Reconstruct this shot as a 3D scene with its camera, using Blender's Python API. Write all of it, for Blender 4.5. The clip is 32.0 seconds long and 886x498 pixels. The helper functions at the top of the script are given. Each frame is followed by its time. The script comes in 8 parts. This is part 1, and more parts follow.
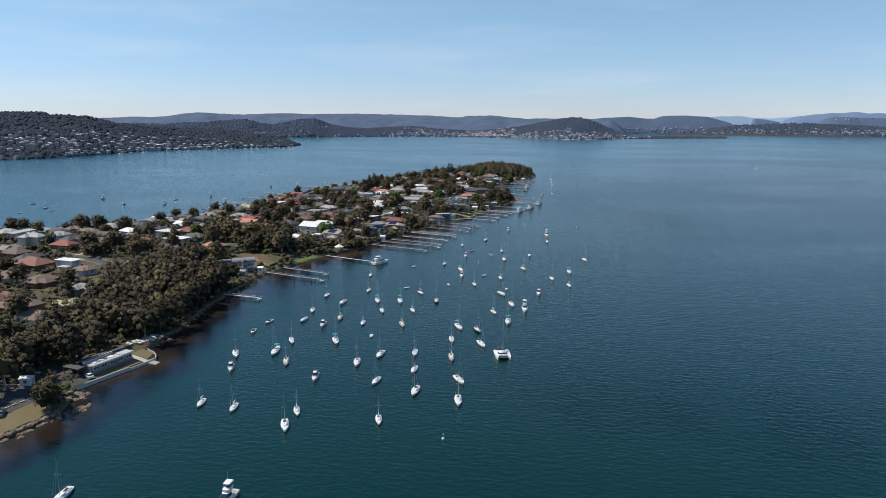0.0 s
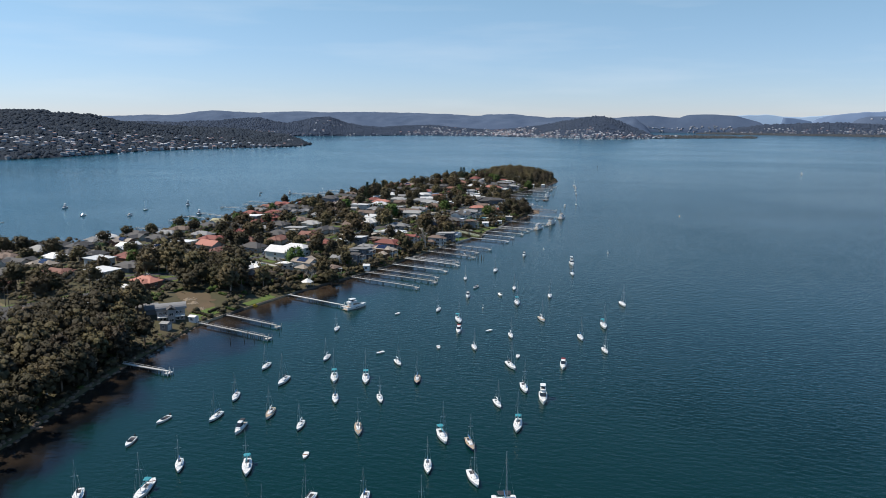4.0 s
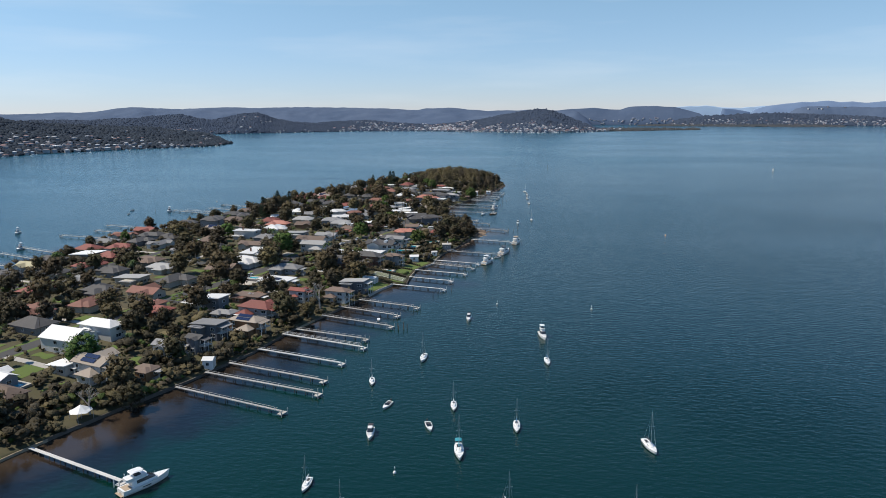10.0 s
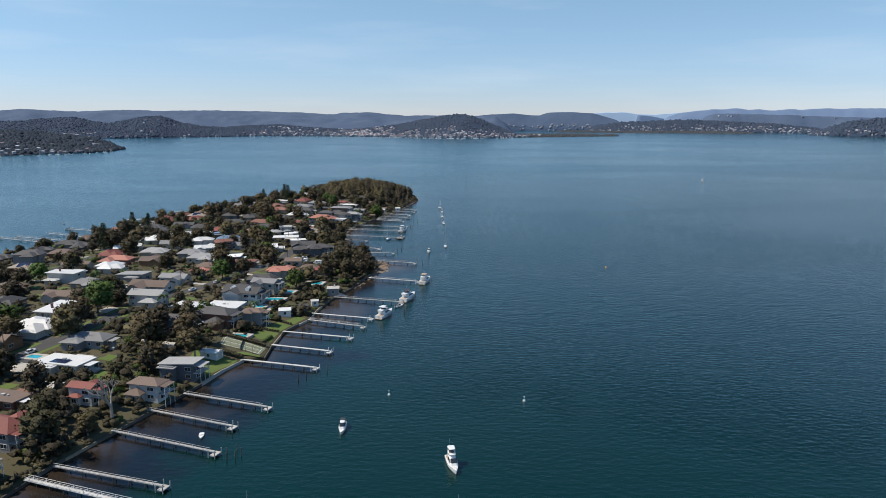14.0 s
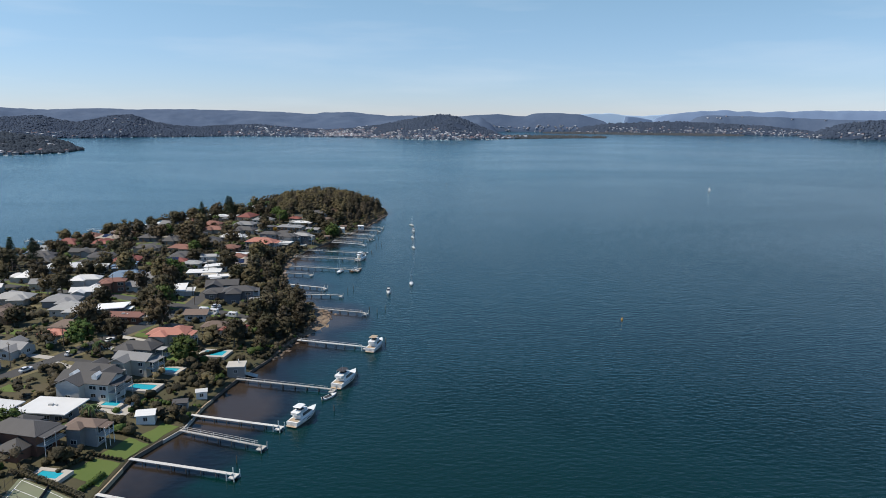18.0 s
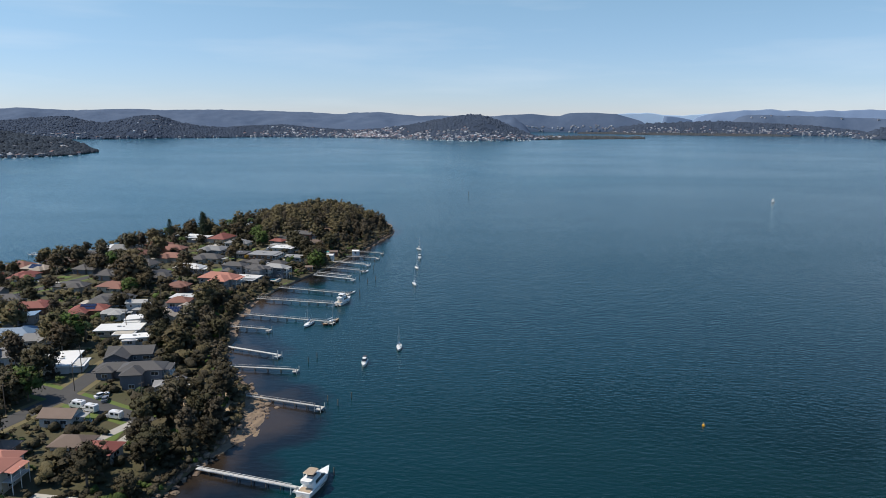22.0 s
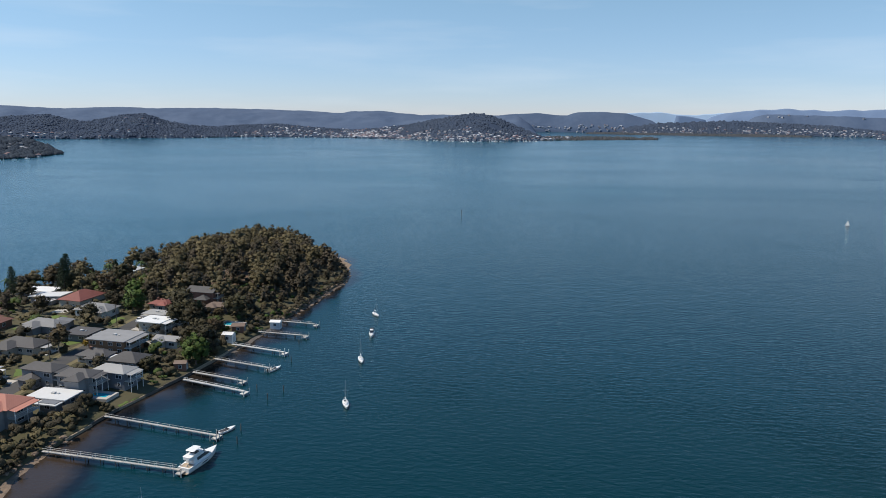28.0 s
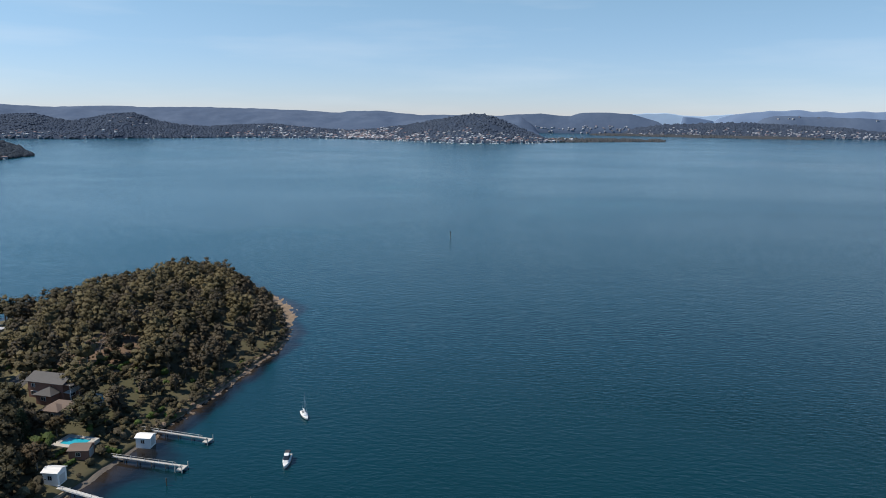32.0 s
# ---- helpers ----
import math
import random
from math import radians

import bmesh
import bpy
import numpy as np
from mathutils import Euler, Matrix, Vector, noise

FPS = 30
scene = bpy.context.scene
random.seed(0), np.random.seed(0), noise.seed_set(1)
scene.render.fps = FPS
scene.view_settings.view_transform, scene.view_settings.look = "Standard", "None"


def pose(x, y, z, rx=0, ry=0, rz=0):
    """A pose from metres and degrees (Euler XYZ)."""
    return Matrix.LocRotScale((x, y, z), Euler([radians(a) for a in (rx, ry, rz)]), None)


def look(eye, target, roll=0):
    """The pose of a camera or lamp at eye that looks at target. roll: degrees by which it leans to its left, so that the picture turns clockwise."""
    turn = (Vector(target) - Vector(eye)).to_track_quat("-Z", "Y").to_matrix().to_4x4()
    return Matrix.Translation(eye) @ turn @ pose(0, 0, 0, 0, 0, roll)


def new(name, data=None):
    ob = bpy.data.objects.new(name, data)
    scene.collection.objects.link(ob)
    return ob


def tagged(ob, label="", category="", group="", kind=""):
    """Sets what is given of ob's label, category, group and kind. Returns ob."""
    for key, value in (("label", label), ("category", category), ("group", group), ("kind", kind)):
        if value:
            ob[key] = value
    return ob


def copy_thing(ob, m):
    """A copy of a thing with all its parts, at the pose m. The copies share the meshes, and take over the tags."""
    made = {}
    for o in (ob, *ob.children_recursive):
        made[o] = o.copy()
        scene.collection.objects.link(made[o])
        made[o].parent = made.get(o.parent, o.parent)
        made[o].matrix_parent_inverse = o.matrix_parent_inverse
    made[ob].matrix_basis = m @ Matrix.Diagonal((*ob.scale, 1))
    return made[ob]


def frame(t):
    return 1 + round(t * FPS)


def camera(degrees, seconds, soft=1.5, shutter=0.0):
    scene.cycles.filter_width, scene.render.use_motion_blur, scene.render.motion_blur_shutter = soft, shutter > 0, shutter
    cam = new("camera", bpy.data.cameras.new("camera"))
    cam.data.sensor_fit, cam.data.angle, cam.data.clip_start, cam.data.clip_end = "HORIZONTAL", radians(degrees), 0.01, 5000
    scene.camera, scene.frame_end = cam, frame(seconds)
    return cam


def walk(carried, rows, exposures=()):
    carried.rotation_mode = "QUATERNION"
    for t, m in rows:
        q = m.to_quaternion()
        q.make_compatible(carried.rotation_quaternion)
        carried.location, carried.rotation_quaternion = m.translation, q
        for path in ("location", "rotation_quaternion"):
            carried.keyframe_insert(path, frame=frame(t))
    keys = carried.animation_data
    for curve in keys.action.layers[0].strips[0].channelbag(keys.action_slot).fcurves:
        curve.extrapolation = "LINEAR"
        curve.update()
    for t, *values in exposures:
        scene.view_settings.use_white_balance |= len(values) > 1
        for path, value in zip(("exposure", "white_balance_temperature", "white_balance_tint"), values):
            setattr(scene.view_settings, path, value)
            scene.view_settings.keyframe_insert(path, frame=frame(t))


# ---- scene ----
cam = camera(64.2, 32.0, 0.55)
PATH = [
    (0, (21.92, 0.84, 89.11), (0.29, 96.78, 70.98), 0.11),
    (0.5, (19.83, 13.44, 89.09), (-2.40, 109.31, 71.31), 0.24),
    (1, (18.46, 26.52, 89.25), (-4.07, 122.33, 71.59), 0.32),
    (1.5, (17.47, 39.78, 89.63), (-5.25, 135.54, 71.89), 0.29),
    (2, (15.40, 52.88, 89.55), (-7.03, 148.72, 71.91), 0.33),
    (2.5, (13.57, 66.11, 89.64), (-10.31, 161.62, 72.10), 0.36),
    (3, (11.99, 79.03, 89.75), (-11.87, 174.54, 72.20), 0.34),
    (3.5, (11.62, 92.73, 90.16), (-12.66, 188.06, 72.22), 0.30),
    (5.5, (3.65, 148.97, 90.29), (-20.55, 244.17, 71.51), 0.02),
    (6, (1.57, 161.93, 90.06), (-22.61, 257.13, 71.33), -0.08),
    (6.5, (-0.85, 175.94, 89.92), (-24.87, 271.22, 71.38), -0.12),
    (7, (-2.71, 188.68, 89.87), (-26.76, 283.96, 71.36), -0.14),
    (7.5, (-3.99, 202.15, 89.91), (-28.35, 297.35, 71.36), -0.15),
    (8, (-6.44, 215.67, 89.77), (-30.61, 310.91, 71.17), -0.15),
    (8.5, (-8.10, 229.31, 89.60), (-32.43, 324.49, 70.92), -0.17),
    (9, (-9.14, 243.31, 89.22), (-32.54, 338.70, 70.42), -0.24),
    (9.5, (-10.60, 256.90, 89.72), (-30.08, 353.09, 70.55), -0.36),
    (10, (-12.00, 270.17, 89.59), (-28.47, 366.93, 70.46), -0.42),
    (10.5, (-12.90, 283.23, 89.20), (-26.84, 380.43, 70.29), -0.45),
    (11, (-13.47, 296.49, 89.38), (-25.45, 393.93, 70.37), -0.49),
    (11.5, (-13.75, 310.33, 89.31), (-25.28, 407.84, 70.35), -0.44),
    (12, (-13.88, 323.65, 89.26), (-21.89, 421.52, 70.33), -0.34),
    (12.5, (-13.10, 337.00, 89.21), (-21.38, 434.86, 70.36), -0.33),
    (13, (-13.22, 350.06, 89.07), (-21.20, 447.97, 70.39), -0.26),
    (13.5, (-11.65, 363.18, 89.00), (-19.88, 461.10, 70.45), -0.13),
    (14, (-11.15, 376.74, 89.11), (-16.76, 474.85, 70.60), 0.00),
    (14.5, (-11.89, 390.56, 89.38), (-16.91, 488.68, 70.74), 0.16),
    (16.5, (-9.23, 448.10, 89.17), (-12.82, 546.31, 70.71), 0.40),
    (17, (-8.36, 461.30, 88.99), (-11.95, 559.53, 70.62), 0.37),
    (17.5, (-7.38, 474.55, 88.88), (-10.96, 572.78, 70.50), 0.35),
    (18, (-6.56, 487.86, 88.89), (-10.12, 586.08, 70.44), 0.31),
    (18.5, (-5.38, 501.11, 88.92), (-9.00, 599.31, 70.38), 0.27),
    (19, (-4.77, 514.35, 89.05), (-8.33, 612.53, 70.42), 0.18),
    (19.5, (-3.05, 528.00, 89.19), (-6.82, 626.21, 70.75), 0.27),
    (20, (-1.92, 541.42, 89.39), (-5.60, 639.65, 70.99), 0.28),
    (20.5, (-1.03, 554.65, 89.44), (-4.67, 652.88, 71.06), 0.28),
    (21, (0.36, 567.92, 89.44), (-3.48, 666.18, 71.24), 0.28),
    (21.5, (1.16, 581.21, 89.63), (-4.19, 679.38, 71.33), 0.20),
    (22, (2.05, 594.46, 89.42), (-6.11, 692.40, 70.94), 0.20),
    (22.5, (2.32, 607.69, 89.67), (-5.74, 705.60, 70.96), 0.19),
    (23, (2.40, 620.87, 89.36), (-5.63, 718.79, 70.72), 0.13),
    (23.5, (2.75, 634.84, 89.56), (-5.47, 732.73, 70.86), 0.16),
    (24, (2.61, 648.11, 89.52), (-5.90, 745.96, 70.70), 0.15),
    (24.5, (2.72, 661.28, 89.41), (-5.86, 759.11, 70.54), 0.16),
    (25, (2.81, 674.51, 89.22), (-5.74, 772.37, 70.47), 0.17),
    (25.5, (2.62, 688.03, 88.92), (-5.73, 785.91, 70.23), 0.13),
    (27.5, (4.78, 743.30, 89.65), (-4.10, 841.16, 71.10), 0.28),
    (28, (5.18, 757.05, 90.00), (-3.69, 854.90, 71.38), 0.32),
    (28.5, (5.85, 770.52, 90.25), (-3.22, 868.34, 71.59), 0.31),
    (29, (6.27, 783.24, 90.60), (-2.84, 881.06, 71.95), 0.35),
    (29.5, (6.60, 795.90, 91.05), (-2.42, 893.75, 72.45), 0.37),
    (30, (6.74, 808.75, 91.45), (-2.18, 906.60, 72.83), 0.45),
    (30.5, (7.16, 822.21, 91.89), (-1.89, 920.02, 73.16), 0.55),
    (31, (7.22, 835.29, 92.24), (-1.67, 933.15, 73.64), 0.56),
    (31.5, (7.66, 848.32, 92.46), (-1.28, 946.19, 73.94), 0.57),
    (32, (8.36, 862.95, 92.74), (-0.80, 960.77, 74.07), 0.54),
]

walk(cam, [(t, look(eye, target, roll)) for t, eye, target, roll in PATH])

# ---- light ----
SUN_EL, SUN_AZ = radians(53), math.atan2(-0.985, -0.05)
world = bpy.data.worlds.new("world")
scene.world = world
world.use_nodes = True
wn, wl = world.node_tree.nodes, world.node_tree.links
sky = wn.new("ShaderNodeTexSky")
sky.sky_type, sky.sun_disc = "NISHITA", False
sky.sun_elevation, sky.sun_rotation = SUN_EL, SUN_AZ
sky.altitude, sky.air_density, sky.dust_density, sky.ozone_density = 50, 0.8, 0.0, 2.5
tone = wn.new("ShaderNodeMix")
tone.data_type, tone.blend_type = "RGBA", "MULTIPLY"
tone.inputs[0].default_value = 1.0
height = wn.new("ShaderNodeSeparateXYZ")
wl.new(wn.new("ShaderNodeTexCoord").outputs["Generated"], height.inputs[0])
rise = wn.new("ShaderNodeMapRange")
rise.inputs["From Min"].default_value, rise.inputs["From Max"].default_value = -0.02, 0.70
wl.new(height.outputs["Z"], rise.inputs["Value"])
air = wn.new("ShaderNodeValToRGB")
air.color_ramp.elements[0].color, air.color_ramp.elements[1].color = (0.535, 0.575, 0.83, 1), (0.58, 0.90, 1.04, 1)
air.color_ramp.elements.new(0.24).color = (0.89, 0.955, 0.915, 1)
air.color_ramp.elements.new(0.36).color = (0.70, 0.94, 0.99, 1)
wl.new(rise.outputs[0], air.inputs[0])
wl.new(air.outputs[0], tone.inputs[7])
wl.new(sky.outputs[0], tone.inputs[6])
# thin high streaks of cloud low over the bay
streak_map = wn.new("ShaderNodeMapping")
streak_map.inputs["Scale"].default_value = (2.2, 2.2, 16.0)
wl.new(wn["Texture Coordinate"].outputs["Generated"], streak_map.inputs["Vector"])
streak = wn.new("ShaderNodeTexNoise")
streak.inputs["Scale"].default_value, streak.inputs["Detail"].default_value = 1.6, 5
wl.new(streak_map.outputs[0], streak.inputs["Vector"])
veil = wn.new("ShaderNodeMapRange")
veil.inputs["From Min"].default_value, veil.inputs["From Max"].default_value, veil.inputs["To Max"].default_value = 0.50, 0.80, 0.20
wl.new(streak.outputs["Fac"], veil.inputs["Value"])
cloud = wn.new("ShaderNodeMix")
cloud.data_type = "RGBA"
cloud.inputs[7].default_value = (6.6, 6.9, 7.2, 1)
wl.new(veil.outputs[0], cloud.inputs[0])
wl.new(tone.outputs[2], cloud.inputs[6])
wl.new(cloud.outputs[2], wn["Background"].inputs[0])
wn["Background"].inputs[1].default_value = 0.134
sun_data = bpy.data.lights.new("sun", "SUN")
sun_data.energy, sun_data.angle, sun_data.color = 4.8, radians(0.53), (1.0, 0.91, 0.78)
sun = new("sun", sun_data)
sun.rotation_euler = Vector((math.sin(SUN_AZ) * math.cos(SUN_EL), math.cos(SUN_AZ) * math.cos(SUN_EL), math.sin(SUN_EL))).to_track_quat("Z", "Y").to_euler()
scene.view_settings.exposure = 0.0

# ---- materials ----
def mat(name, a, b=None, rough=0.8, scale=1.0, fine=8.0, bump=0.0, metal=0.0, vary=0.0, island=0.0, spec=0.5, coat=0.0):
    """A surface between colours a and b by noise at two scales; vary: change from piece to piece; island: from clump to clump."""
    m = bpy.data.materials.new(name)
    m.use_nodes = True
    n, l = m.node_tree.nodes, m.node_tree.links
    p = n["Principled BSDF"]
    p.inputs["Roughness"].default_value, p.inputs["Metallic"].default_value = rough, metal
    p.inputs["Specular IOR Level"].default_value = spec
    p.inputs["Coat Weight"].default_value = coat
    b = b or tuple(c * 0.8 for c in a)
    geo = n.new("ShaderNodeTexCoord")
    big, small = n.new("ShaderNodeTexNoise"), n.new("ShaderNodeTexNoise")
    big.inputs["Scale"].default_value, small.inputs["Scale"].default_value = scale, fine
    big.inputs["Detail"].default_value = small.inputs["Detail"].default_value = 4
    l.new(geo.outputs["Object"], big.inputs["Vector"])
    l.new(geo.outputs["Object"], small.inputs["Vector"])
    add = n.new("ShaderNodeMath")
    add.operation = "MULTIPLY_ADD"
    add.inputs[1].default_value = 0.45
    l.new(small.outputs["Fac"], add.inputs[0])
    half = n.new("ShaderNodeMath")
    half.operation = "MULTIPLY_ADD"
    half.inputs[1].default_value, half.inputs[2].default_value = 1.1, -0.28
    l.new(big.outputs["Fac"], half.inputs[0])
    l.new(half.outputs[0], add.inputs[2])
    mix = n.new("ShaderNodeMix")
    mix.data_type, mix.clamp_factor = "RGBA", True
    l.new(add.outputs[0], mix.inputs[0])
    mix.inputs[6].default_value, mix.inputs[7].default_value = (*a, 1), (*b, 1)
    out = mix.outputs[2]
    if vary or island:
        hsv = n.new("ShaderNodeHueSaturation")
        src = n.new("ShaderNodeNewGeometry").outputs["Random Per Island"] if island else n.new("ShaderNodeObjectInfo").outputs["Random"]
        val = n.new("ShaderNodeMapRange")
        amount = island or vary
        val.inputs["To Min"].default_value, val.inputs["To Max"].default_value = 1 - amount, 1 + amount
        l.new(src, val.inputs["Value"])
        l.new(val.outputs[0], hsv.inputs["Value"])
        if island and vary:
            hue = n.new("ShaderNodeMapRange")
            hue.inputs["To Min"].default_value, hue.inputs["To Max"].default_value = 0.5 - 0.018, 0.5 + 0.018
            l.new(n.new("ShaderNodeObjectInfo").outputs["Random"], hue.inputs["Value"])
            l.new(hue.outputs[0], hsv.inputs["Hue"])
            both = n.new("ShaderNodeMapRange")
            both.inputs["To Min"].default_value, both.inputs["To Max"].default_value = 1 - vary, 1 + vary
            l.new(n["Object Info"].outputs["Random"], both.inputs["Value"])
            mul = n.new("ShaderNodeMath")
            mul.operation = "MULTIPLY"
            l.new(both.outputs[0], mul.inputs[0])
            l.new(val.outputs[0], mul.inputs[1])
            l.new(mul.outputs[0], hsv.inputs["Value"])
        l.new(out, hsv.inputs["Color"])
        out = hsv.outputs[0]
    l.new(out, p.inputs["Base Color"])
    if bump:
        bp = n.new("ShaderNodeBump")
        bp.inputs["Strength"].default_value, bp.inputs["Distance"].default_value = bump, 0.05
        l.new(small.outputs["Fac"], bp.inputs["Height"])
        l.new(bp.outputs[0], p.inputs["Normal"])
    return m


def roof_mat(name, a, b, rough=0.75, pitch=0.33):
    """Tiles or sheets in courses that run across the slope, weathered in patches."""
    m = mat(name, a, b, rough, 0.25, 5.0, 0.0, vary=0.18)
    n, l = m.node_tree.nodes, m.node_tree.links
    wave = n.new("ShaderNodeTexWave")
    wave.bands_direction = "Z"
    wave.inputs["Scale"].default_value = 0.314 / (pitch * 0.42)
    l.new(n["Texture Coordinate"].outputs["Object"], wave.inputs["Vector"])
    bp = n.new("ShaderNodeBump")
    bp.inputs["Strength"].default_value, bp.inputs["Distance"].default_value = 0.5, 0.05
    l.new(wave.outputs["Fac"], bp.inputs["Height"])
    l.new(bp.outputs[0], n["Principled BSDF"].inputs["Normal"])
    return m


def leaf_mat(name, a, b, island=0.22, vary=0.22):
    m = mat(name, a, b, 0.65, 0.09, 2.2, 1.0, 0, vary, island, 0.2)
    m.node_tree.nodes["Bump"].inputs["Distance"].default_value = 0.5
    return m


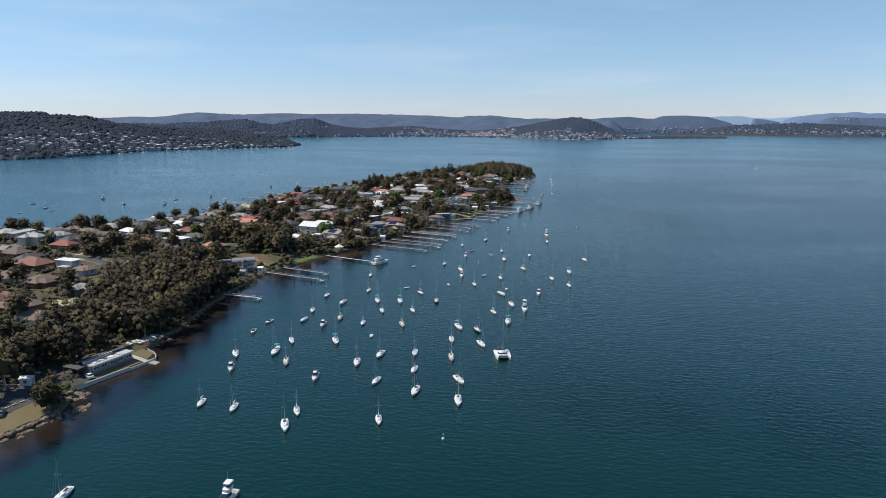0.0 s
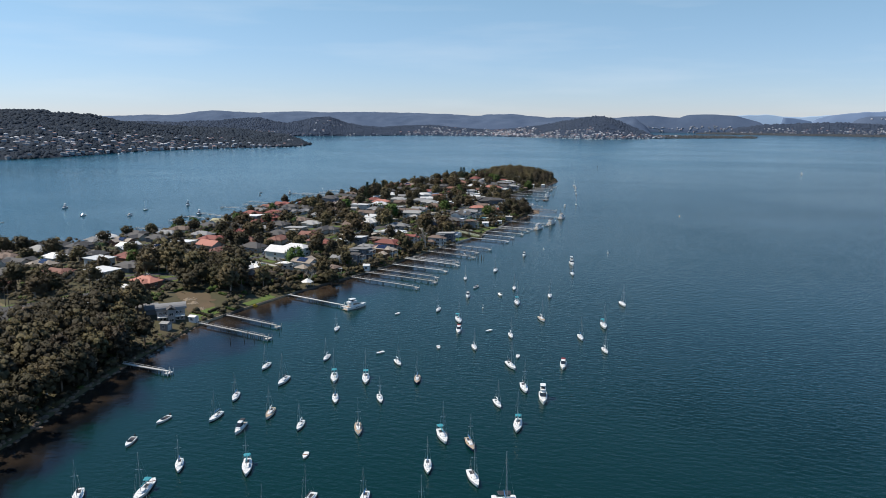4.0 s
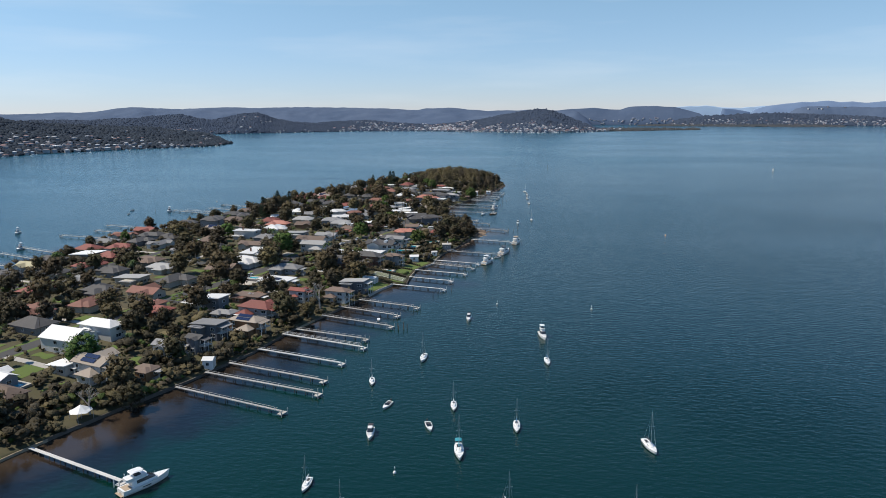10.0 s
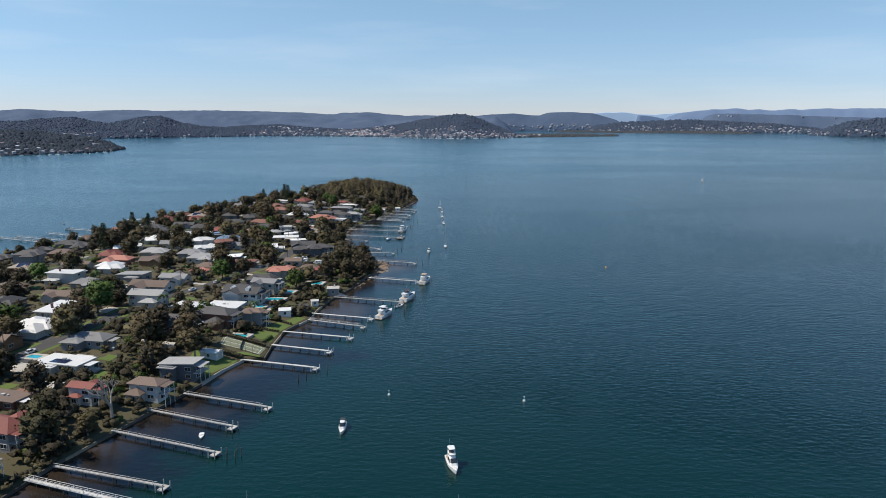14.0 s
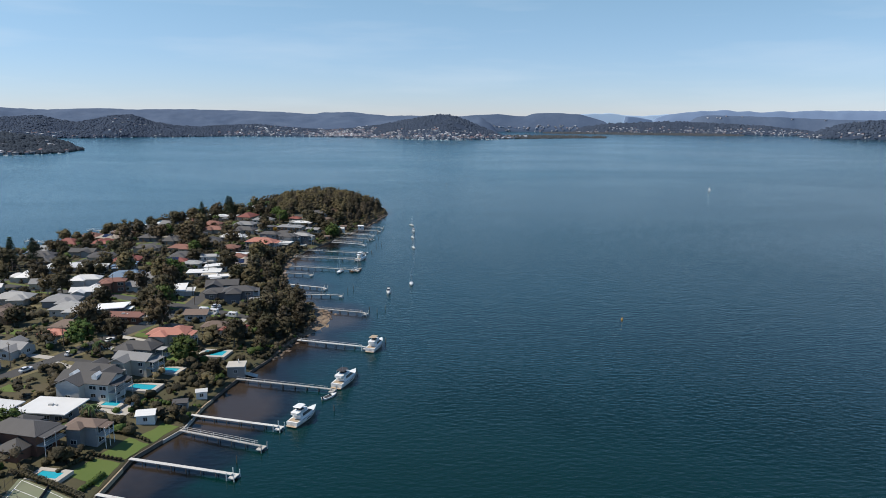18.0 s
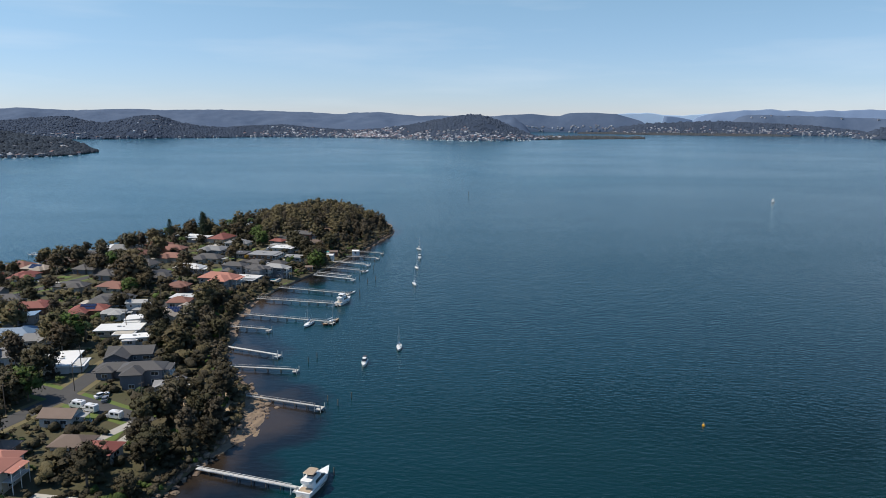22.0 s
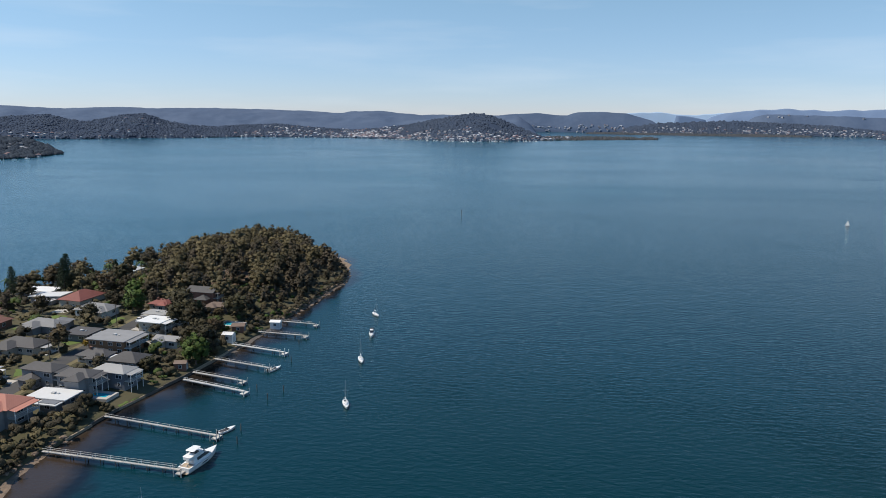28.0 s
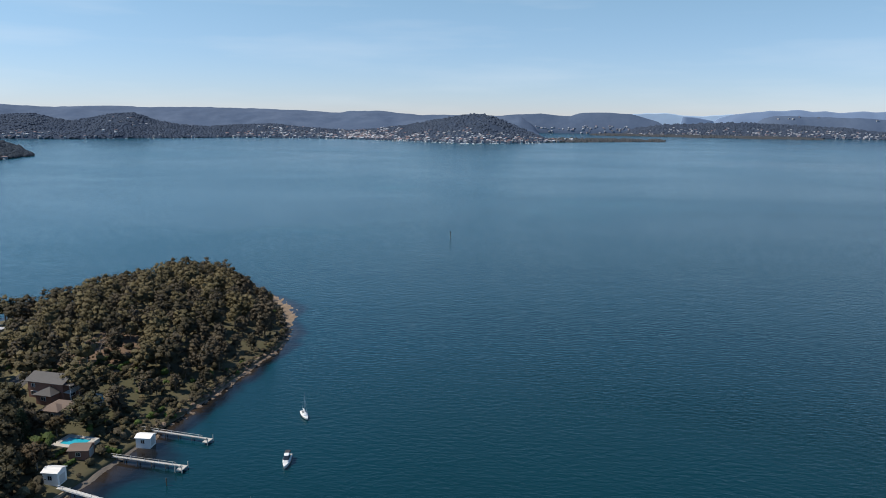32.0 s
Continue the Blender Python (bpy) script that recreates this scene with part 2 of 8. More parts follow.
M = {
    "white": mat("white_paint", (0.80, 0.80, 0.78), (0.70, 0.70, 0.67), 0.5, 0.6, 6, 0.05),
    "white_wall": mat("off_white_weatherboard", (0.60, 0.60, 0.58), (0.47, 0.47, 0.45), 0.7, 0.5, 6, 0.1, vary=0.12),
    "cream": mat("cream_render", (0.50, 0.46, 0.39), (0.40, 0.37, 0.31), 0.85, 0.5, 6, 0.1, vary=0.1),
    "brick": mat("red_brick", (0.24, 0.12, 0.08), (0.17, 0.09, 0.065), 0.9, 0.8, 14, 0.2, vary=0.2),
    "timber": mat("brown_timber", (0.26, 0.15, 0.08), (0.18, 0.10, 0.055), 0.8, 0.8, 10, 0.2, vary=0.2),
    "slate_wall": mat("grey_cladding", (0.16, 0.17, 0.19), (0.11, 0.12, 0.135), 0.8, 0.6, 8, 0.1, vary=0.15),
    "grey_wall": mat("grey_render", (0.30, 0.30, 0.30), (0.22, 0.22, 0.22), 0.85, 0.5, 8, 0.1, vary=0.15),
    "concrete": mat("concrete", (0.44, 0.42, 0.38), (0.33, 0.31, 0.28), 0.9, 0.7, 9, 0.25),
    "stone": mat("sandstone", (0.40, 0.32, 0.22), (0.26, 0.20, 0.14), 0.95, 0.9, 7, 0.5, vary=0.25),
    "glass": mat("window_glass", (0.03, 0.04, 0.05), (0.02, 0.025, 0.03), 0.06, 0.5, 3, 0, spec=0.8),
    "frame": mat("window_frame", (0.75, 0.75, 0.73), (0.66, 0.66, 0.64), 0.5),
    "solar": mat("solar_panel", (0.012, 0.02, 0.06), (0.02, 0.03, 0.08), 0.15, 1, 6, 0, spec=0.7),
    "gutter": mat("gutter_metal", (0.55, 0.55, 0.53), (0.45, 0.45, 0.43), 0.45),
    "deck": mat("grey_decking", (0.52, 0.50, 0.46), (0.38, 0.36, 0.33), 0.85, 0.8, 12, 0.3, vary=0.12),
    "pale_deck": mat("bleached_decking", (0.62, 0.61, 0.58), (0.50, 0.49, 0.46), 0.8, 0.8, 12, 0.3, vary=0.1),
    "pile": mat("weathered_pile", (0.16, 0.13, 0.10), (0.09, 0.075, 0.06), 0.95, 1.2, 9, 0.4),
    "white_pile": mat("white_sleeved_pile", (0.72, 0.72, 0.70), (0.58, 0.58, 0.55), 0.6, 1.0, 8),
    "gel": mat("white_gelcoat", (0.82, 0.82, 0.80), (0.76, 0.76, 0.73), 0.25, 0.6, 5, coat=0.3),
    "navy": mat("navy_gelcoat", (0.015, 0.03, 0.09), (0.02, 0.04, 0.10), 0.25, 0.6, 5, coat=0.3),
    "teak": mat("teak_deck", (0.42, 0.33, 0.24), (0.34, 0.26, 0.18), 0.75, 0.9, 20, 0.15),
    "canvas_blue": mat("blue_canvas", (0.03, 0.14, 0.32), (0.02, 0.10, 0.24), 0.85, 2, 15, 0.2),
    "canvas_teal": mat("teal_canvas", (0.04, 0.30, 0.36), (0.03, 0.22, 0.28), 0.85, 2, 15, 0.2),
    "canvas_dark": mat("dark_canvas", (0.03, 0.03, 0.04), (0.05, 0.05, 0.055), 0.85, 2, 15, 0.2),
    "canvas_red": mat("maroon_canvas", (0.20, 0.03, 0.03), (0.15, 0.02, 0.03), 0.85, 2, 15, 0.2),
    "alloy": mat("mast_alloy", (0.66, 0.67, 0.68), (0.55, 0.56, 0.57), 0.35, 1, 4, 0, 0.6),
    "varnish": mat("varnished_timber", (0.25, 0.10, 0.04), (0.18, 0.07, 0.03), 0.3, 1, 9, 0.1),
    "rubber": mat("black_rubber", (0.02, 0.02, 0.02), (0.035, 0.035, 0.035), 0.7),
    "asphalt": mat("asphalt", (0.075, 0.073, 0.072), (0.05, 0.05, 0.05), 0.95, 0.15, 3, 0.3),
    "path": mat("pale_concrete_path", (0.50, 0.47, 0.42), (0.38, 0.36, 0.32), 0.95, 0.3, 4, 0.2),
    "lawn": mat("mown_grass", (0.075, 0.13, 0.022), (0.12, 0.15, 0.035), 0.95, 0.12, 2.5, 0.5),
    "dry": mat("dry_grass", (0.18, 0.145, 0.075), (0.11, 0.10, 0.045), 0.95, 0.1, 2.5, 0.5),
    "earth": mat("bare_earth", (0.17, 0.11, 0.07), (0.11, 0.075, 0.05), 0.95, 0.3, 4, 0.6),
    "slope": mat("dry_cleared_slope", (0.150, 0.098, 0.056), (0.066, 0.058, 0.028), 0.95, 0.12, 1.5, 0.6),
    # dark stone for wet rock, its tone also standing for shade on seawalls
    "shaded_wet_stone": mat("weathered_shaded_stone", (0.13, 0.11, 0.09), (0.07, 0.06, 0.05), 0.9, 0.5, 5, 0.6, vary=0.3),
    "sand": mat("beach_sand", (0.46, 0.36, 0.24), (0.34, 0.26, 0.17), 0.95, 0.3, 6, 0.3),
    "court": mat("tennis_court", (0.17, 0.20, 0.12), (0.20, 0.21, 0.14), 0.9, 0.2, 5, 0.1),
    "pool": mat("pool_water", (0.02, 0.34, 0.46), (0.03, 0.42, 0.52), 0.05, 0.6, 3, 0.1),
    "bark": mat("tree_bark", (0.20, 0.16, 0.125), (0.11, 0.085, 0.065), 0.95, 1.5, 8, 0.5),
    "pale_bark": mat("pale_gum_bark", (0.46, 0.41, 0.35), (0.30, 0.26, 0.22), 0.9, 1.5, 8, 0.4),
    "gum": leaf_mat("gum_leaves", (0.049, 0.044, 0.020), (0.130, 0.098, 0.049)),
    "dark_leaf": leaf_mat("dark_leaves", (0.025, 0.025, 0.012), (0.074, 0.061, 0.030)),
    "green_leaf": leaf_mat("green_leaves", (0.045, 0.085, 0.016), (0.07, 0.11, 0.022)),
    "oak": leaf_mat("sheoak_needles", (0.050, 0.045, 0.027), (0.102, 0.082, 0.052)),
    "pine": leaf_mat("pine_needles", (0.022, 0.042, 0.02), (0.035, 0.055, 0.024)),
    "palm": leaf_mat("palm_fronds", (0.06, 0.10, 0.03), (0.10, 0.13, 0.045)),
    "yellow_leaf": leaf_mat("yellow_blossom", (0.42, 0.30, 0.03), (0.30, 0.24, 0.03)),
    "pink_leaf": leaf_mat("magenta_blossom", (0.25, 0.03, 0.10), (0.16, 0.03, 0.06)),
    # bluish distance haze is mixed into this leaf colour
    "hazed_leaf": mat("hazed_far_bush", (0.024, 0.035, 0.054), (0.044, 0.056, 0.070), 0.95, 0.006, 0.05, island=0.2, spec=0.1),
    "car_white": mat("white_car_paint", (0.78, 0.78, 0.78), (0.72, 0.72, 0.72), 0.25, coat=0.5),
    "car_grey": mat("grey_car_paint", (0.20, 0.21, 0.23), (0.17, 0.18, 0.2), 0.25, coat=0.5),
    "orange": mat("orange_float", (0.75, 0.35, 0.02), (0.65, 0.28, 0.02), 0.5),
}
ROOF = {
    "W": roof_mat("white_metal_roof", (0.74, 0.74, 0.72), (0.60, 0.60, 0.58), 0.5, 0.7),
    "w": M["white"],
    "G": roof_mat("light_grey_roof", (0.36, 0.36, 0.35), (0.28, 0.28, 0.275), 0.7),
    "g": roof_mat("grey_tile_roof", (0.25, 0.25, 0.25), (0.18, 0.18, 0.18), 0.75),
    "D": roof_mat("charcoal_tile_roof", (0.085, 0.082, 0.082), (0.055, 0.053, 0.053), 0.75),
    "b": roof_mat("brown_tile_roof", (0.19, 0.135, 0.105), (0.13, 0.095, 0.075), 0.8),
    "B": roof_mat("red_brown_tile_roof", (0.24, 0.11, 0.08), (0.17, 0.08, 0.06), 0.8),
    "R": roof_mat("red_tile_roof", (0.26, 0.075, 0.055), (0.19, 0.062, 0.05), 0.75),
    "O": roof_mat("terracotta_tile_roof", (0.46, 0.19, 0.135), (0.36, 0.155, 0.115), 0.75),
    "y": roof_mat("beige_metal_roof", (0.44, 0.40, 0.24), (0.36, 0.32, 0.19), 0.7),
    "U": roof_mat("blue_metal_roof", (0.16, 0.24, 0.34), (0.12, 0.19, 0.28), 0.55),
    "n": roof_mat("pale_green_metal_roof", (0.30, 0.36, 0.29), (0.24, 0.30, 0.24), 0.6),
    "S": roof_mat("tan_tile_roof", (0.33, 0.28, 0.23), (0.25, 0.21, 0.17), 0.8),
}
ROOF_WORDS = {"W": "white metal", "w": "white", "G": "light grey", "g": "grey tiled", "D": "charcoal tiled", "b": "brown tiled", "B": "red-brown tiled",
              "R": "red tiled", "O": "terracotta tiled", "y": "beige metal", "U": "blue metal", "n": "pale green metal", "S": "tan tiled"}


# ---- mesh helpers ----
def soften(me, normals):
    """Shade a crown by the way its foliage faces, not leaf by leaf."""
    me.shade_smooth()
    me.normals_split_custom_set_from_vertices([tuple(q) for q in normals])


class Geo:
    """Collects vertices and faces for one mesh."""

    def __init__(self):
        self.v, self.f, self.n = [], [], []

    def add(self, verts, faces):
        k = len(self.v)
        self.v.extend(tuple(p) for p in verts)
        self.f.extend(tuple(i + k for i in q) for q in faces)
        return self

    def box(self, x0, y0, z0, x1, y1, z1):
        c = [(x, y, z) for z in (z0, z1) for y in (y0, y1) for x in (x0, x1)]
        return self.add(c, [(0, 2, 3, 1), (4, 5, 7, 6), (0, 1, 5, 4), (2, 6, 7, 3), (0, 4, 6, 2), (1, 3, 7, 5)])

    def tube(self, a, b, r0, r1=None, n=8):
        """A tapered round bar from a to b."""
        a, b = Vector(a), Vector(b)
        r1 = r0 if r1 is None else r1
        d = (b - a).normalized()
        u = d.orthogonal().normalized()
        w = d.cross(u)
        ring = [(math.cos(2 * math.pi * i / n), math.sin(2 * math.pi * i / n)) for i in range(n)]
        vs = [a + (u * c + w * s) * r0 for c, s in ring] + [b + (u * c + w * s) * r1 for c, s in ring]
        fs = [(i, (i + 1) % n, (i + 1) % n + n, i + n) for i in range(n)] + [tuple(range(n))[::-1], tuple(range(n, 2 * n))]
        return self.add(vs, fs)

    def prism(self, outline, z0, z1):
        n = len(outline)
        vs = [(x, y, z0) for x, y in outline] + [(x, y, z1) for x, y in outline]
        return self.add(vs, [(i, (i + 1) % n, (i + 1) % n + n, i + n) for i in range(n)] + [tuple(range(n))[::-1], tuple(range(n, 2 * n))])

    def mesh(self, name, smooth=False):
        me = bpy.data.meshes.new(name)
        me.from_pydata(self.v, [], self.f)
        if smooth:
            me.shade_smooth()
        if len(self.n) == len(self.v) and self.n:
            soften(me, self.n)
        return me


def part(name, geo, material, parent=None, label="", smooth=False, at=None):
    """One mesh object under a thing or a part; geo is a Geo or a mesh to be shared."""
    me = geo.mesh(name, smooth) if isinstance(geo, Geo) else geo
    if material and not me.materials:
        me.materials.append(material)
    ob = new(name, me)
    ob.parent = parent
    if at is not None:
        ob.matrix_basis = at
    if label:
        ob["label"] = label
    return ob


def thing(name, label, category, group="", kind=""):
    ob = new(name)
    ob.empty_display_size = 0.5
    return tagged(ob, label, category, group, kind)


SHARED = {}


def shared(key, build):
    if key not in SHARED:
        SHARED[key] = build()
    return SHARED[key]


def lerp(table, y):
    """Smooth interpolation in rows of (y, x)."""
    ys, xs = [r[0] for r in table], [r[1] for r in table]
    return float(np.interp(y, ys, xs))


# ---- the lie of the land ----
EAST = [(-200, -250), (0, -205), (100, -152), (155, -139.5), (172, -136.5), (183, -141), (190, -146.5), (218, -139.3), (223, -138.6), (227.5, -141.2), (230.5, -145.5), (232, -148.5), (246, -151), (262, -152.5), (290, -159), (316, -163), (370, -167), (400, -161),
        (423, -155), (450, -146), (480, -135), (510, -126), (540, -121), (575, -111), (597, -105), (609, -102.5), (620, -98.7), (622, -91.5), (637, -93.2), (656, -93.7), (674, -87.5), (690, -87.5), (713, -84.4), (740, -78),
        (780, -72), (807, -80), (835, -98), (880, -114), (917, -118), (950, -113), (980, -105), (1000, -101), (1030, -96), (1075, -89), (1130, -82),
        (1150, -86), (1180, -99), (1210, -118), (1235, -140), (1252, -165)]
WEST = [(-200, -640), (350, -620), (420, -480), (450, -405), (500, -378), (560, -345), (590, -334), (650, -326), (720, -332), (770, -322), (850, -300), (900, -295),
        (960, -283), (1010, -272), (1070, -250), (1110, -232), (1160, -208), (1200, -198), (1230, -186), (1252, -166)]


def east(y):
    return lerp(EAST, y)


def west(y):
    return lerp(WEST, y)


def shore_dist(x, y):
    d = min(east(y) - x, x - west(y), (1252 - y) * 0.8)
    return d


def ground_z(x, y):
    d = shore_dist(x, y)
    if d <= 0:
        return -1.5
    z = 0.9 + 5.0 * (1 - math.exp(-d / 42))
    z += 5.2 * math.exp(-((x + 145) / 42) ** 2 - ((y - 1135) / 62) ** 2) * min(1, d / 22)
    return z + 0.25 * math.sin(x * 0.11 + y * 0.05) * min(1, d / 10)


def axis_turn(y):
    """The turn of streets and houses, which follow the shore, in degrees."""
    return -math.degrees(math.atan((east(y + 60) - east(y - 60)) / 120)) * 0.8 if 380 < y < 1000 else -8


# ---- water ----
def water_material():
    m = bpy.data.materials.new("bay_water")
    m.use_nodes = True
    n, l = m.node_tree.nodes, m.node_tree.links
    p = n["Principled BSDF"]
    p.inputs["IOR"].default_value = 1.34
    tc = n.new("ShaderNodeTexCoord")
    # large patches of slick and ruffled water
    mp = n.new("ShaderNodeMapping")
    mp.inputs["Scale"].default_value = (0.0022, 0.0042, 1)
    mp.inputs["Rotation"].default_value = (0, 0, 0.5)
    l.new(tc.outputs["Object"], mp.inputs["Vector"])
    patch = n.new("ShaderNodeTexNoise")
    patch.inputs["Scale"].default_value, patch.inputs["Detail"].default_value, patch.inputs["Distortion"].default_value = 1.0, 6, 0.8
    l.new(mp.outputs[0], patch.inputs["Vector"])
    # colour of the water body: deep green by the moorings, bluer out in the wide bay
    body = n.new("ShaderNodeMix")
    body.data_type = "RGBA"
    body.inputs[6].default_value, body.inputs[7].default_value = (0.0007, 0.0215, 0.0165, 1), (0.0006, 0.0180, 0.0290, 1)
    bank = n.new("ShaderNodeVectorMath")
    bank.operation = "DOT_PRODUCT"
    bank.inputs[1].default_value = (1.0, 0.10, 0)
    l.new(tc.outputs["Object"], bank.inputs[0])
    fall = n.new("ShaderNodeMapRange")
    fall.inputs["From Min"].default_value, fall.inputs["From Max"].default_value = -40, 420
    l.new(bank.outputs["Value"], fall.inputs["Value"])
    l.new(fall.outputs[0], body.inputs[0])
    # body darkened northward, standing for weaker sky reflection at steep views
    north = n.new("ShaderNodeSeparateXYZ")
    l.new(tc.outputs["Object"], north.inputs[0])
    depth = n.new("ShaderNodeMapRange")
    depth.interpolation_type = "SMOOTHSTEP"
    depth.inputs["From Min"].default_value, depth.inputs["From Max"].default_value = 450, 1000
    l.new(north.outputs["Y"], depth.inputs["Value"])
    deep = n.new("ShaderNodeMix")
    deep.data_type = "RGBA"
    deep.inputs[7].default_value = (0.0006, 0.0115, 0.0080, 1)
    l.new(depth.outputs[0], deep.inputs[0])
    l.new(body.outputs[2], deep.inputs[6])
    # bluer far out in the open bay: low-angle sky reflection put into the colour
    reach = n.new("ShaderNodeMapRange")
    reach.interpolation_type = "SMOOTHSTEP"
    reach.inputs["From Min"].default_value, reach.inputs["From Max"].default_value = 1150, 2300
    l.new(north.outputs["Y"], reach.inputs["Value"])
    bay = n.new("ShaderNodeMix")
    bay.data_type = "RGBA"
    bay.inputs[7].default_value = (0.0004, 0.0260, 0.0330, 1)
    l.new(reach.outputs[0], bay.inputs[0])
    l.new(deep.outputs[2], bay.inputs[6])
    # paler behind the point: silt in the shallower bay, plus painted sky sheen
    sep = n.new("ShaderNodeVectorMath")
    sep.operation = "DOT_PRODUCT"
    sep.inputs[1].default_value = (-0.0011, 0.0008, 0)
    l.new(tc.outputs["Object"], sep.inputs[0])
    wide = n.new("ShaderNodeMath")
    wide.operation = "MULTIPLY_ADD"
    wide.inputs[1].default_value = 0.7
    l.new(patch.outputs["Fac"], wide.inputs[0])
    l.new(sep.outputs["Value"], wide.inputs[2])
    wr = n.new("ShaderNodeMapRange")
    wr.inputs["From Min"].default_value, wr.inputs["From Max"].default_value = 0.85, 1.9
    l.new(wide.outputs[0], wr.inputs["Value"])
    silt_sheen = n.new("ShaderNodeMix")
    silt_sheen.data_type = "RGBA"
    silt_sheen.inputs[7].default_value = (0.0016, 0.058, 0.092, 1)
    l.new(wr.outputs[0], silt_sheen.inputs[0])
    l.new(bay.outputs[2], silt_sheen.inputs[6])
    # thin drifting slicks and old wakes
    smap = n.new("ShaderNodeMapping")
    smap.inputs["Scale"].default_value, smap.inputs["Rotation"].default_value = (0.0028, 0.0075, 1), (0, 0, 0.35)
    l.new(tc.outputs["Object"], smap.inputs["Vector"])
    sn = n.new("ShaderNodeTexNoise")
    sn.inputs["Scale"].default_value, sn.inputs["Detail"].default_value, sn.inputs["Distortion"].default_value = 1.0, 2.5, 1.2
    l.new(smap.outputs[0], sn.inputs["Vector"])
    off = n.new("ShaderNodeMath")
    off.operation = "SUBTRACT"
    off.inputs[1].default_value = 0.53
    l.new(sn.outputs["Fac"], off.inputs[0])
    size = n.new("ShaderNodeMath")
    size.operation = "ABSOLUTE"
    l.new(off.outputs[0], size.inputs[0])
    dist = n.new("ShaderNodeMapRange")
    dist.inputs["From Min"].default_value, dist.inputs["From Max"].default_value = 0.016, 0.002
    l.new(size.outputs[0], dist.inputs["Value"])
    gap = n.new("ShaderNodeMapRange")
    gap.inputs["From Min"].default_value, gap.inputs["From Max"].default_value = 0.5, 0.62
    l.new(patch.outputs["Fac"], gap.inputs["Value"])
    sm1 = n.new("ShaderNodeMath")
    sm1.operation = "MULTIPLY"
    l.new(dist.outputs[0], sm1.inputs[0])
    l.new(gap.outputs[0], sm1.inputs[1])
    sm2 = n.new("ShaderNodeMath")
    sm2.operation = "MULTIPLY"
    far = n.new("ShaderNodeMapRange")
    far.inputs["From Min"].default_value, far.inputs["From Max"].default_value, far.inputs["To Max"].default_value = 1.05, 1.30, 0.7
    l.new(sep.outputs["Value"], far.inputs["Value"])
    l.new(sm1.outputs[0], sm2.inputs[0])
    l.new(far.outputs[0], sm2.inputs[1])
    slick = n.new("ShaderNodeMix")
    slick.data_type = "RGBA"
    slick.inputs[7].default_value = (0.05, 0.19, 0.22, 1)
    l.new(sm2.outputs[0], slick.inputs[0])
    l.new(silt_sheen.outputs[2], slick.inputs[6])
    at = n.new("ShaderNodeAttribute")
    at.attribute_name = "shallow"
    weed = n.new("ShaderNodeTexNoise")
    weed.inputs["Scale"].default_value, weed.inputs["Detail"].default_value = 0.05, 5
    l.new(tc.outputs["Object"], weed.inputs["Vector"])
    sh = n.new("ShaderNodeMath")
    sh.operation = "MULTIPLY_ADD"
    sh.inputs[1].default_value = 0.9
    l.new(weed.outputs["Fac"], sh.inputs[0])
    l.new(at.outputs["Fac"], sh.inputs[2])
    rg = n.new("ShaderNodeMapRange")
    rg.interpolation_type = "SMOOTHSTEP"
    rg.inputs["From Min"].default_value, rg.inputs["From Max"].default_value = 0.80, 1.12
    l.new(sh.outputs[0], rg.inputs["Value"])
    bed = n.new("ShaderNodeMix")
    bed.data_type = "RGBA"
    bed.inputs[6].default_value, bed.inputs[7].default_value = (0.0045, 0.0060, 0.0075, 1), (0.042, 0.030, 0.021, 1)
    rb = n.new("ShaderNodeMapRange")
    rb.inputs["From Min"].default_value, rb.inputs["From Max"].default_value = 1.15, 1.5
    l.new(sh.outputs[0], rb.inputs["Value"])
    l.new(rb.outputs[0], bed.inputs[0])
    mixc = n.new("ShaderNodeMix")
    mixc.data_type = "RGBA"
    l.new(rg.outputs[0], mixc.inputs[0])
    l.new(slick.outputs[2], mixc.inputs[6])
    l.new(bed.outputs[2], mixc.inputs[7])
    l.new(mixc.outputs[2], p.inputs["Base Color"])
    # wind ripples, crests across the wind
    r1 = n.new("ShaderNodeMapping")
    r1.inputs["Rotation"].default_value, r1.inputs["Scale"].default_value = (0, 0, -0.06), (0.34, 0.60, 1)
    l.new(tc.outputs["Object"], r1.inputs["Vector"])
    w1 = n.new("ShaderNodeTexNoise")
    w1.inputs["Scale"].default_value, w1.inputs["Detail"].default_value, w1.inputs["Roughness"].default_value = 1.0, 4, 0.55
    l.new(r1.outputs[0], w1.inputs["Vector"])
    bp = n.new("ShaderNodeBump")
    bp.inputs["Distance"].default_value = 0.44
    st = n.new("ShaderNodeMapRange")
    st.inputs["From Min"].default_value, st.inputs["From Max"].default_value = 0.35, 0.65
    st.inputs["To Min"].default_value, st.inputs["To Max"].default_value = 0.44, 0.62
    l.new(patch.outputs["Fac"], st.inputs["Value"])
    # calmer water in the lee of the land
    calm = n.new("ShaderNodeMapRange")
    calm.inputs["To Min"].default_value, calm.inputs["To Max"].default_value = 1.0, 0.22
    l.new(at.outputs["Fac"], calm.inputs["Value"])
    lee = n.new("ShaderNodeMath")
    lee.operation = "MULTIPLY"
    l.new(st.outputs[0], lee.inputs[0])
    l.new(calm.outputs[0], lee.inputs[1])
    l.new(lee.outputs[0], bp.inputs["Strength"])
    # longer chop that shows far out
    r2 = n.new("ShaderNodeMapping")
    r2.inputs["Rotation"].default_value, r2.inputs["Scale"].default_value = (0, 0, -0.12), (0.06, 0.13, 1)
    l.new(tc.outputs["Object"], r2.inputs["Vector"])
    w2 = n.new("ShaderNodeTexNoise")
    w2.inputs["Scale"].default_value, w2.inputs["Detail"].default_value = 1.0, 4
    l.new(r2.outputs[0], w2.inputs["Vector"])
    sum_ = n.new("ShaderNodeMath")
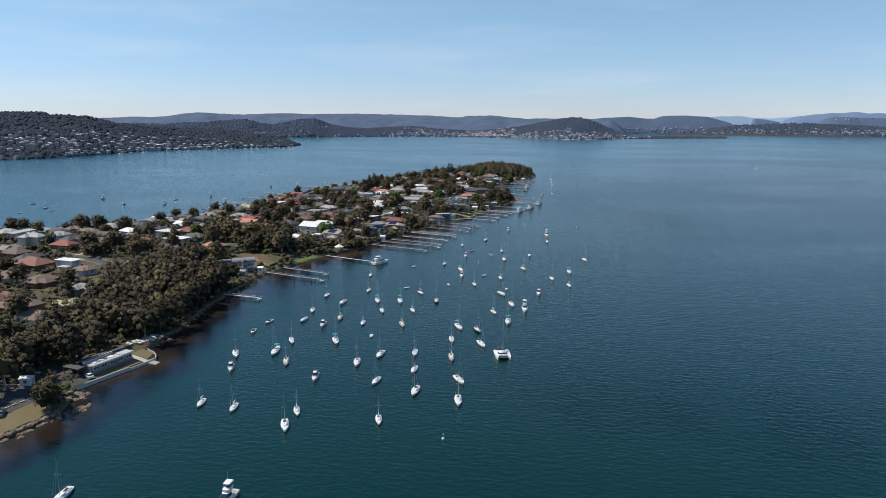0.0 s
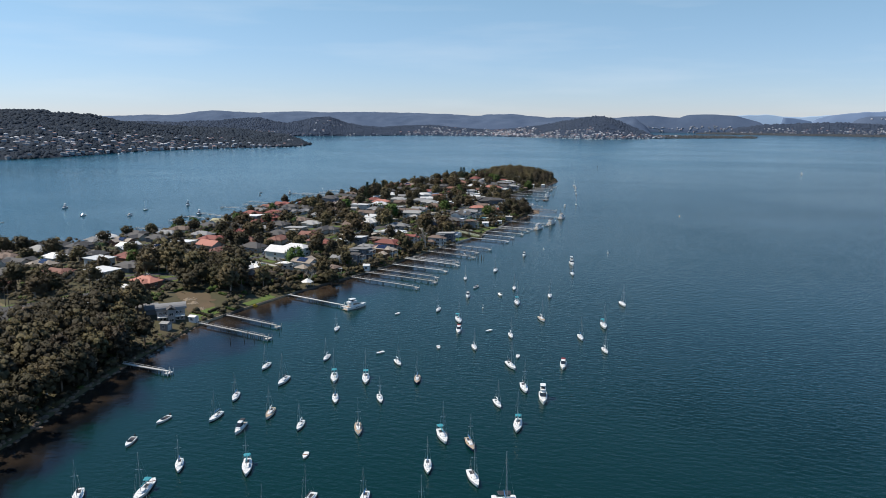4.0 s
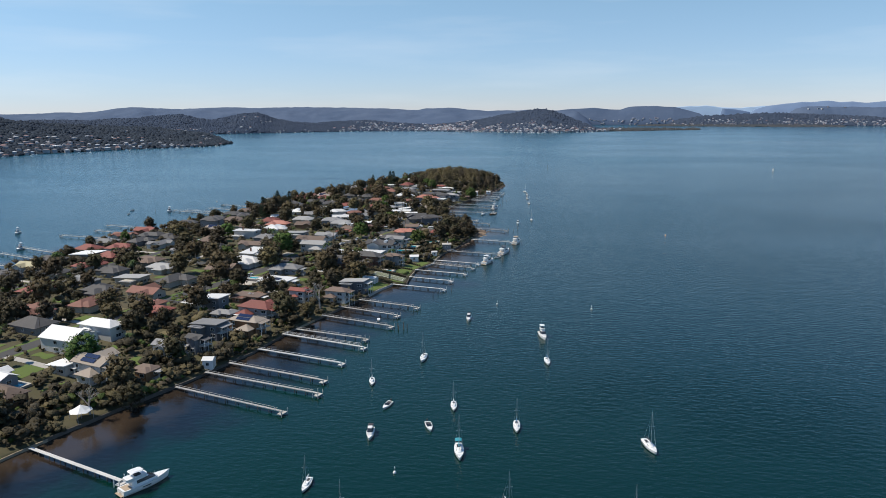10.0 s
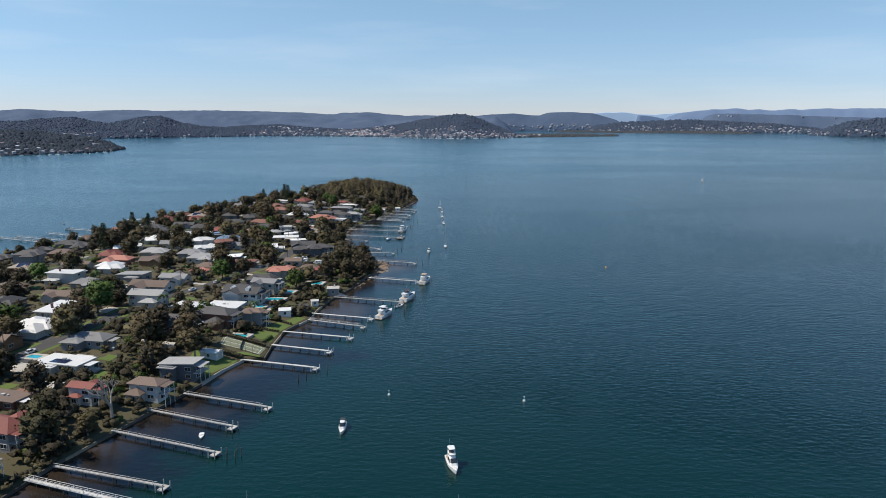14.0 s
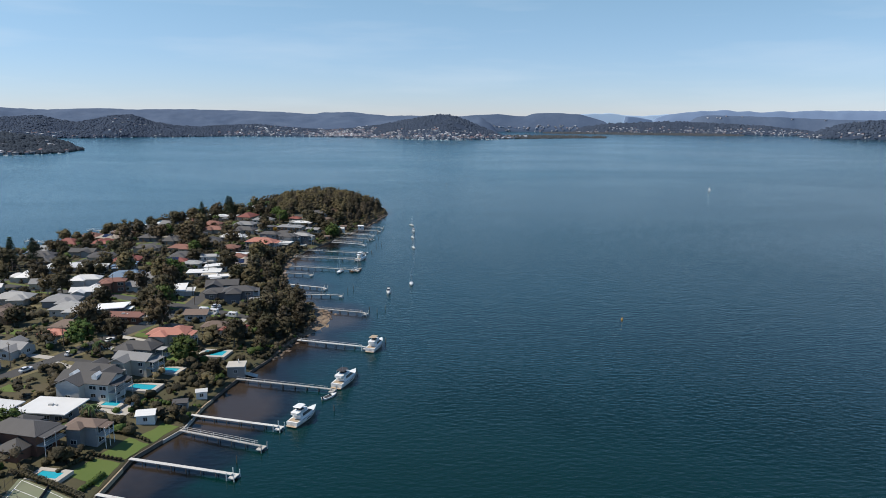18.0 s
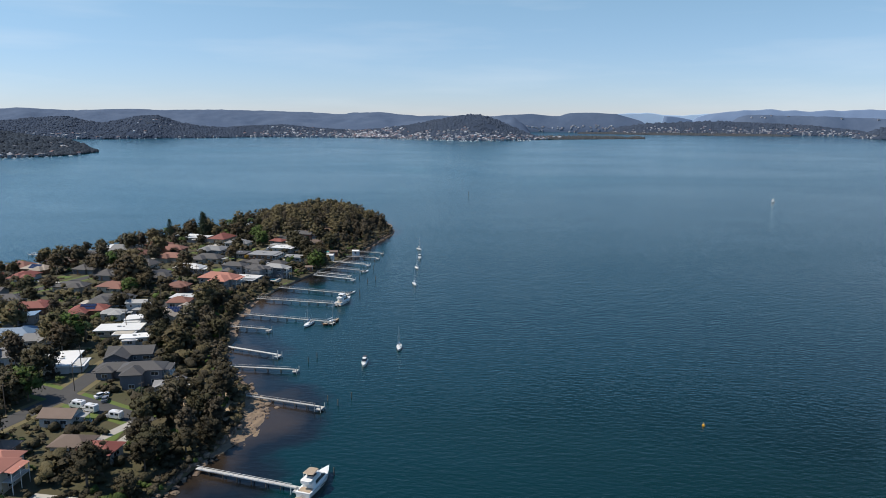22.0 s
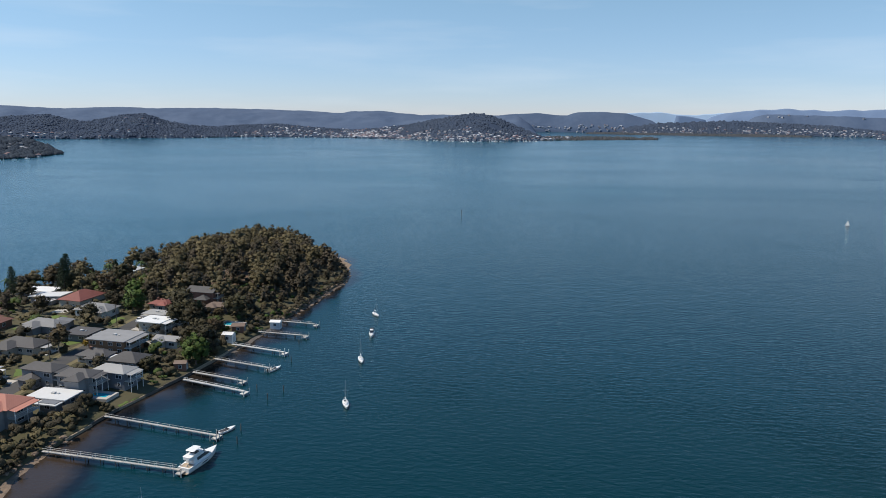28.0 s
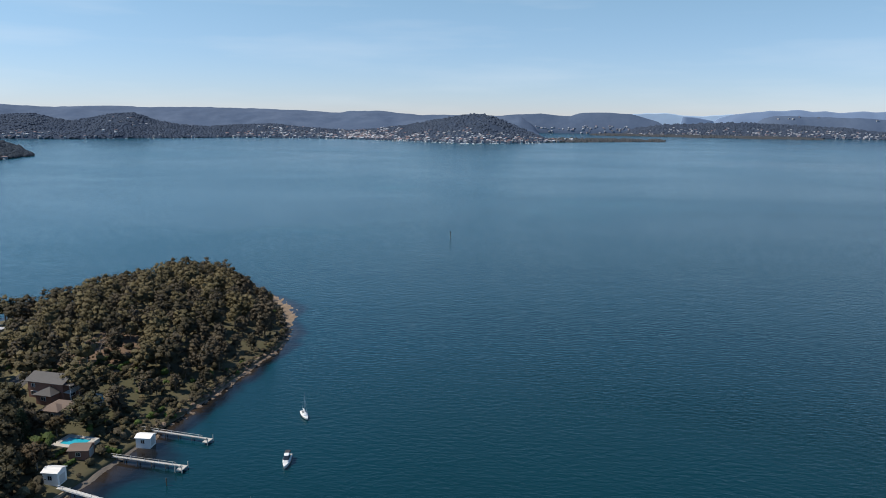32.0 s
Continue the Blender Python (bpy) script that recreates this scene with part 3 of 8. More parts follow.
    sum_.operation = "MULTIPLY_ADD"
    sum_.inputs[1].default_value = 0.40
    l.new(w2.outputs["Fac"], sum_.inputs[0])
    l.new(w1.outputs["Fac"], sum_.inputs[2])
    l.new(sum_.outputs[0], bp.inputs["Height"])
    l.new(bp.outputs[0], p.inputs["Normal"])
    ro = n.new("ShaderNodeMapRange")
    ro.inputs["From Min"].default_value, ro.inputs["From Max"].default_value = 0.35, 0.65
    ro.inputs["To Min"].default_value, ro.inputs["To Max"].default_value = 0.14, 0.20
    l.new(patch.outputs["Fac"], ro.inputs["Value"])
    l.new(ro.outputs[0], p.inputs["Roughness"])
    return m


def build_water():
    xs = [-7000, -4000, -2000, -1000, -750] + [-700 + 8 * i for i in range(101)] + [150, 250, 500, 1000, 2000, 4000, 7000]
    ys = [-3000, -1000, -300] + [-100 + 8 * i for i in range(181)] + [1400, 1600, 2000, 3000, 4000, 5500, 8000]
    verts = [(x, y, 0.0) for y in ys for x in xs]
    w = len(xs)
    faces = [(j * w + i, j * w + i + 1, (j + 1) * w + i + 1, (j + 1) * w + i) for j in range(len(ys) - 1) for i in range(w - 1)]
    me = bpy.data.meshes.new("water")
    me.from_pydata(verts, [], faces)
    at = me.attributes.new("shallow", "FLOAT", "POINT")
    vals = []
    for x, y, _ in verts:
        s = 0.0
        if -700 < x < 120 and -100 < y < 1345:
            d = -shore_dist(x, min(y, 1252)) + max(0, y - 1252)
            reach = 62 if 330 < y < 640 else (40 if y < 900 else (30 if y < 1040 else 15))
            s = max(0.0, 1 - d / reach) if d > 0 else 1.0
            for fx, fy, fr in ((-82, 690, 20), (-70, 790, 16), (-112, 905, 14), (-100, 1190, 15), (-150, 440, 16)):
                s += 0.55 * math.exp(-((x - fx) ** 2 + (y - fy) ** 2) / fr ** 2)
        vals.append(s)
    at.data.foreach_set("value", vals)
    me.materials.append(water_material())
    return tagged(new("water", me), "rippled teal bay water with paler slicks", "water", kind="structure")


build_water()


# ---- ground ----
def build_ground():
    ys = [-200 + 20 * i for i in range(17)] + [124 + 4 * i for i in range(283)]
    us = [0, 0.004, 0.012, 0.025, 0.045] + [0.07 + 0.86 * i / 40 for i in range(41)] + [0.955, 0.975, 0.988, 0.996, 1]
    verts, faces = [], []
    w = len(us) + 2
    for y in ys:
        a, b = west(y), east(y)
        row = [(a - 0.3, y, -1.5)]
        for u in us:
            x = a + u * (b - a)
            row.append((x, y, max(0.55, ground_z(x, y)) if 0 < u < 1 else 0.55))
        row.append((b + 0.3, y, -1.5))
        verts += row
    for j in range(len(ys) - 1):
        faces += [(j * w + i, j * w + i + 1, (j + 1) * w + i + 1, (j + 1) * w + i) for i in range(w - 1)]
    me = bpy.data.meshes.new("ground")
    me.from_pydata(verts, [], faces)
    me.shade_smooth()
    m = mat("garden_ground", (0.046, 0.052, 0.017), (0.098, 0.076, 0.044), 0.95, 0.06, 1.2, 0.5)
    me.materials.append(m)
    return tagged(new("ground", me), "low wooded peninsula ground of grass and bare soil", "ground", kind="structure")


build_ground()


def drape(name, corners, material, lift=0.06, n=10, ragged=0.0):
    """A four-cornered patch laid on the ground, its outline worn by so many metres."""
    a, b, c, d = [Vector((*p, 0)) for p in corners]
    verts, faces = [], []
    for j in range(n + 1):
        for i in range(n + 1):
            u, v = i / n, j / n
            p = a * (1 - u) * (1 - v) + b * u * (1 - v) + c * u * v + d * (1 - u) * v
            if ragged:
                rim = max(abs(2 * u - 1), abs(2 * v - 1))
                mid = (a + b + c + d) / 4
                p = p + (mid - p).normalized() * ragged * rim * rim * (0.6 + noise.noise(Vector((p.x * 0.3, p.y * 0.3, 5))))
            verts.append((p.x, p.y, ground_z(p.x, p.y) + lift))
    w = n + 1
    faces = [(j * w + i, j * w + i + 1, (j + 1) * w + i + 1, (j + 1) * w + i) for j in range(n) for i in range(n)]
    me = bpy.data.meshes.new(name)
    me.from_pydata(verts, [], faces)
    me.shade_smooth()
    me.materials.append(material)
    return new(name, me)


def strip(name, line, width, material, lift=0.08):
    """A road or path along a line, laid on the ground."""
    pts = []
    for (x0, y0), (x1, y1) in zip(line, line[1:]):
        k = max(2, int(math.hypot(x1 - x0, y1 - y0) / 4))
        pts += [(x0 + (x1 - x0) * i / k, y0 + (y1 - y0) * i / k) for i in range(k)]
    pts.append(line[-1])
    verts, faces = [], []
    for i, (x, y) in enumerate(pts):
        a, b = pts[max(0, i - 1)], pts[min(len(pts) - 1, i + 1)]
        dx, dy = b[0] - a[0], b[1] - a[1]
        k = math.hypot(dx, dy)
        nx, ny = -dy / k * width / 2, dx / k * width / 2
        for s in (-1, -0.33, 0.33, 1):
            verts.append((x + nx * s, y + ny * s, ground_z(x + nx * s, y + ny * s) + lift))
    for i in range(len(pts) - 1):
        faces += [(i * 4 + k, i * 4 + k + 1, i * 4 + k + 5, i * 4 + k + 4) for k in range(3)]
    me = bpy.data.meshes.new(name)
    me.from_pydata(verts, [], faces)
    me.materials.append(material)
    return new(name, me)


ROADS = [
    [(-160, 695), (-150, 716), (-145, 735), (-138, 760), (-131, 786), (-133, 830), (-150, 880), (-150, 960), (-146, 1040), (-150, 1075)],
    [(-250, 825), (-198, 809), (-153, 797), (-110, 780), (-97, 776)],
    [(-260, 340), (-215, 440), (-200, 520), (-182, 590), (-172, 625), (-168, 660), (-160, 695)],
    [(-420, 395), (-320, 377), (-272, 359), (-246, 347)],
    [(-255, 418), (-241, 430), (-215, 440)],
    [(-310, 480), (-285, 560), (-262, 640), (-250, 720), (-248, 820), (-225, 910), (-205, 985)],
    [(-262, 640), (-215, 635), (-172, 625)],
    [(-246, 347), (-215, 280), (-200, 200), (-190, 100)],
]
for i, line in enumerate(ROADS):
    tagged(strip("verge", line, 10.5, M["lawn"] if i % 3 else M["dry"], 0.05), "mown grass verge beside the street", "verge", kind="structure")
    tagged(strip("road", line, 6.5, M["asphalt"]), "narrow grey asphalt residential street", "road", kind="structure")


def near_road(x, y, r=6.5):
    for line in ROADS:
        for (x0, y0), (x1, y1) in zip(line, line[1:]):
            dx, dy = x1 - x0, y1 - y0
            t = max(0, min(1, ((x - x0) * dx + (y - y0) * dy) / (dx * dx + dy * dy)))
            if math.hypot(x - x0 - t * dx, y - y0 - t * dy) < r:
                return True
    return False


LAWN_QUADS = [[(-119, 624), (-99.6, 618.5), (-105.5, 602), (-117, 610)], [(-97, 667), (-94, 676), (-88.4, 675), (-91.8, 664.5)], [(-102, 655), (-99, 666), (-92.3, 663.5), (-94.5, 654)],
              [(-105, 643.5), (-102, 653.5), (-94.6, 653), (-94.3, 640.5)], [(-104, 622), (-101, 626), (-93, 624), (-93, 622.5)],
              [(-114, 953), (-113, 957), (-109, 956), (-110, 949)], [(-112, 957), (-107, 969), (-103, 965), (-110, 956)]]
MORE_LAWNS = [[(-160, 971), (-154, 975), (-152, 968), (-156, 964)], [(-165, 1001), (-160, 1012), (-152, 1000), (-157, 995)], [(-165, 402), (-158, 400), (-155, 420), (-161, 423)],
              [(-126, 772), (-113, 770), (-111, 786), (-125, 788)], [(-118, 722), (-109, 722), (-109, 730), (-118, 730)], [(-141, 752), (-135, 751), (-133, 766), (-139, 767)],
              [(-195, 464), (-186, 462), (-184, 476), (-193, 478)], [(-178, 480), (-170, 478), (-168, 488), (-176, 490)]]
LAWNS = []
for quad in LAWN_QUADS + MORE_LAWNS:
    xs, ys = [q[0] for q in quad], [q[1] for q in quad]
    LAWNS.append((((min(xs) + max(xs)) / 2, (min(ys) + max(ys)) / 2), max(xs) - min(xs), max(ys) - min(ys)))
    tagged(drape("lawn", quad[::-1], M["lawn"], 0.06, 12, 0.6), "bright green mown waterfront lawn", "lawn", kind="structure")
tagged(drape("lawn", [(-208, 408), (-178, 378), (-167, 386), (-186, 412)], M["slope"], 0.1, 18, 3.5), "dry cleared grass slope with loose stone", "lawn", kind="structure")
LAWNS.append(((-187, 396), 30, 26))
tagged(drape("tennis_court", [(-112, 631.5), (-94, 624.8), (-94, 633), (-113.5, 640.5)], M["court"], 0.12), "faded green tennis court", "court", kind="structure")
for (x0, y0), (x1, y1) in (((-111, 631.6), (-95, 625.6)), ((-112.3, 639.4), (-95, 632.2)), ((-111, 631.6), (-112.3, 639.4)), ((-95, 625.6), (-95, 632.2)), ((-111.6, 635.5), (-95, 629))):
    tagged(strip("court_line", [(x0, y0), (x1, y1)], 0.16, M["white"], 0.17), "worn white line painted on the tennis court", "line", kind="structure")
tagged(drape("pavement", [(-117, 679), (-106, 677), (-104.5, 688), (-115, 690)], M["path"], 0.1), "pale paved pool terrace", "terrace", kind="structure")
tagged(drape("pavement", [(-215, 150), (-151, 158), (-144.4, 201), (-185, 205)], M["asphalt"], 0.1), "grey car park beside the clubhouse", "car park", kind="structure")
tagged(drape("lawn", [(-151, 150), (-141, 156), (-138.5, 172), (-147.5, 182)], M["dry"], 0.14), "dry yellowed foreshore grass", "lawn", kind="structure")
tagged(drape("lawn", [(-149.5, 203), (-144.3, 200.8), (-140.2, 217.6), (-145.2, 219.2)], M["dry"], 0.14), "dry grass terrace behind a seawall", "lawn", kind="structure")
tagged(drape("lawn", [(-147.5, 222.2), (-140, 220.8), (-141.8, 227), (-148.8, 230.4)], M["dry"], 0.14), "dry grass corner inside a rounded seawall", "lawn", kind="structure")
tagged(drape("pavement", [(-147, 219.6), (-139.4, 218.0), (-139.2, 220.4), (-147, 222)], M["path"], 0.12), "pale concrete path to a boat ramp", "path", kind="structure")
LAWNS += [((-144.8, 210), 9, 18), ((-144, 226), 9, 10)]
tagged(drape("lawn", [(-179, 379), (-169, 373.5), (-165.5, 386), (-173, 393)], M["lawn"], 0.15, 14, 1.6), "rough green grass at the foot of the slope", "lawn", kind="structure")
tagged(drape("sand", [(-99, 784), (-71, 781), (-80, 806), (-100, 812)], M["sand"], 0.1), "sandy rock shelf under trees", "sand", kind="structure")
tagged(drape("sand", [(-148, 1080), (-118, 1078), (-116, 1110), (-146, 1112)], M["earth"], 0.1), "bare earth clearing in the bush", "clearing", kind="structure")


# ---- seawalls ----
def seawall(y0, y1, kinds, label, top=1.25, seed=1):
    """A run of seawall, lot by lot, each with its own height, line and capping."""
    rnd = random.Random(seed)
    e = thing("seawall", label, "seawall", kind="structure")
    a = y0
    while a < y1 - 0.5:
        b = min(y1, a + rnd.uniform(7, 17))
        if y1 - b < 4:
            b = y1
        h, out, m = top * rnd.uniform(0.75, 1.15), rnd.uniform(-0.15, 0.3), M[rnd.choice(kinds)]
        k = max(2, int((b - a) / 2.5))
        line = [(east(a + (b - a) * i / k) + out + rnd.uniform(-.08, .08), a + (b - a) * i / k) for i in range(k + 1)]
        for name, prof in (("course", ((0.35, -1.4), (0.22, h - 0.14), (-0.1, h - 0.14), (-0.1, 0.1))), ("capping", ((0.27, h - 0.14), (0.27, h), (-0.12, h), (-0.12, h - 0.14)))):
            g = Geo()
            n = len(line)
            for off, zz in prof:
                g.v += [(x + off, y, zz + rnd.uniform(-.03, .03) * (name == "capping")) for x, y in line]
            g.f += [(r * n + i, r * n + i + 1, (r + 1) % 4 * n + i + 1, (r + 1) % 4 * n + i) for r in range(4) for i in range(n - 1)]
            g.f += [(0, n, 2 * n, 3 * n), (n - 1, 4 * n - 1, 3 * n - 1, 2 * n - 1)]
            part(name, g, m, e)
        a = b
    return e


seawall(190, 231.6, ("path",), "pale concrete seawall round the club terrace", 1.3)
seawall(368, 432, ("stone", "shaded_wet_stone"), "low dry sandstone seawall below the lawns", 0.95, 2)
# the shade of overhanging trees is put into this wall's stone colour
seawall(432, 510, ("shaded_wet_stone",), "low stone seawall coloured dark for the shade of trees", 1.1, 3)
seawall(510, 596, ("shaded_wet_stone", "shaded_wet_stone", "stone"), "dark weathered block seawall", 1.0, 4)
seawall(596, 620, ("concrete",), "pale concrete seawall below a lawn", 1.2, 5)
seawall(622, 735, ("stone", "shaded_wet_stone", "shaded_wet_stone", "concrete"), "pale curved stone seawall", 1.1, 6)
seawall(930, 1015, ("stone", "shaded_wet_stone"), "rough sandstone seawall", 1.0, 7)


# ---- far shores ----
RND = random.Random(7)


def fbm(x, y, s):
    return noise.fractal(Vector((x / s, y / s, 3.7)), 1.0, 2.0, 4)


def blob(g, x, y, z, r, rz, rnd):
    """One uneven treetop of a far wood."""
    k = len(g.v)
    n = 5
    tw = rnd.random() * 6.28
    g.v.append((x + rnd.uniform(-.25, .25) * r, y + rnd.uniform(-.25, .25) * r, z + rz * rnd.uniform(0.9, 1.2)))
    g.n.append((0, 0, 1))
    for rr, zz in ((0.66, 0.82), (0.98, 0.4), (0.7, -0.1)):
        for i in range(n):
            a = tw + 6.283 * i / n + zz
            q = r * rr * rnd.uniform(0.75, 1.2)
            g.v.append((x + q * math.cos(a), y + q * math.sin(a), z + rz * zz * rnd.uniform(0.85, 1.1)))
            g.n.append((math.cos(a), math.sin(a), zz))
    for i in range(n):
        j = (i + 1) % n
        g.f.append((k, k + 1 + i, k + 1 + j))
        g.f.append((k + 1 + i, k + 1 + n + i, k + 1 + n + j, k + 1 + j))
        g.f.append((k + 1 + n + i, k + 1 + 2 * n + i, k + 1 + 2 * n + j, k + 1 + n + j))


def tiny_house(g, roofs, x, y, z, w, d, h, r):
    """Walls and a hipped roof of a house on a far shore."""
    c, s = math.cos(r), math.sin(r)
    t = lambda a, b, q: (x + c * a - s * b, y + s * a + c * b, z + q)
    k = [(-w, -d), (w, -d), (w, d), (-w, d)]
    g.add([t(a / 2, b / 2, q) for q in (-3, h) for a, b in k], [(0, 1, 5, 4), (1, 2, 6, 5), (2, 3, 7, 6), (3, 0, 4, 7)])
    e, ri = 0.6, max(0, w - d) / 2
    roofs.add([t(a / 2 + (e if a > 0 else -e), b / 2 + (e if b > 0 else -e), h) for a, b in k] + [t(-ri, 0, h + d * 0.27), t(ri, 0, h + d * 0.27)],
              [(0, 1, 5, 4), (1, 2, 5), (2, 3, 4, 5), (3, 0, 4)])


# far walls are toned towards the haze
FAR_WALL = mat("hazed_far_walls", (0.46, 0.46, 0.48), (0.20, 0.20, 0.22), 0.85, 0.02, 0.1, island=0.3)
FAR_ROOFS = [mat("far_pale_roofs", (0.56, 0.57, 0.60), (0.42, 0.43, 0.46), 0.6, 0.02, 0.1, island=0.2),
             mat("far_dark_roofs", (0.17, 0.17, 0.19), (0.12, 0.125, 0.145), 0.7, 0.02, 0.1, island=0.3),
             mat("far_red_roofs", (0.27, 0.16, 0.15), (0.20, 0.13, 0.125), 0.7, 0.02, 0.1, island=0.3)]
# haze painted into the base colours, bluer and paler with distance
BUSH_NEAR = (mat("hazed_far_ground", (0.026, 0.036, 0.052), (0.042, 0.052, 0.068), 0.95, 0.004, 0.03, spec=0.1), M["hazed_leaf"])
BUSH_FAR = (mat("hazed_wooded_ridge", (0.056, 0.088, 0.150), (0.122, 0.160, 0.228), 0.95, 0.006, 0.055, spec=0.1),
            mat("hazed_ridge_bush", (0.085, 0.122, 0.195), (0.105, 0.146, 0.222), 0.95, 0.005, 0.04, island=0.1, spec=0.1))
BUSH_MID = (mat("hazed_mid_ground", (0.034, 0.051, 0.086), (0.050, 0.068, 0.102), 0.95, 0.004, 0.03, spec=0.1),
            mat("hazed_mid_bush", (0.036, 0.053, 0.088), (0.060, 0.078, 0.110), 0.95, 0.006, 0.05, island=0.16, spec=0.1))
PALE_HAZE = (mat("hazed_distant_ridge", (0.36, 0.48, 0.62), (0.40, 0.52, 0.66), 0.95, 0.004, 0.03, spec=0.1), None)
SLATE_HAZE = (mat("hazed_island_bush", (0.15, 0.215, 0.33), (0.19, 0.26, 0.385), 0.95, 0.004, 0.03, spec=0.1), None)
SALT = (mat("saltmarsh", (0.085, 0.080, 0.080), (0.055, 0.058, 0.066), 0.95, 0.01, 0.1, spec=0.1), mat("mangrove", (0.050, 0.058, 0.066), (0.070, 0.074, 0.076), 0.95, 0.006, 0.05, island=0.18, spec=0.1))


def ruled(rows, depth):
    """Rows of (shore x, y, crest x, y, height); short rows of (crest x, y, height) have their foot that deep towards the bay."""
    full = []
    for r in rows:
        if len(r) == 3:
            k = math.hypot(r[0], r[1])
            r = (r[0] * (k - depth) / k, r[1] * (k - depth) / k, *r)
        full.append(r)
    at = [0.0]
    for p, q in zip(full, full[1:]):
        at.append(at[-1] + math.hypot(q[2] - p[2], q[3] - p[3]))
    return full, at


def land(label, rows, mats, depth=100, trees=0, size=(5, 8), tall=0.75, steep=0.8, rough=5.0, houses=0, town=None, seed=1):
    """A wooded shore across the bay, from its waterline up to its crest, with the woods and houses on it."""
    full, at = ruled(rows, depth)
    cols = [[r[i] for r in full] for i in range(5)]
    total = at[-1]
    rnd = random.Random(seed)

    def place(s, v):
        sx, sy, cx, cy, h = [float(np.interp(s, at, c)) for c in cols]
        x, y = sx + (cx - sx) * v, sy + (cy - sy) * v
        z = 1.0 + max(0.5, h - 7) * min(1.0, v) ** steep
        return x, y, z + rough * (fbm(x, y, 110) + 0.5 * fbm(y, x, 42)) * min(1, v * 3) * max(0.0, min(1, (1.25 - v) * 2)) * min(1, h / 40)

    n, K = max(4, int(total / 20)), 20
    g = Geo()
    for k in range(K + 1):
        for i in range(n + 1):
            x, y, z = place(total * i / n, k / K)
            g.v.append((x, y, z if k else -3))
    for i in range(n + 1):
        x, y, z = place(total * i / n, 1.0)
        g.v.append((x * 1.012, y * 1.012, -6))
    w = n + 1
    g.f = [(k * w + i, k * w + i + 1, (k + 1) * w + i + 1, (k + 1) * w + i) for k in range(K + 1) for i in range(n)]
    tagged(part("far_shore", g, mats[0], smooth=True), label, "hill", kind="structure")
    spots = []
    if houses:
        walls, roofs = Geo(), [Geo(), Geo(), Geo()]
        made = 0
        for _ in range(houses * 40):
            s, v = rnd.uniform(0, total), rnd.random()
            x, y, z = place(s, v)
            if rnd.random() > town(x, y, v) * (0.35 + 0.9 * max(0, 0.5 + fbm(x, y, 90))):
                continue
            k = rnd.uniform(6.5, 11)
            tiny_house(walls, roofs[rnd.choices((0, 1, 2), (5, 4, 3))[0]], x, y, z, k, k * rnd.uniform(0.5, 0.8), rnd.choice((2.8, 3, 3.5, 4.5)), math.atan2(x, y) * -1 + rnd.uniform(-.7, .7))
            spots.append((x, y))
            made += 1
            if made >= houses:
                break
        e = thing("far_houses", "pale houses scattered among trees on the " + label, "houses", kind="stuff")
        part("wall", walls, FAR_WALL, e)
        for gq, mq in zip(roofs, FAR_ROOFS):
            part("roof", gq, mq, e)
    if trees:
        cell = {}
        for x, y in spots:
            cell.setdefault((int(x // 12), int(y // 12)), []).append((x, y))
        wood = Geo()
        for _ in range(trees):
            s, v = rnd.uniform(0, total), rnd.uniform(0.0, 1.03)
            x, y, z = place(s, v)
            # leave what stands before a house open
            if town and any(rnd.random() < 0.9 for dx in (-1, 0, 1) for dy in (0, 1) for p in cell.get((int(x // 12) + dx, int(y // 12) + dy), ()) if abs(p[0] - x) < 10 and -4 < p[1] - y < 16):
                continue
            r = rnd.uniform(*size)
            if town and rnd.random() < town(x, y, v) * 0.55:
                r *= 0.6
            blob(wood, x, y, z - r * 0.15, r, r * tall * rnd.uniform(0.7, 1.3), rnd)
        wood.n = [(q.x, q.y, q.z) for q in (Vector((p[0] * 0.75 - 0.1, p[1] * 0.55, 0.55 + 0.5 * p[2])).normalized() for p in wood.n)]
        tagged(part("far_woods", wood, mats[1], smooth=True), "dense eucalypt bush on the " + label, "trees", kind="stuff")


HEADLAND = [(-1260, 1160, -1810, 1650, 114), (-1234, 1295, -1692, 1768, 109), (-1208, 1358, -1622, 1816, 107), (-1190, 1404, -1575, 1850, 101), (-1190, 1491, -1539, 1922, 100), (-1191, 1531, -1527, 1956, 92), (-1197, 1599, -1513, 2013, 80),
            (-1205, 1725, -1485, 2113, 68), (-1155, 1810, -1438, 2196, 60), (-1105, 1915, -1386, 2284, 57), (-1045, 2000, -1316, 2330, 53), (-990, 2060, -1200, 2340, 43), (-965, 2135, -1089, 2310, 33), (-985, 2220, -1050, 2320, 18), (-985, 2262, -1040, 2330, 3)]
MID_HILLS = [(-2261, 2984, -2525, 3311, 70), (-2021, 3043, -2264, 3386, 66), (-1815, 3094, -2032, 3443, 76), (-1710, 3119, -1914, 3472, 88), (-1657, 3132, -1854, 3487, 93), (-1583, 3150, -1772, 3506, 72), (-1519, 3166, -1701, 3522, 61), (-1476, 3177, -1652, 3534, 69),
             (-1410, 3242, -1573, 3602, 94), (-1353, 3281, -1508, 3642, 96), (-1295, 3321, -1444, 3681, 66), (-1216, 3375, -1355, 3736, 49), (-1134, 3431, -1262, 3793, 40), (-1060, 3520, -1218, 3921, 45), (-940, 3545, -1050, 3950, 52), (-781, 3560, -856, 3950, 36), (-623, 3530, -683, 3880, 30), (-385, 3400, -421, 3690, 15)]
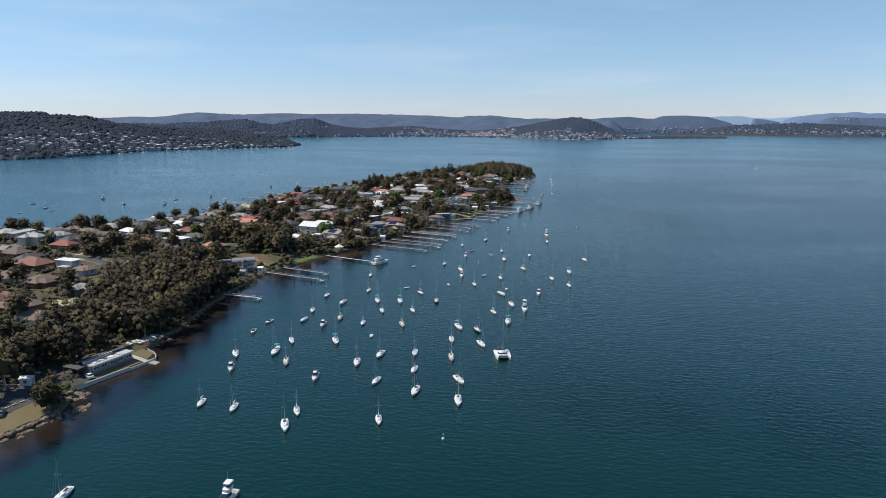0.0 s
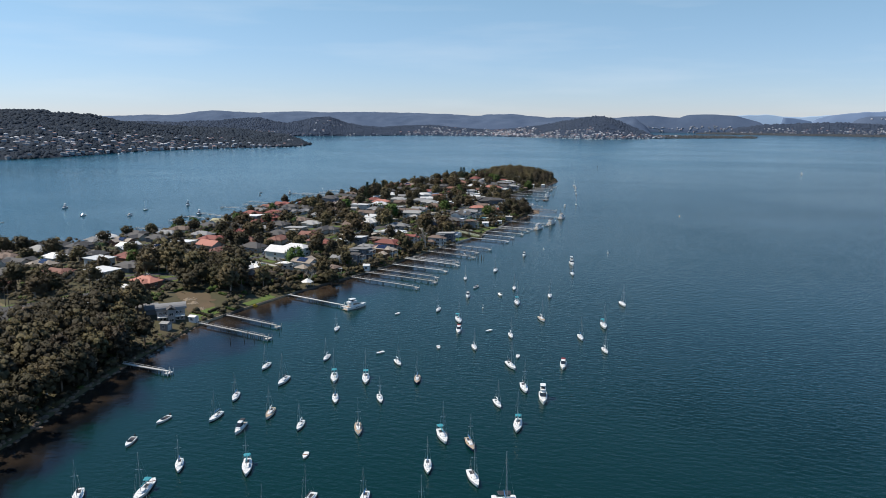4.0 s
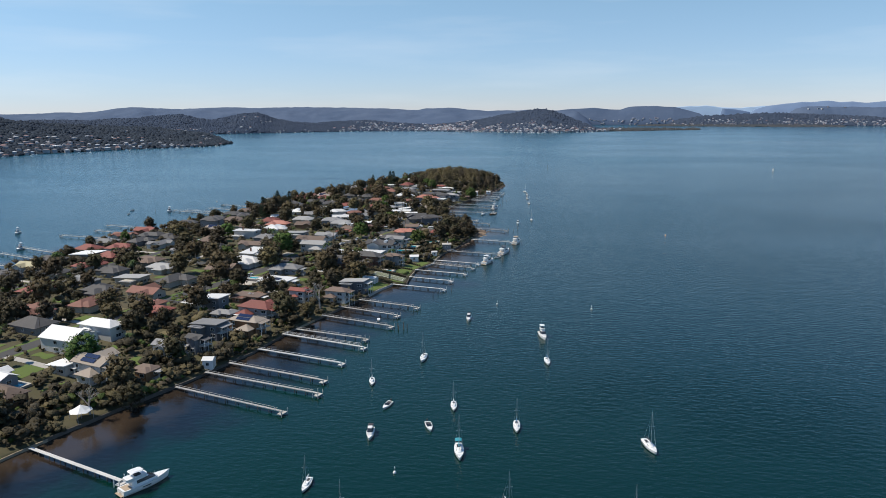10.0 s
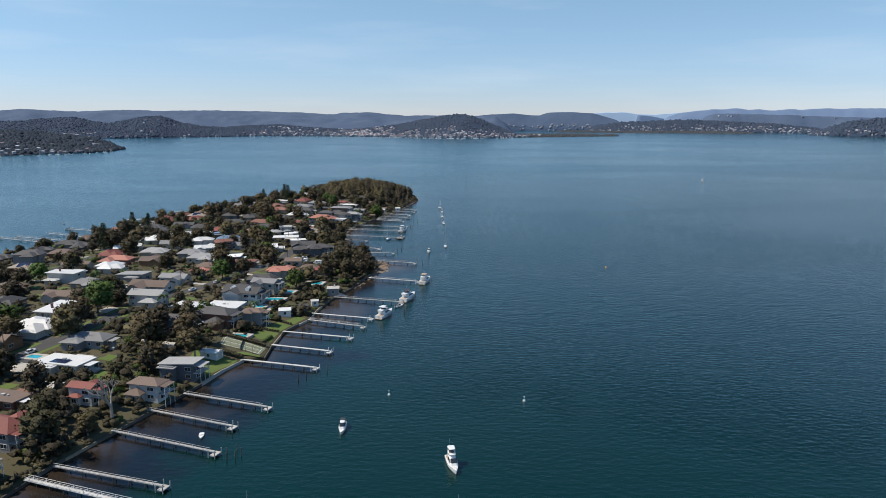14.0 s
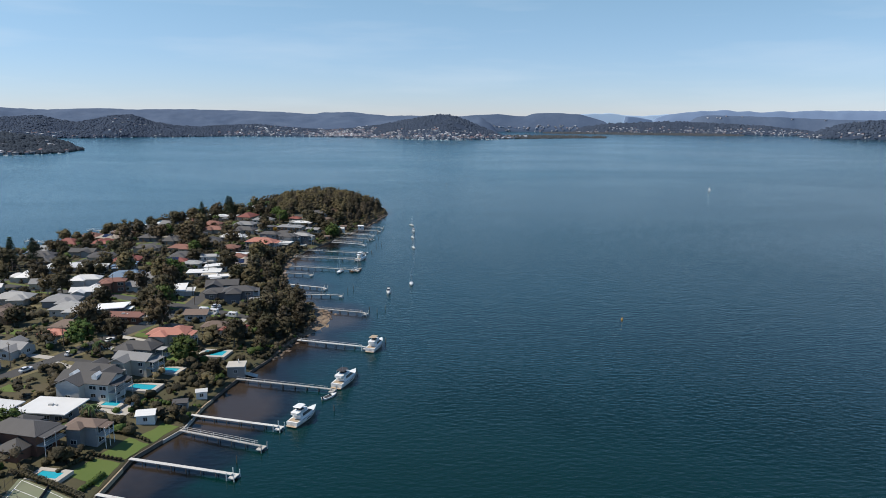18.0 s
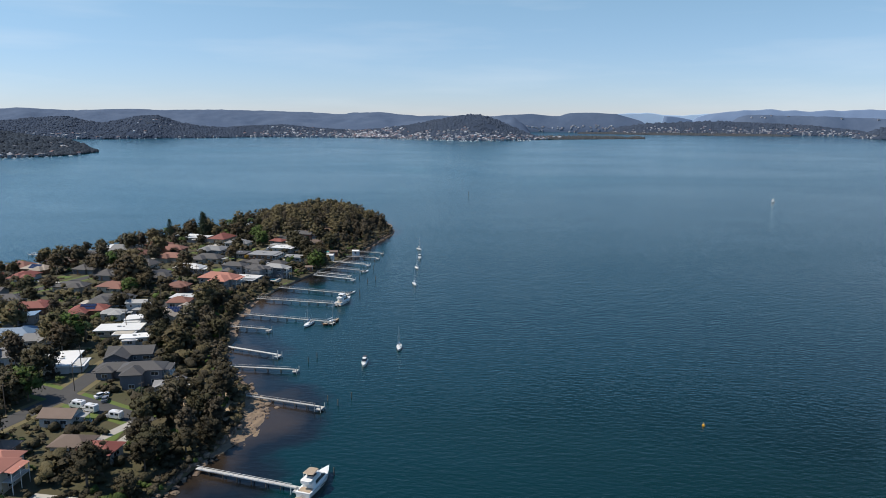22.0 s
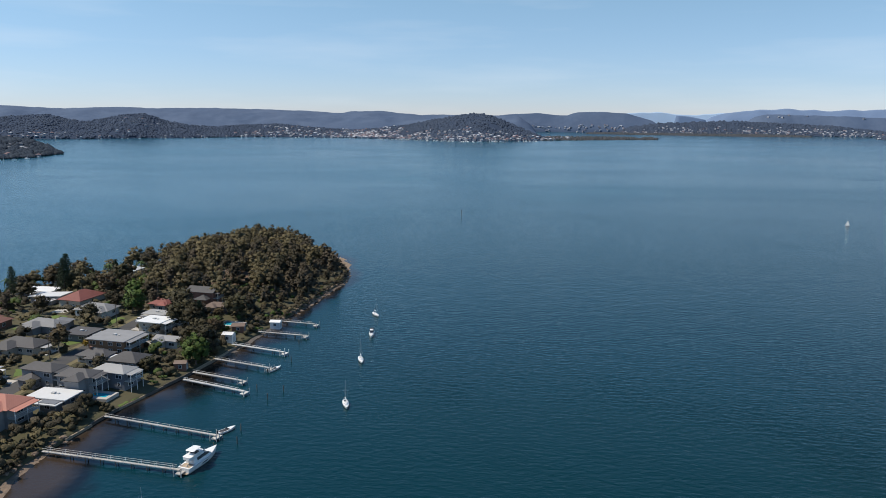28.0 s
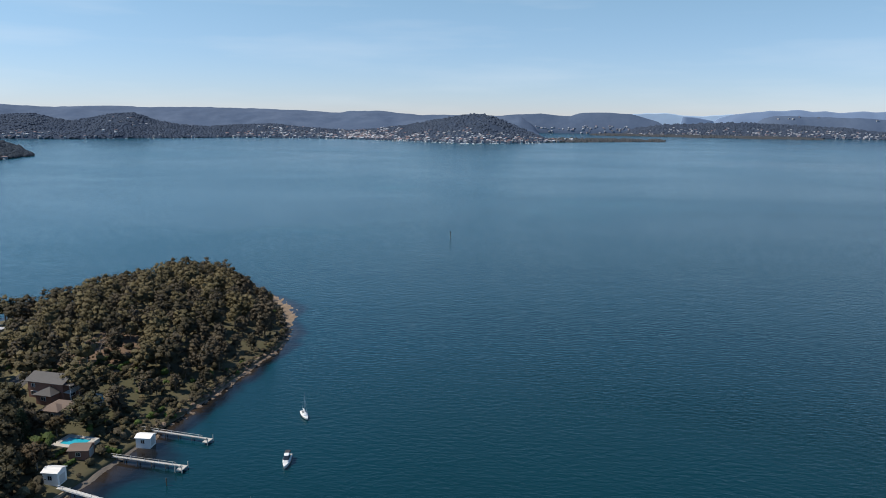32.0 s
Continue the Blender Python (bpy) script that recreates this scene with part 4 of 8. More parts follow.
TOWN_HILL = [(-716, 3560, -785, 3950, 9), (-623, 3530, -685, 3891, 27), (-495, 3480, -547, 3790, 38), (-359, 3400, -399, 3720, 59), (-282, 3340, -315, 3680, 75), (-209, 3290, -234, 3640, 87), (-175, 3270, -196, 3630, 94), (-96, 3260, -107, 3620, 104),
             (-51, 3280, -56, 3600, 96), (-6, 3300, -6, 3580, 74), (41, 3330, 44, 3570, 53), (89, 3370, 95, 3560, 33), (126, 3400, 132, 3550, 18), (175, 3440, 182, 3545, 9)]
FAR_RIDGE = [(-3300, 3540, 98), (-3170, 3651, 100), (-2998, 3795, 97), (-2835, 3919, 104), (-2676, 4030, 108), (-2578, 4094, 127), (-2484, 4152, 133), (-2363, 4223, 123), (-2262, 4279, 120), (-2129, 4347, 129), (-1962, 4426, 128), (-1817, 4488, 124), (-1605, 4569, 130), (-1416, 4632, 123),
             (-1154, 4705, 118), (-985, 4744, 107), (-813, 4778, 116), (-726, 4792, 119), (-604, 4809, 108), (-498, 4822, 97), (-357, 4835, 100), (-215, 4844, 102), (-73, 4849, 98), (60, 4850, 92), (130, 4850, 50), (160, 4850, 6)]
BEYOND = [(-109, 4878, 91), (-38, 4880, 98), (33, 4880, 105), (174, 4878, 111), (280, 4873, 100), (332, 4870, 99), (384, 4867, 116), (556, 4851, 118), (658, 4838, 111), (726, 4829, 92), (793, 4819, 72), (835, 4812, 45)]
LOW_TOWN = [(600, 4725, 12), (659, 4717, 39), (798, 4696, 58), (1025, 4653, 67), (1177, 4618, 73), (1325, 4578, 67), (1468, 4535, 60), (1605, 4489, 52), (1712, 4450, 40), (1815, 4409, 27), (1900, 4370, 8)]
MARSH = [(398, 4441, 415, 4620, 8), (475, 4400, 496, 4605, 12), (658, 4330, 686, 4530, 13), (920, 4220, 962, 4376, 13), (1195, 4160, 1248, 4323, 13), (1315, 4135, 1373, 4299, 11), (1370, 4120, 1421, 4290, 8)]
SPIT = [(126, 3390, 133, 3532, 15), (190, 3450, 200, 3599, 16), (368, 3522, 385, 3671, 13), (475, 3581, 497, 3729, 11), (505, 3595, 525, 3680, 7), (545, 3600, 563, 3690, 13), (585, 3610, 600, 3680, 8)]
PALE_HILLS = [(560, 4931, 60), (601, 4926, 101), (653, 4920, 111), (738, 4908, 118), (839, 4892, 120), (939, 4874, 106), (1037, 4855, 105), (1149, 4830, 114), (1250, 4808, 116)]
ISLET = [(908, 4850, 8), (912, 4849, 82), (927, 4846, 102), (982, 4836, 99), (1048, 4822, 88), (1090, 4813, 76), (1103, 4810, 20)]
RANGE = [(1072, 4828, 8), (1080, 4825, 70), (1113, 4818, 98), (1160, 4807, 111), (1253, 4784, 124), (1374, 4751, 136), (1463, 4725, 138), (1551, 4697, 130), (1608, 4679, 133), (1664, 4659, 126), (1746, 4629, 135), (1801, 4609, 131), (1905, 4567, 139), (1982, 4535, 135), (2100, 4482, 136), (2267, 4400, 134), (2441, 4307, 128), (2800, 4080, 124)]
NEAR_RANGE = [(1240, 4704, 20), (1260, 4699, 68), (1293, 4691, 93), (1352, 4674, 109), (1469, 4640, 105), (1637, 4584, 103), (1772, 4534, 99), (1901, 4482, 92), (2068, 4409, 88), (2232, 4328, 89), (2403, 4237, 88), (2750, 4030, 88)]
POINT = [(1522, 3851, 1570, 3961, 6), (1532, 3798, 1579, 3908, 19), (1543, 3739, 1590, 3849, 33), (1578, 3707, 1624, 3817, 52), (1612, 3675, 1658, 3786, 65), (1645, 3645, 1692, 3755, 75), (1674, 3618, 1722, 3728, 80), (1807, 3552, 1858, 3661, 94), (1948, 3483, 2002, 3591, 102), (2300, 3300, 2360, 3400, 105)]

land("long wooded ridge behind the town, coloured blue with haze", FAR_RIDGE, BUSH_FAR, 480, 0, (5, 9), 0.35, 0.75, 8, seed=2)
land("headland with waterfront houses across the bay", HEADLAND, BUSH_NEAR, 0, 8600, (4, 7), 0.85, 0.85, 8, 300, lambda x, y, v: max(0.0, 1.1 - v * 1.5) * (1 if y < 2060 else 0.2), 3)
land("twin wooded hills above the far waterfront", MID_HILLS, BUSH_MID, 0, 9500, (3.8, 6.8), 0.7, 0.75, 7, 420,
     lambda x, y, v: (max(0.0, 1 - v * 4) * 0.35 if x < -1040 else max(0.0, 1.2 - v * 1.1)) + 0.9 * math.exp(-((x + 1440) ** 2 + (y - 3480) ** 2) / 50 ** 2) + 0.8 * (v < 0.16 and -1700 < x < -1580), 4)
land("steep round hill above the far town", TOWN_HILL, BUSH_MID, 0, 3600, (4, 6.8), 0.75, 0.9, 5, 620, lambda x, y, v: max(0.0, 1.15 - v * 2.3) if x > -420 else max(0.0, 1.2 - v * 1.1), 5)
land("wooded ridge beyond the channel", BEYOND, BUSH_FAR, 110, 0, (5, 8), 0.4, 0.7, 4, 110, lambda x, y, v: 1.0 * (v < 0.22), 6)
land("hills beyond the bay mouth, coloured pale blue with haze", PALE_HILLS, PALE_HAZE, 30, seed=7)
land("small steep island at the bay mouth", ISLET, SLATE_HAZE, 20, seed=8)
land("long range beyond the flats, coloured blue with haze", RANGE, SLATE_HAZE, 70, rough=9, seed=9)
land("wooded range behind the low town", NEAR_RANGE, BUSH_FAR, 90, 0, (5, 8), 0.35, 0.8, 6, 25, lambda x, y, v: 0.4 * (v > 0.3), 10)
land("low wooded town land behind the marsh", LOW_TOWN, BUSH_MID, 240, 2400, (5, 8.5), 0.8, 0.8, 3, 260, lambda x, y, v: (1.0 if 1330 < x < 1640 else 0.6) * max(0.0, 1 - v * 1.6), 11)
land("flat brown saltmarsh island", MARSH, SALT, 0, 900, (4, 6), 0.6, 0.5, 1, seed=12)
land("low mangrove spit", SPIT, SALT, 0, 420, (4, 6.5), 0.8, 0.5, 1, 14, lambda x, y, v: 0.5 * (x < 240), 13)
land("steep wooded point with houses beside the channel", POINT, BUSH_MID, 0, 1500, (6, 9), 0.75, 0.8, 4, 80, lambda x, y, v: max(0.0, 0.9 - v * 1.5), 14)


def far_boats():
    """Craft on moorings off the far waterfront, too small to tell apart."""
    rnd = random.Random(31)
    g = Geo()
    for k, (rows, num, reach) in enumerate(((MID_HILLS[13:], 26, 60), (TOWN_HILL[2:], 60, 90), (HEADLAND[6:], 26, 70), (MID_HILLS[7:13], 10, 60))):
        full, at = ruled(rows, 0)
        for _ in range(num):
            s = rnd.uniform(0, at[-1])
            x, y = [float(np.interp(s, at, [r[i] for r in full])) for i in (0, 1)]
            d = math.hypot(x, y)
            q = 1 - rnd.uniform(12, reach) / d
            x, y = x * q, y * q
            a = rnd.uniform(0, 6.28)
            c, sn = math.cos(a), math.sin(a)
            hull = [(x + c * u * 4.5 - sn * v * 1.4, y + sn * u * 4.5 + c * v * 1.4) for u, v in ((-1, -0.8), (0.3, -1), (1, 0), (0.3, 1), (-1, 0.8))]
            g.prism(hull, -0.2, 1.2)
            g.prism([(x + (p - x) * 0.45, y + (r - y) * 0.45) for p, r in hull], 1.2, 2.3)
            if rnd.random() < 0.6:
                g.tube((x, y, 1), (x, y, 11), 0.12, 0.08, 4)
    tagged(part("far_boats", g, M["gel"]), "white boats moored along the far waterfront", "boats", kind="stuff")


far_boats()


# ---- trees ----
CROWN_NORMALS = {}


def limb_tree(g, rnd, height, trunk, spread, forks=5):
    """Trunk and limbs of a tree; returns the limb ends, where leaves grow."""
    ends = []
    fork = height * rnd.uniform(0.32, 0.45)
    lean = Vector((rnd.uniform(-.06, .06), rnd.uniform(-.06, .06), 1))
    top = lean * fork
    g.tube((0, 0, -1.0), top, trunk, trunk * 0.7, 7)
    for i in range(forks):
        a = 6.283 * i / forks + rnd.uniform(-.4, .4)
        out = spread * rnd.uniform(0.35, 0.62)
        mid = top + Vector((math.cos(a) * out, math.sin(a) * out, (height - fork) * rnd.uniform(0.3, 0.5)))
        g.tube(top, mid, trunk * 0.5, trunk * 0.3, 5)
        for k in range(3):
            b = a + rnd.uniform(-1.0, 1.0)
            o2 = spread * rnd.uniform(0.25, 0.5)
            end = mid + Vector((math.cos(b) * o2, math.sin(b) * o2, (height - fork) * rnd.uniform(0.05, 0.42)))
            g.tube(mid, end, trunk * 0.28, trunk * 0.1, 4)
            ends.append(end)
    for _ in range(3):
        end = top + Vector((rnd.uniform(-.2, .2) * spread, rnd.uniform(-.2, .2) * spread, (height - fork) * rnd.uniform(0.75, 0.95)))
        g.tube(top, end, trunk * 0.45, trunk * 0.12, 5)
        ends.append(end)
    return ends


def leaf(g, p, size, rnd, flat=0.5, facing=None):
    """One spray of leaves: a small pointed blade."""
    n = Vector((rnd.gauss(0, 1), rnd.gauss(0, 1), rnd.gauss(0, 1) + flat)).normalized()
    u = n.orthogonal().normalized()
    u.rotate(Matrix.Rotation(rnd.uniform(0, 6.28), 3, n))
    w = n.cross(u)
    s, t = size * rnd.uniform(0.7, 1.3), size * rnd.uniform(0.45, 0.8)
    k = len(g.v)
    g.v += [tuple(p - u * s - w * t), tuple(p + u * s - w * t * 0.6), tuple(p + w * t * 1.2 - n * t * 0.2)]
    g.f.append((k, k + 1, k + 2))
    face = facing if facing is not None else n
    g.n += [tuple(face)] * 3


def clump(g, c, r, count, size, rnd, squash=0.75, hub=None):
    """Leaves crowded over the skin of an uneven lump of crown."""
    for _ in range(count):
        d = Vector((rnd.gauss(0, 1), rnd.gauss(0, 1), rnd.gauss(0.3, 1))).normalized()
        q = r * rnd.uniform(0.62, 1.12) * (1 + 0.25 * noise.noise(d * 2.1 + c))
        p = c + Vector((d.x * q, d.y * q, d.z * q * squash))
        out = (p - hub).normalized() if hub is not None else d
        face = (d * 0.42 + out * 0.78 + Vector((rnd.gauss(0, .46), rnd.gauss(0, .46), rnd.gauss(0.08, .46)))).normalized()
        leaf(g, p, size, rnd, 0.5, face)


def core(g, c, r, rnd, n=8, squash=1.0, hub=None):
    """The dense inside of a clump: an uneven lump."""
    k = len(g.v)
    off = Vector((rnd.uniform(0, 50), rnd.uniform(0, 50), rnd.uniform(0, 50)))
    rings = ((0.55, 0.72), (0.05, 1.0), (-0.4, 0.75))
    g.v.append((c.x, c.y, c.z + r * 0.85 * squash))
    g.n.append((0, 0, 1))
    for zz, rr in rings:
        for i in range(n):
            a = 6.283 * i / n + zz
            d = Vector((math.cos(a) * rr, math.sin(a) * rr, zz))
            q = r * (1 + 0.4 * noise.noise(d * 1.9 + off)) * rnd.uniform(0.72, 1.2)
            g.v.append((c.x + d.x * q, c.y + d.y * q, c.z + d.z * q * squash))
            out = (Vector(g.v[-1]) - hub).normalized() if hub is not None else d
            g.n.append(tuple((d * 0.35 + out * 0.8).normalized()))
    g.v.append((c.x, c.y, c.z - r * 0.6 * squash))
    g.n.append((0, 0, -1))
    for i in range(n):
        j = (i + 1) % n
        g.f.append((k, k + 1 + i, k + 1 + j))
        for m in (0, n):
            g.f.append((k + 1 + m + i, k + 1 + m + n + i, k + 1 + m + n + j, k + 1 + m + j))
        g.f.append((k + 1 + 2 * n + i, k + 1 + 3 * n, k + 1 + 2 * n + j))


# height, trunk, crown radius, half its height, its middle (share of height), lumps, lump radius, leaves a lump, leaf size, how broken
CROWN = {"gum": (12.3, 0.36, 5.0, 5.2, 0.54, 29, 1.75, 29, 0.36, 0.40), "broad": (9.5, 0.30, 4.5, 4.3, 0.50, 28, 1.65, 30, 0.33, 0.2),
         "oak": (11.0, 0.26, 3.3, 5.2, 0.48, 28, 1.35, 28, 0.32, 0.32), "blossom": (5.0, 0.14, 2.2, 1.7, 0.62, 12, 0.8, 40, 0.2, 0.15)}


def make_tree(kind, seed, light=False):
    """The two meshes, trunk and crown, of one tree."""
    rnd = random.Random(seed * 31 + len(kind))
    t, c = Geo(), Geo()
    if kind in CROWN:
        height, trunk, wide, high, mid, lumps, lump, per, size, broken = CROWN[kind]
        if light:
            lumps, per = lumps * 3 // 4, per * 11 // 20
            t.tube((0, 0, -1), (0, 0, height * 0.7), trunk, trunk * 0.5, 6)
        else:
            limb_tree(t, rnd, height * 0.82, trunk, wide * 0.75, 4)
        hub = Vector((rnd.uniform(-.5, .5), rnd.uniform(-.5, .5), height * mid))
        low = hub - Vector((0, 0, high * 0.7))
        core(c, hub - Vector((0, 0, high * 0.1)), wide * 0.58, rnd, 8, high / wide * 0.9)
        off = Vector((seed * 3.7, 0, 0))
        for i in range(lumps):
            # spread evenly over the dome, open below
            zz = 1 - 1.72 * (i + 0.5) / lumps
            a = i * 2.39996 + rnd.uniform(-.4, .4)
            rr = math.sqrt(max(0.05, 1 - zz * zz))
            d = Vector((math.cos(a) * rr, math.sin(a) * rr, zz))
            reach = (1 + broken * 1.6 * noise.noise(d * 1.3 + off)) * rnd.uniform(1 - broken, 1.05)
            r = lump * rnd.uniform(0.75, 1.3)
            e = hub + Vector((d.x * (wide - r * 0.6), d.y * (wide - r * 0.6), d.z * (high - r * 0.4))) * reach
            core(c, e, r * 0.60, rnd, 5, 1.0, low)
            clump(c, e, r, int(per * rnd.uniform(0.7, 1.2)), size, rnd, 0.85, low)
    elif kind == "pine":
        height = 18
        t.tube((0, 0, -1), (0, 0, height), 0.34, 0.06, 7)
        for tier in range(17):
            z = 2.6 + tier * 0.92
            r = 4.3 * (1 - (z - 2) / (height - 1)) ** 0.8 + 0.3
            for i in range(7):
                a = 6.283 * i / 7 + tier * 0.6 + rnd.uniform(-.15, .15)
                for k in range(9):
                    q = r * (k + 1) / 9
                    for _ in range(3):
                        leaf(c, Vector((math.cos(a) * q + rnd.gauss(0, .14), math.sin(a) * q + rnd.gauss(0, .14), z + 0.12 * q + rnd.gauss(0, .14))), 0.30, rnd, 1)
    elif kind == "palm":
        height = 8
        t.tube((0, 0, -0.5), (0.3, 0.1, height * 0.5), 0.24, 0.17, 7)
        t.tube((0.3, 0.1, height * 0.5), (0.35, 0.3, height), 0.17, 0.15, 7)
        top = Vector((0.35, 0.3, height))
        for i in range(22):
            a, up = rnd.uniform(0, 6.28), rnd.uniform(-0.1, 0.9)
            d = Vector((math.cos(a), math.sin(a), 0))
            prev = top
            for k in range(6):
                s = (k + 1) / 6
                p = top + d * 2.9 * s + Vector((0, 0, up * 2.4 * s - 2.6 * s * s))
                side = d.cross(Vector((0, 0, 1))) * (0.45 * (1 - s * 0.75))
                for sg in (-1, 1):
                    b = len(c.v)
                    c.v += [tuple(prev), tuple(p), tuple(p + side * sg - Vector((0, 0, 0.22))), tuple(prev + side * sg - Vector((0, 0, 0.22)))]
                    c.f.append((b, b + 1, b + 2, b + 3))
                prev = p
    elif kind == "bare":
        def grow(p, d, length, r, level):
            q = p + d * length
            t.tube(p, q, r, r * 0.65, 5)
            if level:
                for _ in range(3):
                    nd = (d + Vector((rnd.uniform(-.8, .8), rnd.uniform(-.8, .8), rnd.uniform(-.15, .5)))).normalized()
                    grow(q, nd, length * rnd.uniform(0.6, 0.8), r * 0.62, level - 1)
        grow(Vector((0, 0, -0.5)), Vector((0, 0, 1)), 3.4, 0.4, 4)
        clump(c, Vector((0, 0, 7)), 2.6, 60, 0.25, rnd)
    elif kind == "shrub":
        for _ in range(6):
            e = Vector((rnd.uniform(-.9, .9), rnd.uniform(-.9, .9), rnd.uniform(0.5, 1.3)))
            t.tube((0, 0, -0.3), e, 0.06, 0.03, 4)
            core(c, e, 0.75, rnd)
            clump(c, e, 0.85, 120, 0.2, rnd)
    crown = c.mesh("crown")
    CROWN_NORMALS[crown.name] = np.array(c.n if len(c.n) == len(c.v) else [(0, 0, 1)] * len(c.v))
    return t.mesh("trunk"), crown


TREE_KINDS = {
    "gum": ("eucalyptus_tree", "tall olive-green eucalypt with a broken spreading crown", "gum", "pale_bark", 5),
    "dark": ("eucalyptus_tree", "dark olive eucalypt with a dense crown", "dark_leaf", "bark", 4),
    "broad": ("garden_tree", "bright green round-crowned garden tree", "green_leaf", "bark", 3),
    "fig": ("garden_tree", "dark green dense shade tree", "dark_leaf", "bark", 3),
    "oak": ("sheoak_tree", "grey-brown feathery sheoak by the water", "oak", "bark", 4),
    "pine": ("norfolk_pine", "tall dark tiered Norfolk pine", "pine", "bark", 2),
    "palm": ("palm_tree", "slender palm with drooping fronds", "palm", "bark", 2),
    "bare": ("bare_tree", "leafless pale grey tree with forking limbs", "oak", "pale_bark", 1),
    "shrub": ("shrub", "rounded dark green garden shrub", "dark_leaf", "bark", 3),
    "light_shrub": ("shrub", "fresh green clipped garden shrub", "green_leaf", "bark", 2),
    "yellow": ("flowering_tree", "small tree covered in yellow blossom", "yellow_leaf", "bark", 1),
    "pink": ("flowering_tree", "small tree with magenta flowers", "pink_leaf", "bark", 1),
}
SHAPE = {"dark": "gum", "fig": "broad", "yellow": "blossom", "pink": "blossom", "light_shrub": "shrub"}
PLANTED = []


def tree_meshes(kind, i, light=False):
    name, label, leaf_m, bark_m, _ = TREE_KINDS[kind]

    def build():
        a, b = make_tree(SHAPE.get(kind, kind), i + 1 + 10 * len(kind), light)
        a.materials.append(M[bark_m])
        b.materials.append(M[leaf_m])
        return a, b
    return shared(("tree", kind, i, light), build)


def plant(kind, x, y, size=1.0, tall=1.0, rnd=RND, z=None):
    name, label, leaf_m, bark_m, variants = TREE_KINDS[kind]
    a, b = tree_meshes(kind, rnd.randrange(variants))
    e = tagged(new(name), label, "shrub" if "shrub" in name else "tree", "trees of the peninsula" if "shrub" not in name else "garden shrubs")
    e.matrix_basis = Matrix.LocRotScale((x, y, (ground_z(x, y) if z is None else z) - 0.05), Euler((0, 0, rnd.uniform(0, 6.28))), (size, size, size * tall))
    part("trunk", a, None, e)
    part("crown", b, None, e)
    PLANTED.append((x, y, size))
    return e


# ---- houses ----
HOUSES = []
FOOT = []


def hip_roof(g, x0, y0, x1, y1, z, rise, over=0.6, thick=0.16):
    """A hipped roof over a rectangle, with eaves of some thickness. Returns its ridge and corners."""
    a, b, c, d = x0 - over, y0 - over, x1 + over, y1 + over
    w, h = c - a, d - b
    k = min(w, h) / 2
    if w >= h:
        r0, r1 = (a + k, (b + d) / 2, z + rise), (c - k, (b + d) / 2, z + rise)
    else:
        r0, r1 = ((a + c) / 2, b + k, z + rise), ((a + c) / 2, d - k, z + rise)
    base = [(a, b), (c, b), (c, d), (a, d)]
    vs = [(*p, z) for p in base] + [(*p, z - thick) for p in base] + [r0, r1]
    if w >= h:
        fs = [(0, 1, 9, 8), (1, 2, 9), (2, 3, 8, 9), (3, 0, 8)]
    else:
        fs = [(0, 1, 8), (1, 2, 9, 8), (2, 3, 9), (3, 0, 8, 9)]
    g.add(vs, fs + [(4, 5, 1, 0), (5, 6, 2, 1), (6, 7, 3, 2), (7, 4, 0, 3), (7, 6, 5, 4)])
    corners = [(*p, z) for p in base]
    near = [r0, r1, r1, r0] if w >= h else [r0, r0, r1, r1]
    return [(r0, r1)] + list(zip(corners, near))


def gable_roof(g, x0, y0, x1, y1, z, rise, over=0.6, thick=0.16):
    """A gabled roof with its ridge along x."""
    a, b, c, d = x0 - over, y0 - over, x1 + over, y1 + over
    m = (b + d) / 2
    prof = [(b, z), (m, z + rise), (d, z), (d, z - thick), (m, z + rise - thick), (b, z - thick)]
    vs = [(x, y, q) for x in (a, c) for y, q in prof]
    g.add(vs, [(0, 6, 7, 1), (1, 7, 8, 2), (2, 8, 9, 3), (3, 9, 10, 4), (4, 10, 11, 5), (5, 11, 6, 0), (0, 1, 4, 5), (1, 2, 3, 4), (6, 11, 10, 7), (7, 10, 9, 8)])
    return [((a, m, z + rise), (c, m, z + rise))]


def window_meshes(w, h):
    def build():
        f = Geo()
        t = 0.09
        f.box(-w / 2, -0.06, -h / 2, w / 2, 0.05, -h / 2 + t).box(-w / 2, -0.06, h / 2 - t, w / 2, 0.05, h / 2)
        f.box(-w / 2, -0.06, -h / 2 + t, -w / 2 + t, 0.05, h / 2 - t).box(w / 2 - t, -0.06, -h / 2 + t, w / 2, 0.05, h / 2 - t)
        f.box(-t / 3, -0.05, -h / 2 + t, t / 3, 0.04, h / 2 - t)
        p = Geo().box(-w / 2 + t, -0.025, -h / 2 + t, w / 2 - t, -0.005, h / 2 - t)
        fm, pm = f.mesh("window"), p.mesh("pane")
        fm.materials.append(M["frame"])
        pm.materials.append(M["glass"])
        return fm, pm
    return shared(("window", w, h), build)


def add_window(parent, x, y, z, turn, w, h):
    fm, pm = window_meshes(w, h)
    f = part("window", fm, None, parent, at=pose(x, y, z, 0, 0, turn))
    part("pane", pm, None, f)


WALL_WORDS = {"white": "white", "cream": "cream", "brick": "brick", "timber": "timber", "slate_wall": "dark grey", "grey_wall": "grey"}


